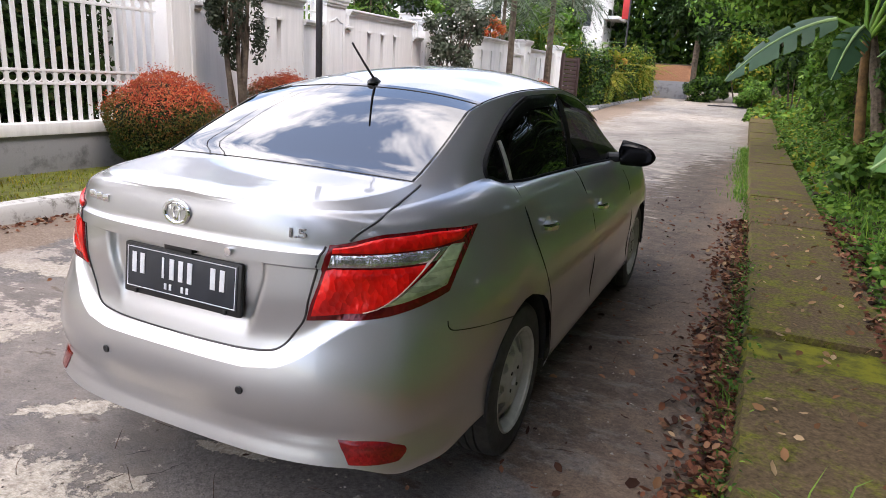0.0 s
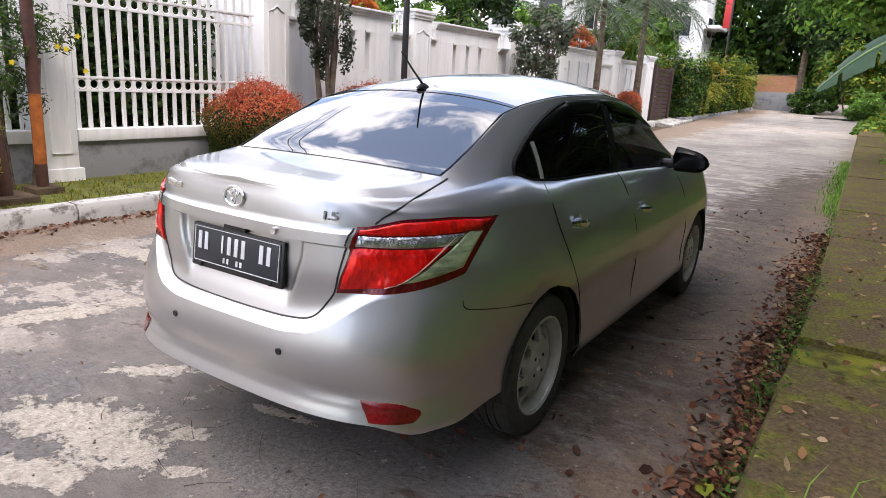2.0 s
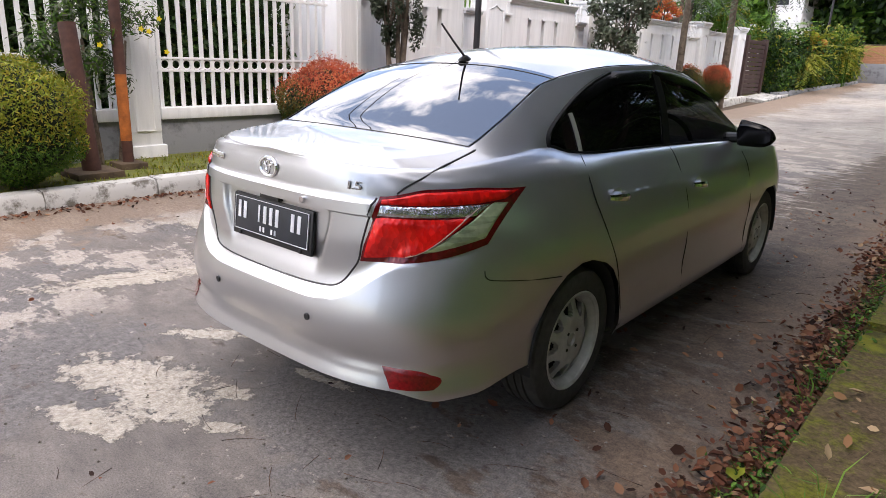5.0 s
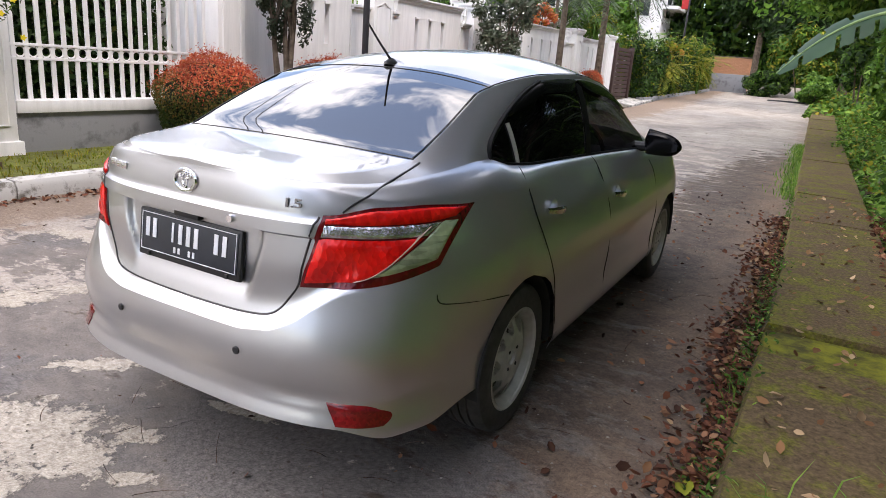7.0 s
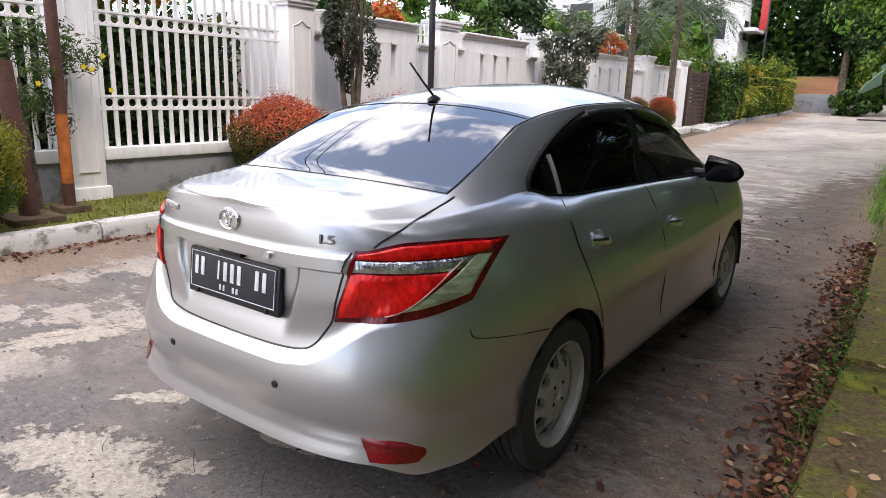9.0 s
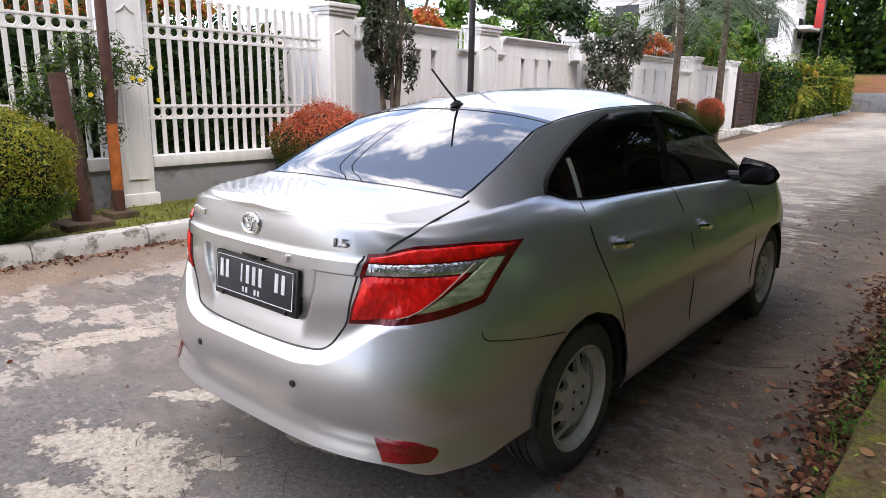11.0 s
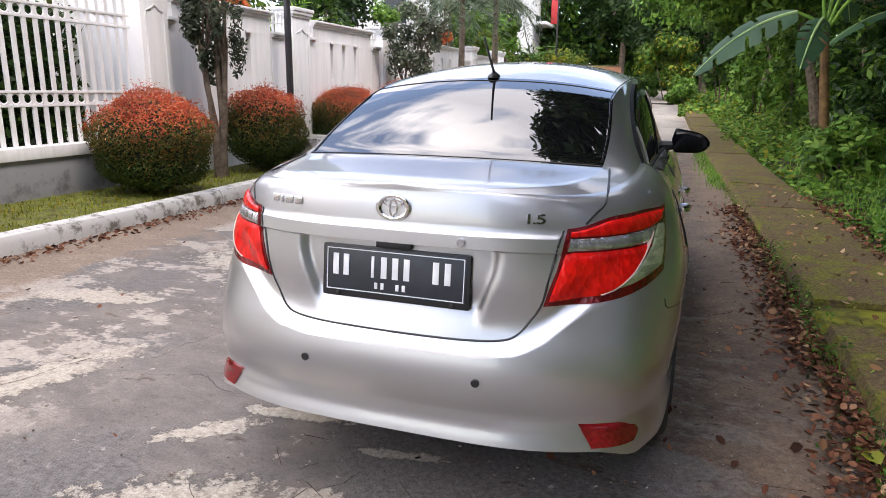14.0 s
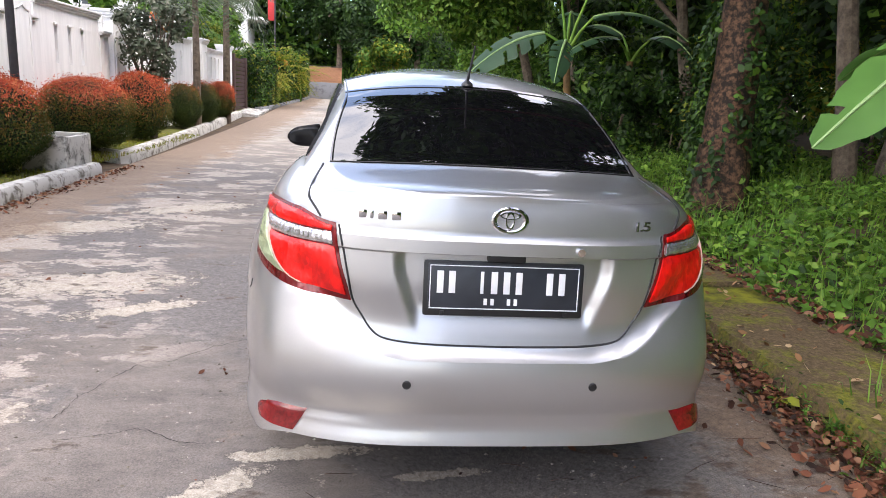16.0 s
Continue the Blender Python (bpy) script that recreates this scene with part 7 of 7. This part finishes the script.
banana_plant(4.6, 11.5, 1.9, ((-0.35, -0.1, 2.3, -1.7, -0.6, 1.7, 0.3, 0.2), (0.2, -0.4, 2.3, 0.5, -1.8, 1.8, 0.3, 0.2), (-0.1, 0.3, 2.4, -0.6, 1.6, 2.6, 0.3, 0.15)), 72, "banana plant standing among dark jungle leaves")


def big_tree(x, y, r, h, lean, seed, bark, label, crown_c, crown_r, n, leaf, vines=700, size=(0.16, 0.32), clumps=34, vine_size=(0.08, 0.24)):
    rng = np.random.default_rng(seed)
    z0 = bank_z(x, y) - 0.15
    g = thing("jungle_tree", label, "tree", at=(x, y, z0))
    rings = []
    for k in np.linspace(0, 1, 26):
        rr = r * (1.12 - 0.32 * min(1, k * 6)) if k < 0.16 else r * (0.8 - 0.3 * k) * 1.03
        ring = []
        for q in range(22):
            a = 2 * math.pi * q / 22
            w = rr * (1 + 0.13 * noise.noise((math.cos(a) * 1.6 + seed, math.sin(a) * 1.6, k * h * 1.6)) + 0.05 * noise.noise((math.cos(a) * 6, math.sin(a) * 6, k * h * 7)))
            ring.append((lean[0] * k + w * math.cos(a), lean[1] * k + w * math.sin(a), h * k))
        rings.append(ring)
    part("trunk", rings_bm(rings), bark, g, angle=60)
    c = Vector(crown_c)
    for k in range(7):
        d = rng.normal(size=3)
        d /= np.linalg.norm(d)
        tip = c + Vector((d[0] * crown_r[0], d[1] * crown_r[1], d[2] * crown_r[2])) * 0.8
        st = Vector((lean[0], lean[1], h)) * rng.uniform(0.75, 0.98)
        part("limb", tube_bm([st, st.lerp(tip, 0.5) + Vector((0, 0, 0.3)), tip], [r * 0.4, r * 0.25, r * 0.08], 7), bark, g)
    p, q = lumpy(rng, n, crown_c, crown_r, clumps, 0.27)
    add("crown", leaf_mesh("crown", p, q, rng.uniform(*size, n), leaf, None, 0.45, 0.25, rng), g)
    if vines:
        k = rng.random(vines) ** 0.8
        a = rng.uniform(0, 6.28, vines)
        rr = r * (1.02 + 0.35 * rng.random(vines) ** 2)
        keep = np.array([noise.noise((math.cos(b) * 1.2, math.sin(b) * 1.2, t * h * 0.7 + seed)) > -0.05 for b, t in zip(a, k)])
        a, k, rr = a[keep], k[keep], rr[keep]
        p = np.stack([lean[0] * k + rr * np.cos(a), lean[1] * k + rr * np.sin(a), np.minimum(h * k, 4.5)], axis=1)
        q = np.stack([np.cos(a), np.sin(a), 0.4 + 0 * a], axis=1) + 0.3 * rng.normal(size=(len(a), 3))
        add("vine_leaves", leaf_mesh("vine_leaves", p, q, rng.uniform(*vine_size, len(a)), [M["leaf_dark"], M["leaf_mid"]], rng.choice(2, len(a), p=(0.78, 0.22)), 0.6, 0.35, rng, True), g, "climbing vine leaves")
    return g


big_tree(3.40, 5.2, 0.31, 7.0, (0.05, 0.15), 80, M["bark_red"], "tall tree with flaking reddish bark hung with vines", (-2.1, 0.4, 7.0), (2.7, 3.8, 1.5), 17000, M["leaf_dark"], 6500, clumps=60, vine_size=(0.03, 0.11))
big_tree(6.3, 6.2, 0.24, 6.5, (0.6, 0.4), 81, M["bark"], "tall pale-barked tree deep in the thicket", (0.0, 0.0, 6.8), (2.2, 2.8, 1.6), 5000, M["leaf_mid"], 250)
big_tree(4.6, 14.5, 0.20, 5.5, (-0.6, 0.2), 82, M["bark"], "leaning tree whose branches overhang the street", (-1.3, -0.5, 5.2), (2.7, 3.2, 1.7), 11000, M["leaf_mid"], 400, (0.14, 0.26))
big_tree(4.4, 20.5, 0.20, 5.5, (-0.6, 0), 83, M["bark"], "leafy tree overhanging the far part of the street", (-1.2, 0, 4.8), (3.2, 3.6, 2.2), 12000, M["leaf_light"], 300, (0.14, 0.26))
big_tree(4.2, 28.5, 0.22, 6.0, (-0.5, 0), 84, M["bark"], "leafy tree beside the end of the street", (-1.5, 0, 5.2), (3.4, 3.6, 2.8), 11000, M["leaf_mid"], 300, (0.18, 0.32))
# the next tree is out of view, added to darken the car's right side
big_tree(4.4, -3.0, 0.25, 5.5, (0.2, 0.2), 85, M["bark"], "tall unseen tree added on the bank to shade the car side", (-0.6, 0.0, 5.8), (2.4, 3.2, 1.6), 8000, M["leaf_dark"], 200, clumps=50)
big_tree(2.0, 38.5, 0.25, 6.0, (0.0, 0), 86, M["bark"], "broad tree behind the end of the street", (-0.8, 0, 5.0), (4.2, 2.6, 3.6), 11000, M["leaf_dark"], 0, (0.2, 0.4))
big_tree(-2.8, 44.0, 0.25, 7.0, (0.0, 0), 87, M["bark"], "dark tree rising behind the brick wall", (0, 0, 5.6), (3.6, 2.6, 3.2), 9000, M["leaf_dark"], 0, (0.2, 0.4))

big_tree(4.9, 2.6, 0.22, 6.0, (-0.9, 0.1), 88, M["bark"], "tall tree reaching over the road above the car", (-3.9, 0.3, 6.6), (1.5, 3.4, 1.0), 9000, M["leaf_dark"], 300, (0.18, 0.32), 60)

# tall crowns out of view, added to block sky and sun over the car
for i, (x, y, h, rx, ry, rz) in enumerate(((7.6, -9.0, 9.6, 3.0, 4.2, 5.4), (7.4, -2.0, 10.0, 3.0, 4.4, 5.6), (8.0, 5.0, 10.0, 3.2, 4.4, 5.6), (8.2, 12.0, 9.0, 3.2, 4.2, 4.8))):
    big_tree(x, y, 0.26, h * 0.8, (0.2, 0.1), 120 + i, M["bark"], "very tall dark-leaved tree added behind the thicket to shade the car", (0, 0, h), (rx, ry, rz), 20000, M["leaf_dark"], 0, (0.35, 0.62), 80)

# thicket between the trees
for i, (cx, cy, cz, rx, ry, rz, mats, n, size, pr) in enumerate((
        (5.6, 3.4, 1.6, 0.9, 2.0, 1.5, ("leaf_dark", "leaf_mid", "leaf_yellow"), 13000, (0.05, 0.12), (0.76, 0.16, 0.08)),
        (7.2, 0.0, 1.8, 1.2, 2.4, 1.7, ("leaf_dark", "leaf_mid"), 9000, (0.08, 0.16), (0.7, 0.3)),
        (5.4, 8.6, 1.8, 1.1, 1.7, 1.6, ("leaf_dark", "leaf_mid", "leaf_yellow"), 13000, (0.05, 0.13), (0.76, 0.16, 0.08)),
        (3.9, 10.4, 1.2, 0.7, 1.0, 1.2, ("leaf_dark", "leaf_mid"), 6500, (0.08, 0.16), (0.85, 0.15)),
        (4.0, 12.8, 1.5, 1.0, 1.5, 1.5, ("leaf_dark", "leaf_mid", "leaf_light"), 5500, (0.12, 0.24), (0.6, 0.25, 0.15)),
        (3.6, 17.0, 1.7, 1.0, 1.8, 1.6, ("leaf_mid", "leaf_light"), 5000, (0.12, 0.24), (0.6, 0.4)),
        (3.4, 23.5, 1.8, 1.1, 2.4, 1.7, ("leaf_mid", "leaf_light"), 5000, (0.14, 0.28), (0.6, 0.4)),
        (2.6, 31.0, 2.0, 1.2, 2.6, 1.7, ("leaf_mid", "leaf_dark"), 5000, (0.16, 0.3), (0.6, 0.4)),
        (-1.3, 36.2, 0.6, 1.3, 0.8, 0.9, ("leaf_mid", "leaf_dark"), 5000, (0.12, 0.24), (0.5, 0.5)),
        (0.9, 34.0, 0.6, 0.9, 1.4, 0.9, ("leaf_mid", "leaf_light"), 5000, (0.12, 0.24), (0.5, 0.5)),
        (0.2, 36.8, 2.0, 1.7, 1.2, 1.6, ("leaf_mid", "leaf_yellow"), 4500, (0.16, 0.3), (0.7, 0.3)),
        (8.5, 9.5, 3.0, 1.6, 4.0, 2.8, ("leaf_mid", "leaf_yellow", "leaf_light"), 12000, (0.10, 0.22), (0.5, 0.3, 0.2)),
        (9.5, 3.0, 3.0, 1.6, 4.0, 2.8, ("leaf_mid", "leaf_yellow", "leaf_dark"), 12000, (0.10, 0.22), (0.4, 0.25, 0.35)),
        (8.0, 17.0, 3.4, 2.0, 5.0, 3.0, ("leaf_mid", "leaf_dark"), 8000, (0.18, 0.34), (0.5, 0.5)),
        (4.4, 6.8, 1.0, 0.7, 0.9, 0.9, ("leaf_dark", "leaf_mid"), 8000, (0.05, 0.13), (0.6, 0.4)),
        (5.0, 10.2, 0.9, 0.9, 1.2, 1.0, ("leaf_dark", "leaf_mid"), 7000, (0.08, 0.16), (0.8, 0.2)),
        (2.80, 8.15, 0.62, 0.55, 0.7, 0.48, ("leaf_light", "leaf_mid"), 2200, (0.08, 0.17), (0.5, 0.5)),
        (4.6, 2.0, 0.9, 0.6, 1.2, 0.75, ("leaf_dark", "leaf_mid"), 6500, (0.05, 0.13), (0.6, 0.4)))):
    shrub_mass("thicket", "dense tangled undergrowth of " + ("dark" if mats[0] == "leaf_dark" else "bright") + " green leaves", "bushes", (cx, cy, cz + rise(cy)), (rx, ry, rz), mats, n, size, 400 + i, 26, 0.32, pr)
# low boughs, mostly out of view, added to block skylight over the bank
for cx, cy, cz, r3, n, sd in ((4.0, 1.2, 5.0, (1.7, 2.6, 1.6), 3600, 91), (3.9, 6.0, 5.2, (1.8, 2.8, 1.8), 4200, 92), (4.2, 11.0, 5.2, (2.2, 3.4, 2.0), 13000, 93)):
    branch_tree("overhanging_tree", "tree with low dark boughs added above the bank to block the sky", cx + 1.6, cy, ((-0.5, 0.1, 3.6, 0.13),), ((-1.6, 0, cz), r3), M["leaf_dark"], n, (0.2, 0.36), M["bark"], sd, clumps=34, clump_r=0.30, slim=0.5)
branch_tree("overhanging_tree", "leafy tree with bright boughs hanging over the far road", 3.9, 15.5, ((-0.9, 0.0, 3.6, 0.13),), ((-2.0, 0, 4.3), (2.6, 2.3, 1.9)), M["leaf_mid"], 13000, (0.12, 0.22), M["bark"], 95, clumps=46, clump_r=0.30, slim=0.5, extra=(M["leaf_light"], 9000, (0.10, 0.18), "young_leaves"))
far_rng = np.random.default_rng(77)
for cx, cy, ry, n in ((6.2, 1.5, 3.2, 9000), (6.4, 7.5, 3.4, 9000), (6.0, 13.5, 3.4, 8000), (5.0, 18.6, 2.6, 9000)):
    rr = np.random.default_rng(int(cy * 10))
    p, q = lumpy(rr, n, (0, 0, 3.6), (1.5, ry, 2.5), 34, 0.30)
    g = thing("jungle_tree", "tall leafy tree filling the thicket with dark foliage", "tree", at=(cx + 1.2, cy, bank_z(cx, cy)))
    part("trunk", tube_bm([(0, 0, -0.3), (0.1, 0.1, 2.5), (0.0, 0.2, 6.0)], [0.16, 0.13, 0.06], 10), M["bark"], g)
    for k in range(5):
        a = 1.3 * k
        part("limb", tube_bm([(0.1, 0.1, 2.6 + 0.4 * k), (0.8 * math.cos(a), 1.4 * math.sin(a), 4.2 + 0.4 * k)], [0.06, 0.02], 6), M["bark"], g)
    add("crown", leaf_mesh("crown", p, q, rr.uniform(0.16, 0.34, n), [M["leaf_dark"], M["leaf_mid"]], rr.choice(2, n, p=(0.75, 0.25)), 0.5, 0.25, rr), g)
n = 42000
p = np.stack([far_rng.uniform(10.5, 13, n), far_rng.uniform(-14, 46, n), far_rng.uniform(0, 1, n) ** 0.9 * 7 + 0.3], axis=1)
tagged(add("woods", leaf_mesh("woods", p, far_rng.normal(size=(n, 3)) + np.array([-0.8, 0, 0.4]), far_rng.uniform(0.3, 0.6, n), [M["leaf_dark"], M["leaf_mid"]], far_rng.choice(2, n, p=(0.65, 0.35)), 0.5, 0.25, far_rng)), "dense dark woods closing off the overgrown side", "woods", kind="stuff")
# unseen foliage behind the viewpoint, added to darken what the tail mirrors
n = 16000
p = np.stack([far_rng.uniform(0.8, 13, n), far_rng.uniform(-19, -15, n), far_rng.uniform(0, 1, n) ** 0.9 * 8 + 0.1], axis=1)
tagged(add("woods", leaf_mesh("woods", p, far_rng.normal(size=(n, 3)) + np.array([0, 0.8, 0.4]), far_rng.uniform(0.3, 0.6, n), [M["leaf_dark"], M["leaf_mid"]], far_rng.choice(2, n, p=(0.65, 0.35)), 0.5, 0.25, far_rng)), "unseen dark woods added to darken reflections in the car's tail", "woods", kind="stuff")
n = 34000
p = np.stack([far_rng.uniform(-12, 12, n), far_rng.uniform(45, 49, n), far_rng.uniform(0, 1, n) ** 1.2 * 9 + 0.6], axis=1)
tagged(add("woods", leaf_mesh("woods", p, far_rng.normal(size=(n, 3)) + np.array([0, -0.8, 0.4]), far_rng.uniform(0.3, 0.7, n), [M["leaf_dark"], M["leaf_mid"]], far_rng.choice(2, n, p=(0.5, 0.5)), 0.5, 0.25, far_rng)), "dense woods far behind the end of the street", "woods", kind="stuff")


# ---------------------------------------------------------------- end of the street and far houses
g = thing("end_wall", "half-rendered orange brick wall across the end of the street", "wall", kind="structure", at=(-4.2, 37.2, rise(37)))
part("wall_core", box_bm((-2.6, 0.06, -0.3), (1.9, 0.25, 1.75)), M["brick"], g, smooth=False)
part("render_band", box_bm((-2.6, -0.01, -0.3), (1.9, 0.058, 0.92), 0.02), M["plinth"], g, "stained grey render")
# coping takes a dark colour in place of the leaf shade on it
part("coping", box_bm((-2.65, 0.0, 1.752), (1.95, 0.28, 1.80), 0.015), M["bark"], g, "dark coping with leaf shade put into its colour")
brick_me = shared("brick", box_bm((-0.105, 0, 0), (0.105, 0.04, 0.065), 0.006), M["brick"])
rb = random.Random(4)
for r in range(4, 15):
    for c in range(19):
        ob = add("brick", brick_me, g)
        ob.location = (-2.45 + c * 0.225 + (0.11 if r % 2 else 0), 0.022 + rb.uniform(-0.006, 0.006), 0.63 + r * 0.074)


def house(x, y, w, d, h, floors, label, mat):
    z0 = rise(y)
    g = thing("house", label, "house", at=(x, y, z0))
    wall = part("wall", box_bm((-w / 2, -d / 2, -0.3), (w / 2, d / 2, h), 0.02), mat, g, smooth=False)
    part("roof", box_bm((-w / 2 - 0.35, -d / 2 - 0.35, h + 0.002), (w / 2 + 0.35, d / 2 + 0.35, h + 0.25), 0.04), M["roof_grey"], g)
    for f in range(floors):
        zb = 0.9 + f * (h - 0.6) / floors
        for k in range(3):
            yy = -d / 2 + d * (k + 0.5) / 3
            win = part("window", box_bm((w / 2 - 0.05, yy - 0.6, zb), (w / 2 + 0.04, yy + 0.6, zb + 1.3), 0.01), M["house"], g)
            part("pane", box_bm((w / 2 + 0.041, yy - 0.52, zb + 0.08), (w / 2 + 0.05, yy + 0.52, zb + 1.22)), M["window_dark"], win)
            xx = -w / 2 + w * (k + 0.5) / 3
            win = part("window", box_bm((xx - 0.6, -d / 2 - 0.04, zb), (xx + 0.6, -d / 2 + 0.05, zb + 1.3), 0.01), M["house"], g)
            part("pane", box_bm((xx - 0.52, -d / 2 - 0.05, zb + 0.08), (xx + 0.52, -d / 2 - 0.041, zb + 1.22)), M["window_dark"], win)
    if floors > 1:
        part("balcony", box_bm((w / 2 + 0.002, -d / 2, h / 2 - 0.15), (w / 2 + 0.9, d / 2, h / 2 + 0.05), 0.02), mat, g)
    return g


house(-13.5, 31.0, 7, 9, 5.6, 2, "white two-storey house behind the garden palms", M["house"])
house(-12.5, 47.0, 8, 8, 8.2, 3, "tall white house with dark windows in the distance", M["house"])
g = thing("red_sign", "red sheet sign on a thin pole", "sign", at=(-6.3, 39.5, rise(39.5)))
part("pole", tube_bm([(0, 0, -0.2), (0, 0, 6.2)], 0.05, 10), M["pole"], g)
part("sign_sheet", box_bm((-0.40, -0.03, 4.1), (0.0, 0.03, 5.9), 0.01), M["red_paint"], g)
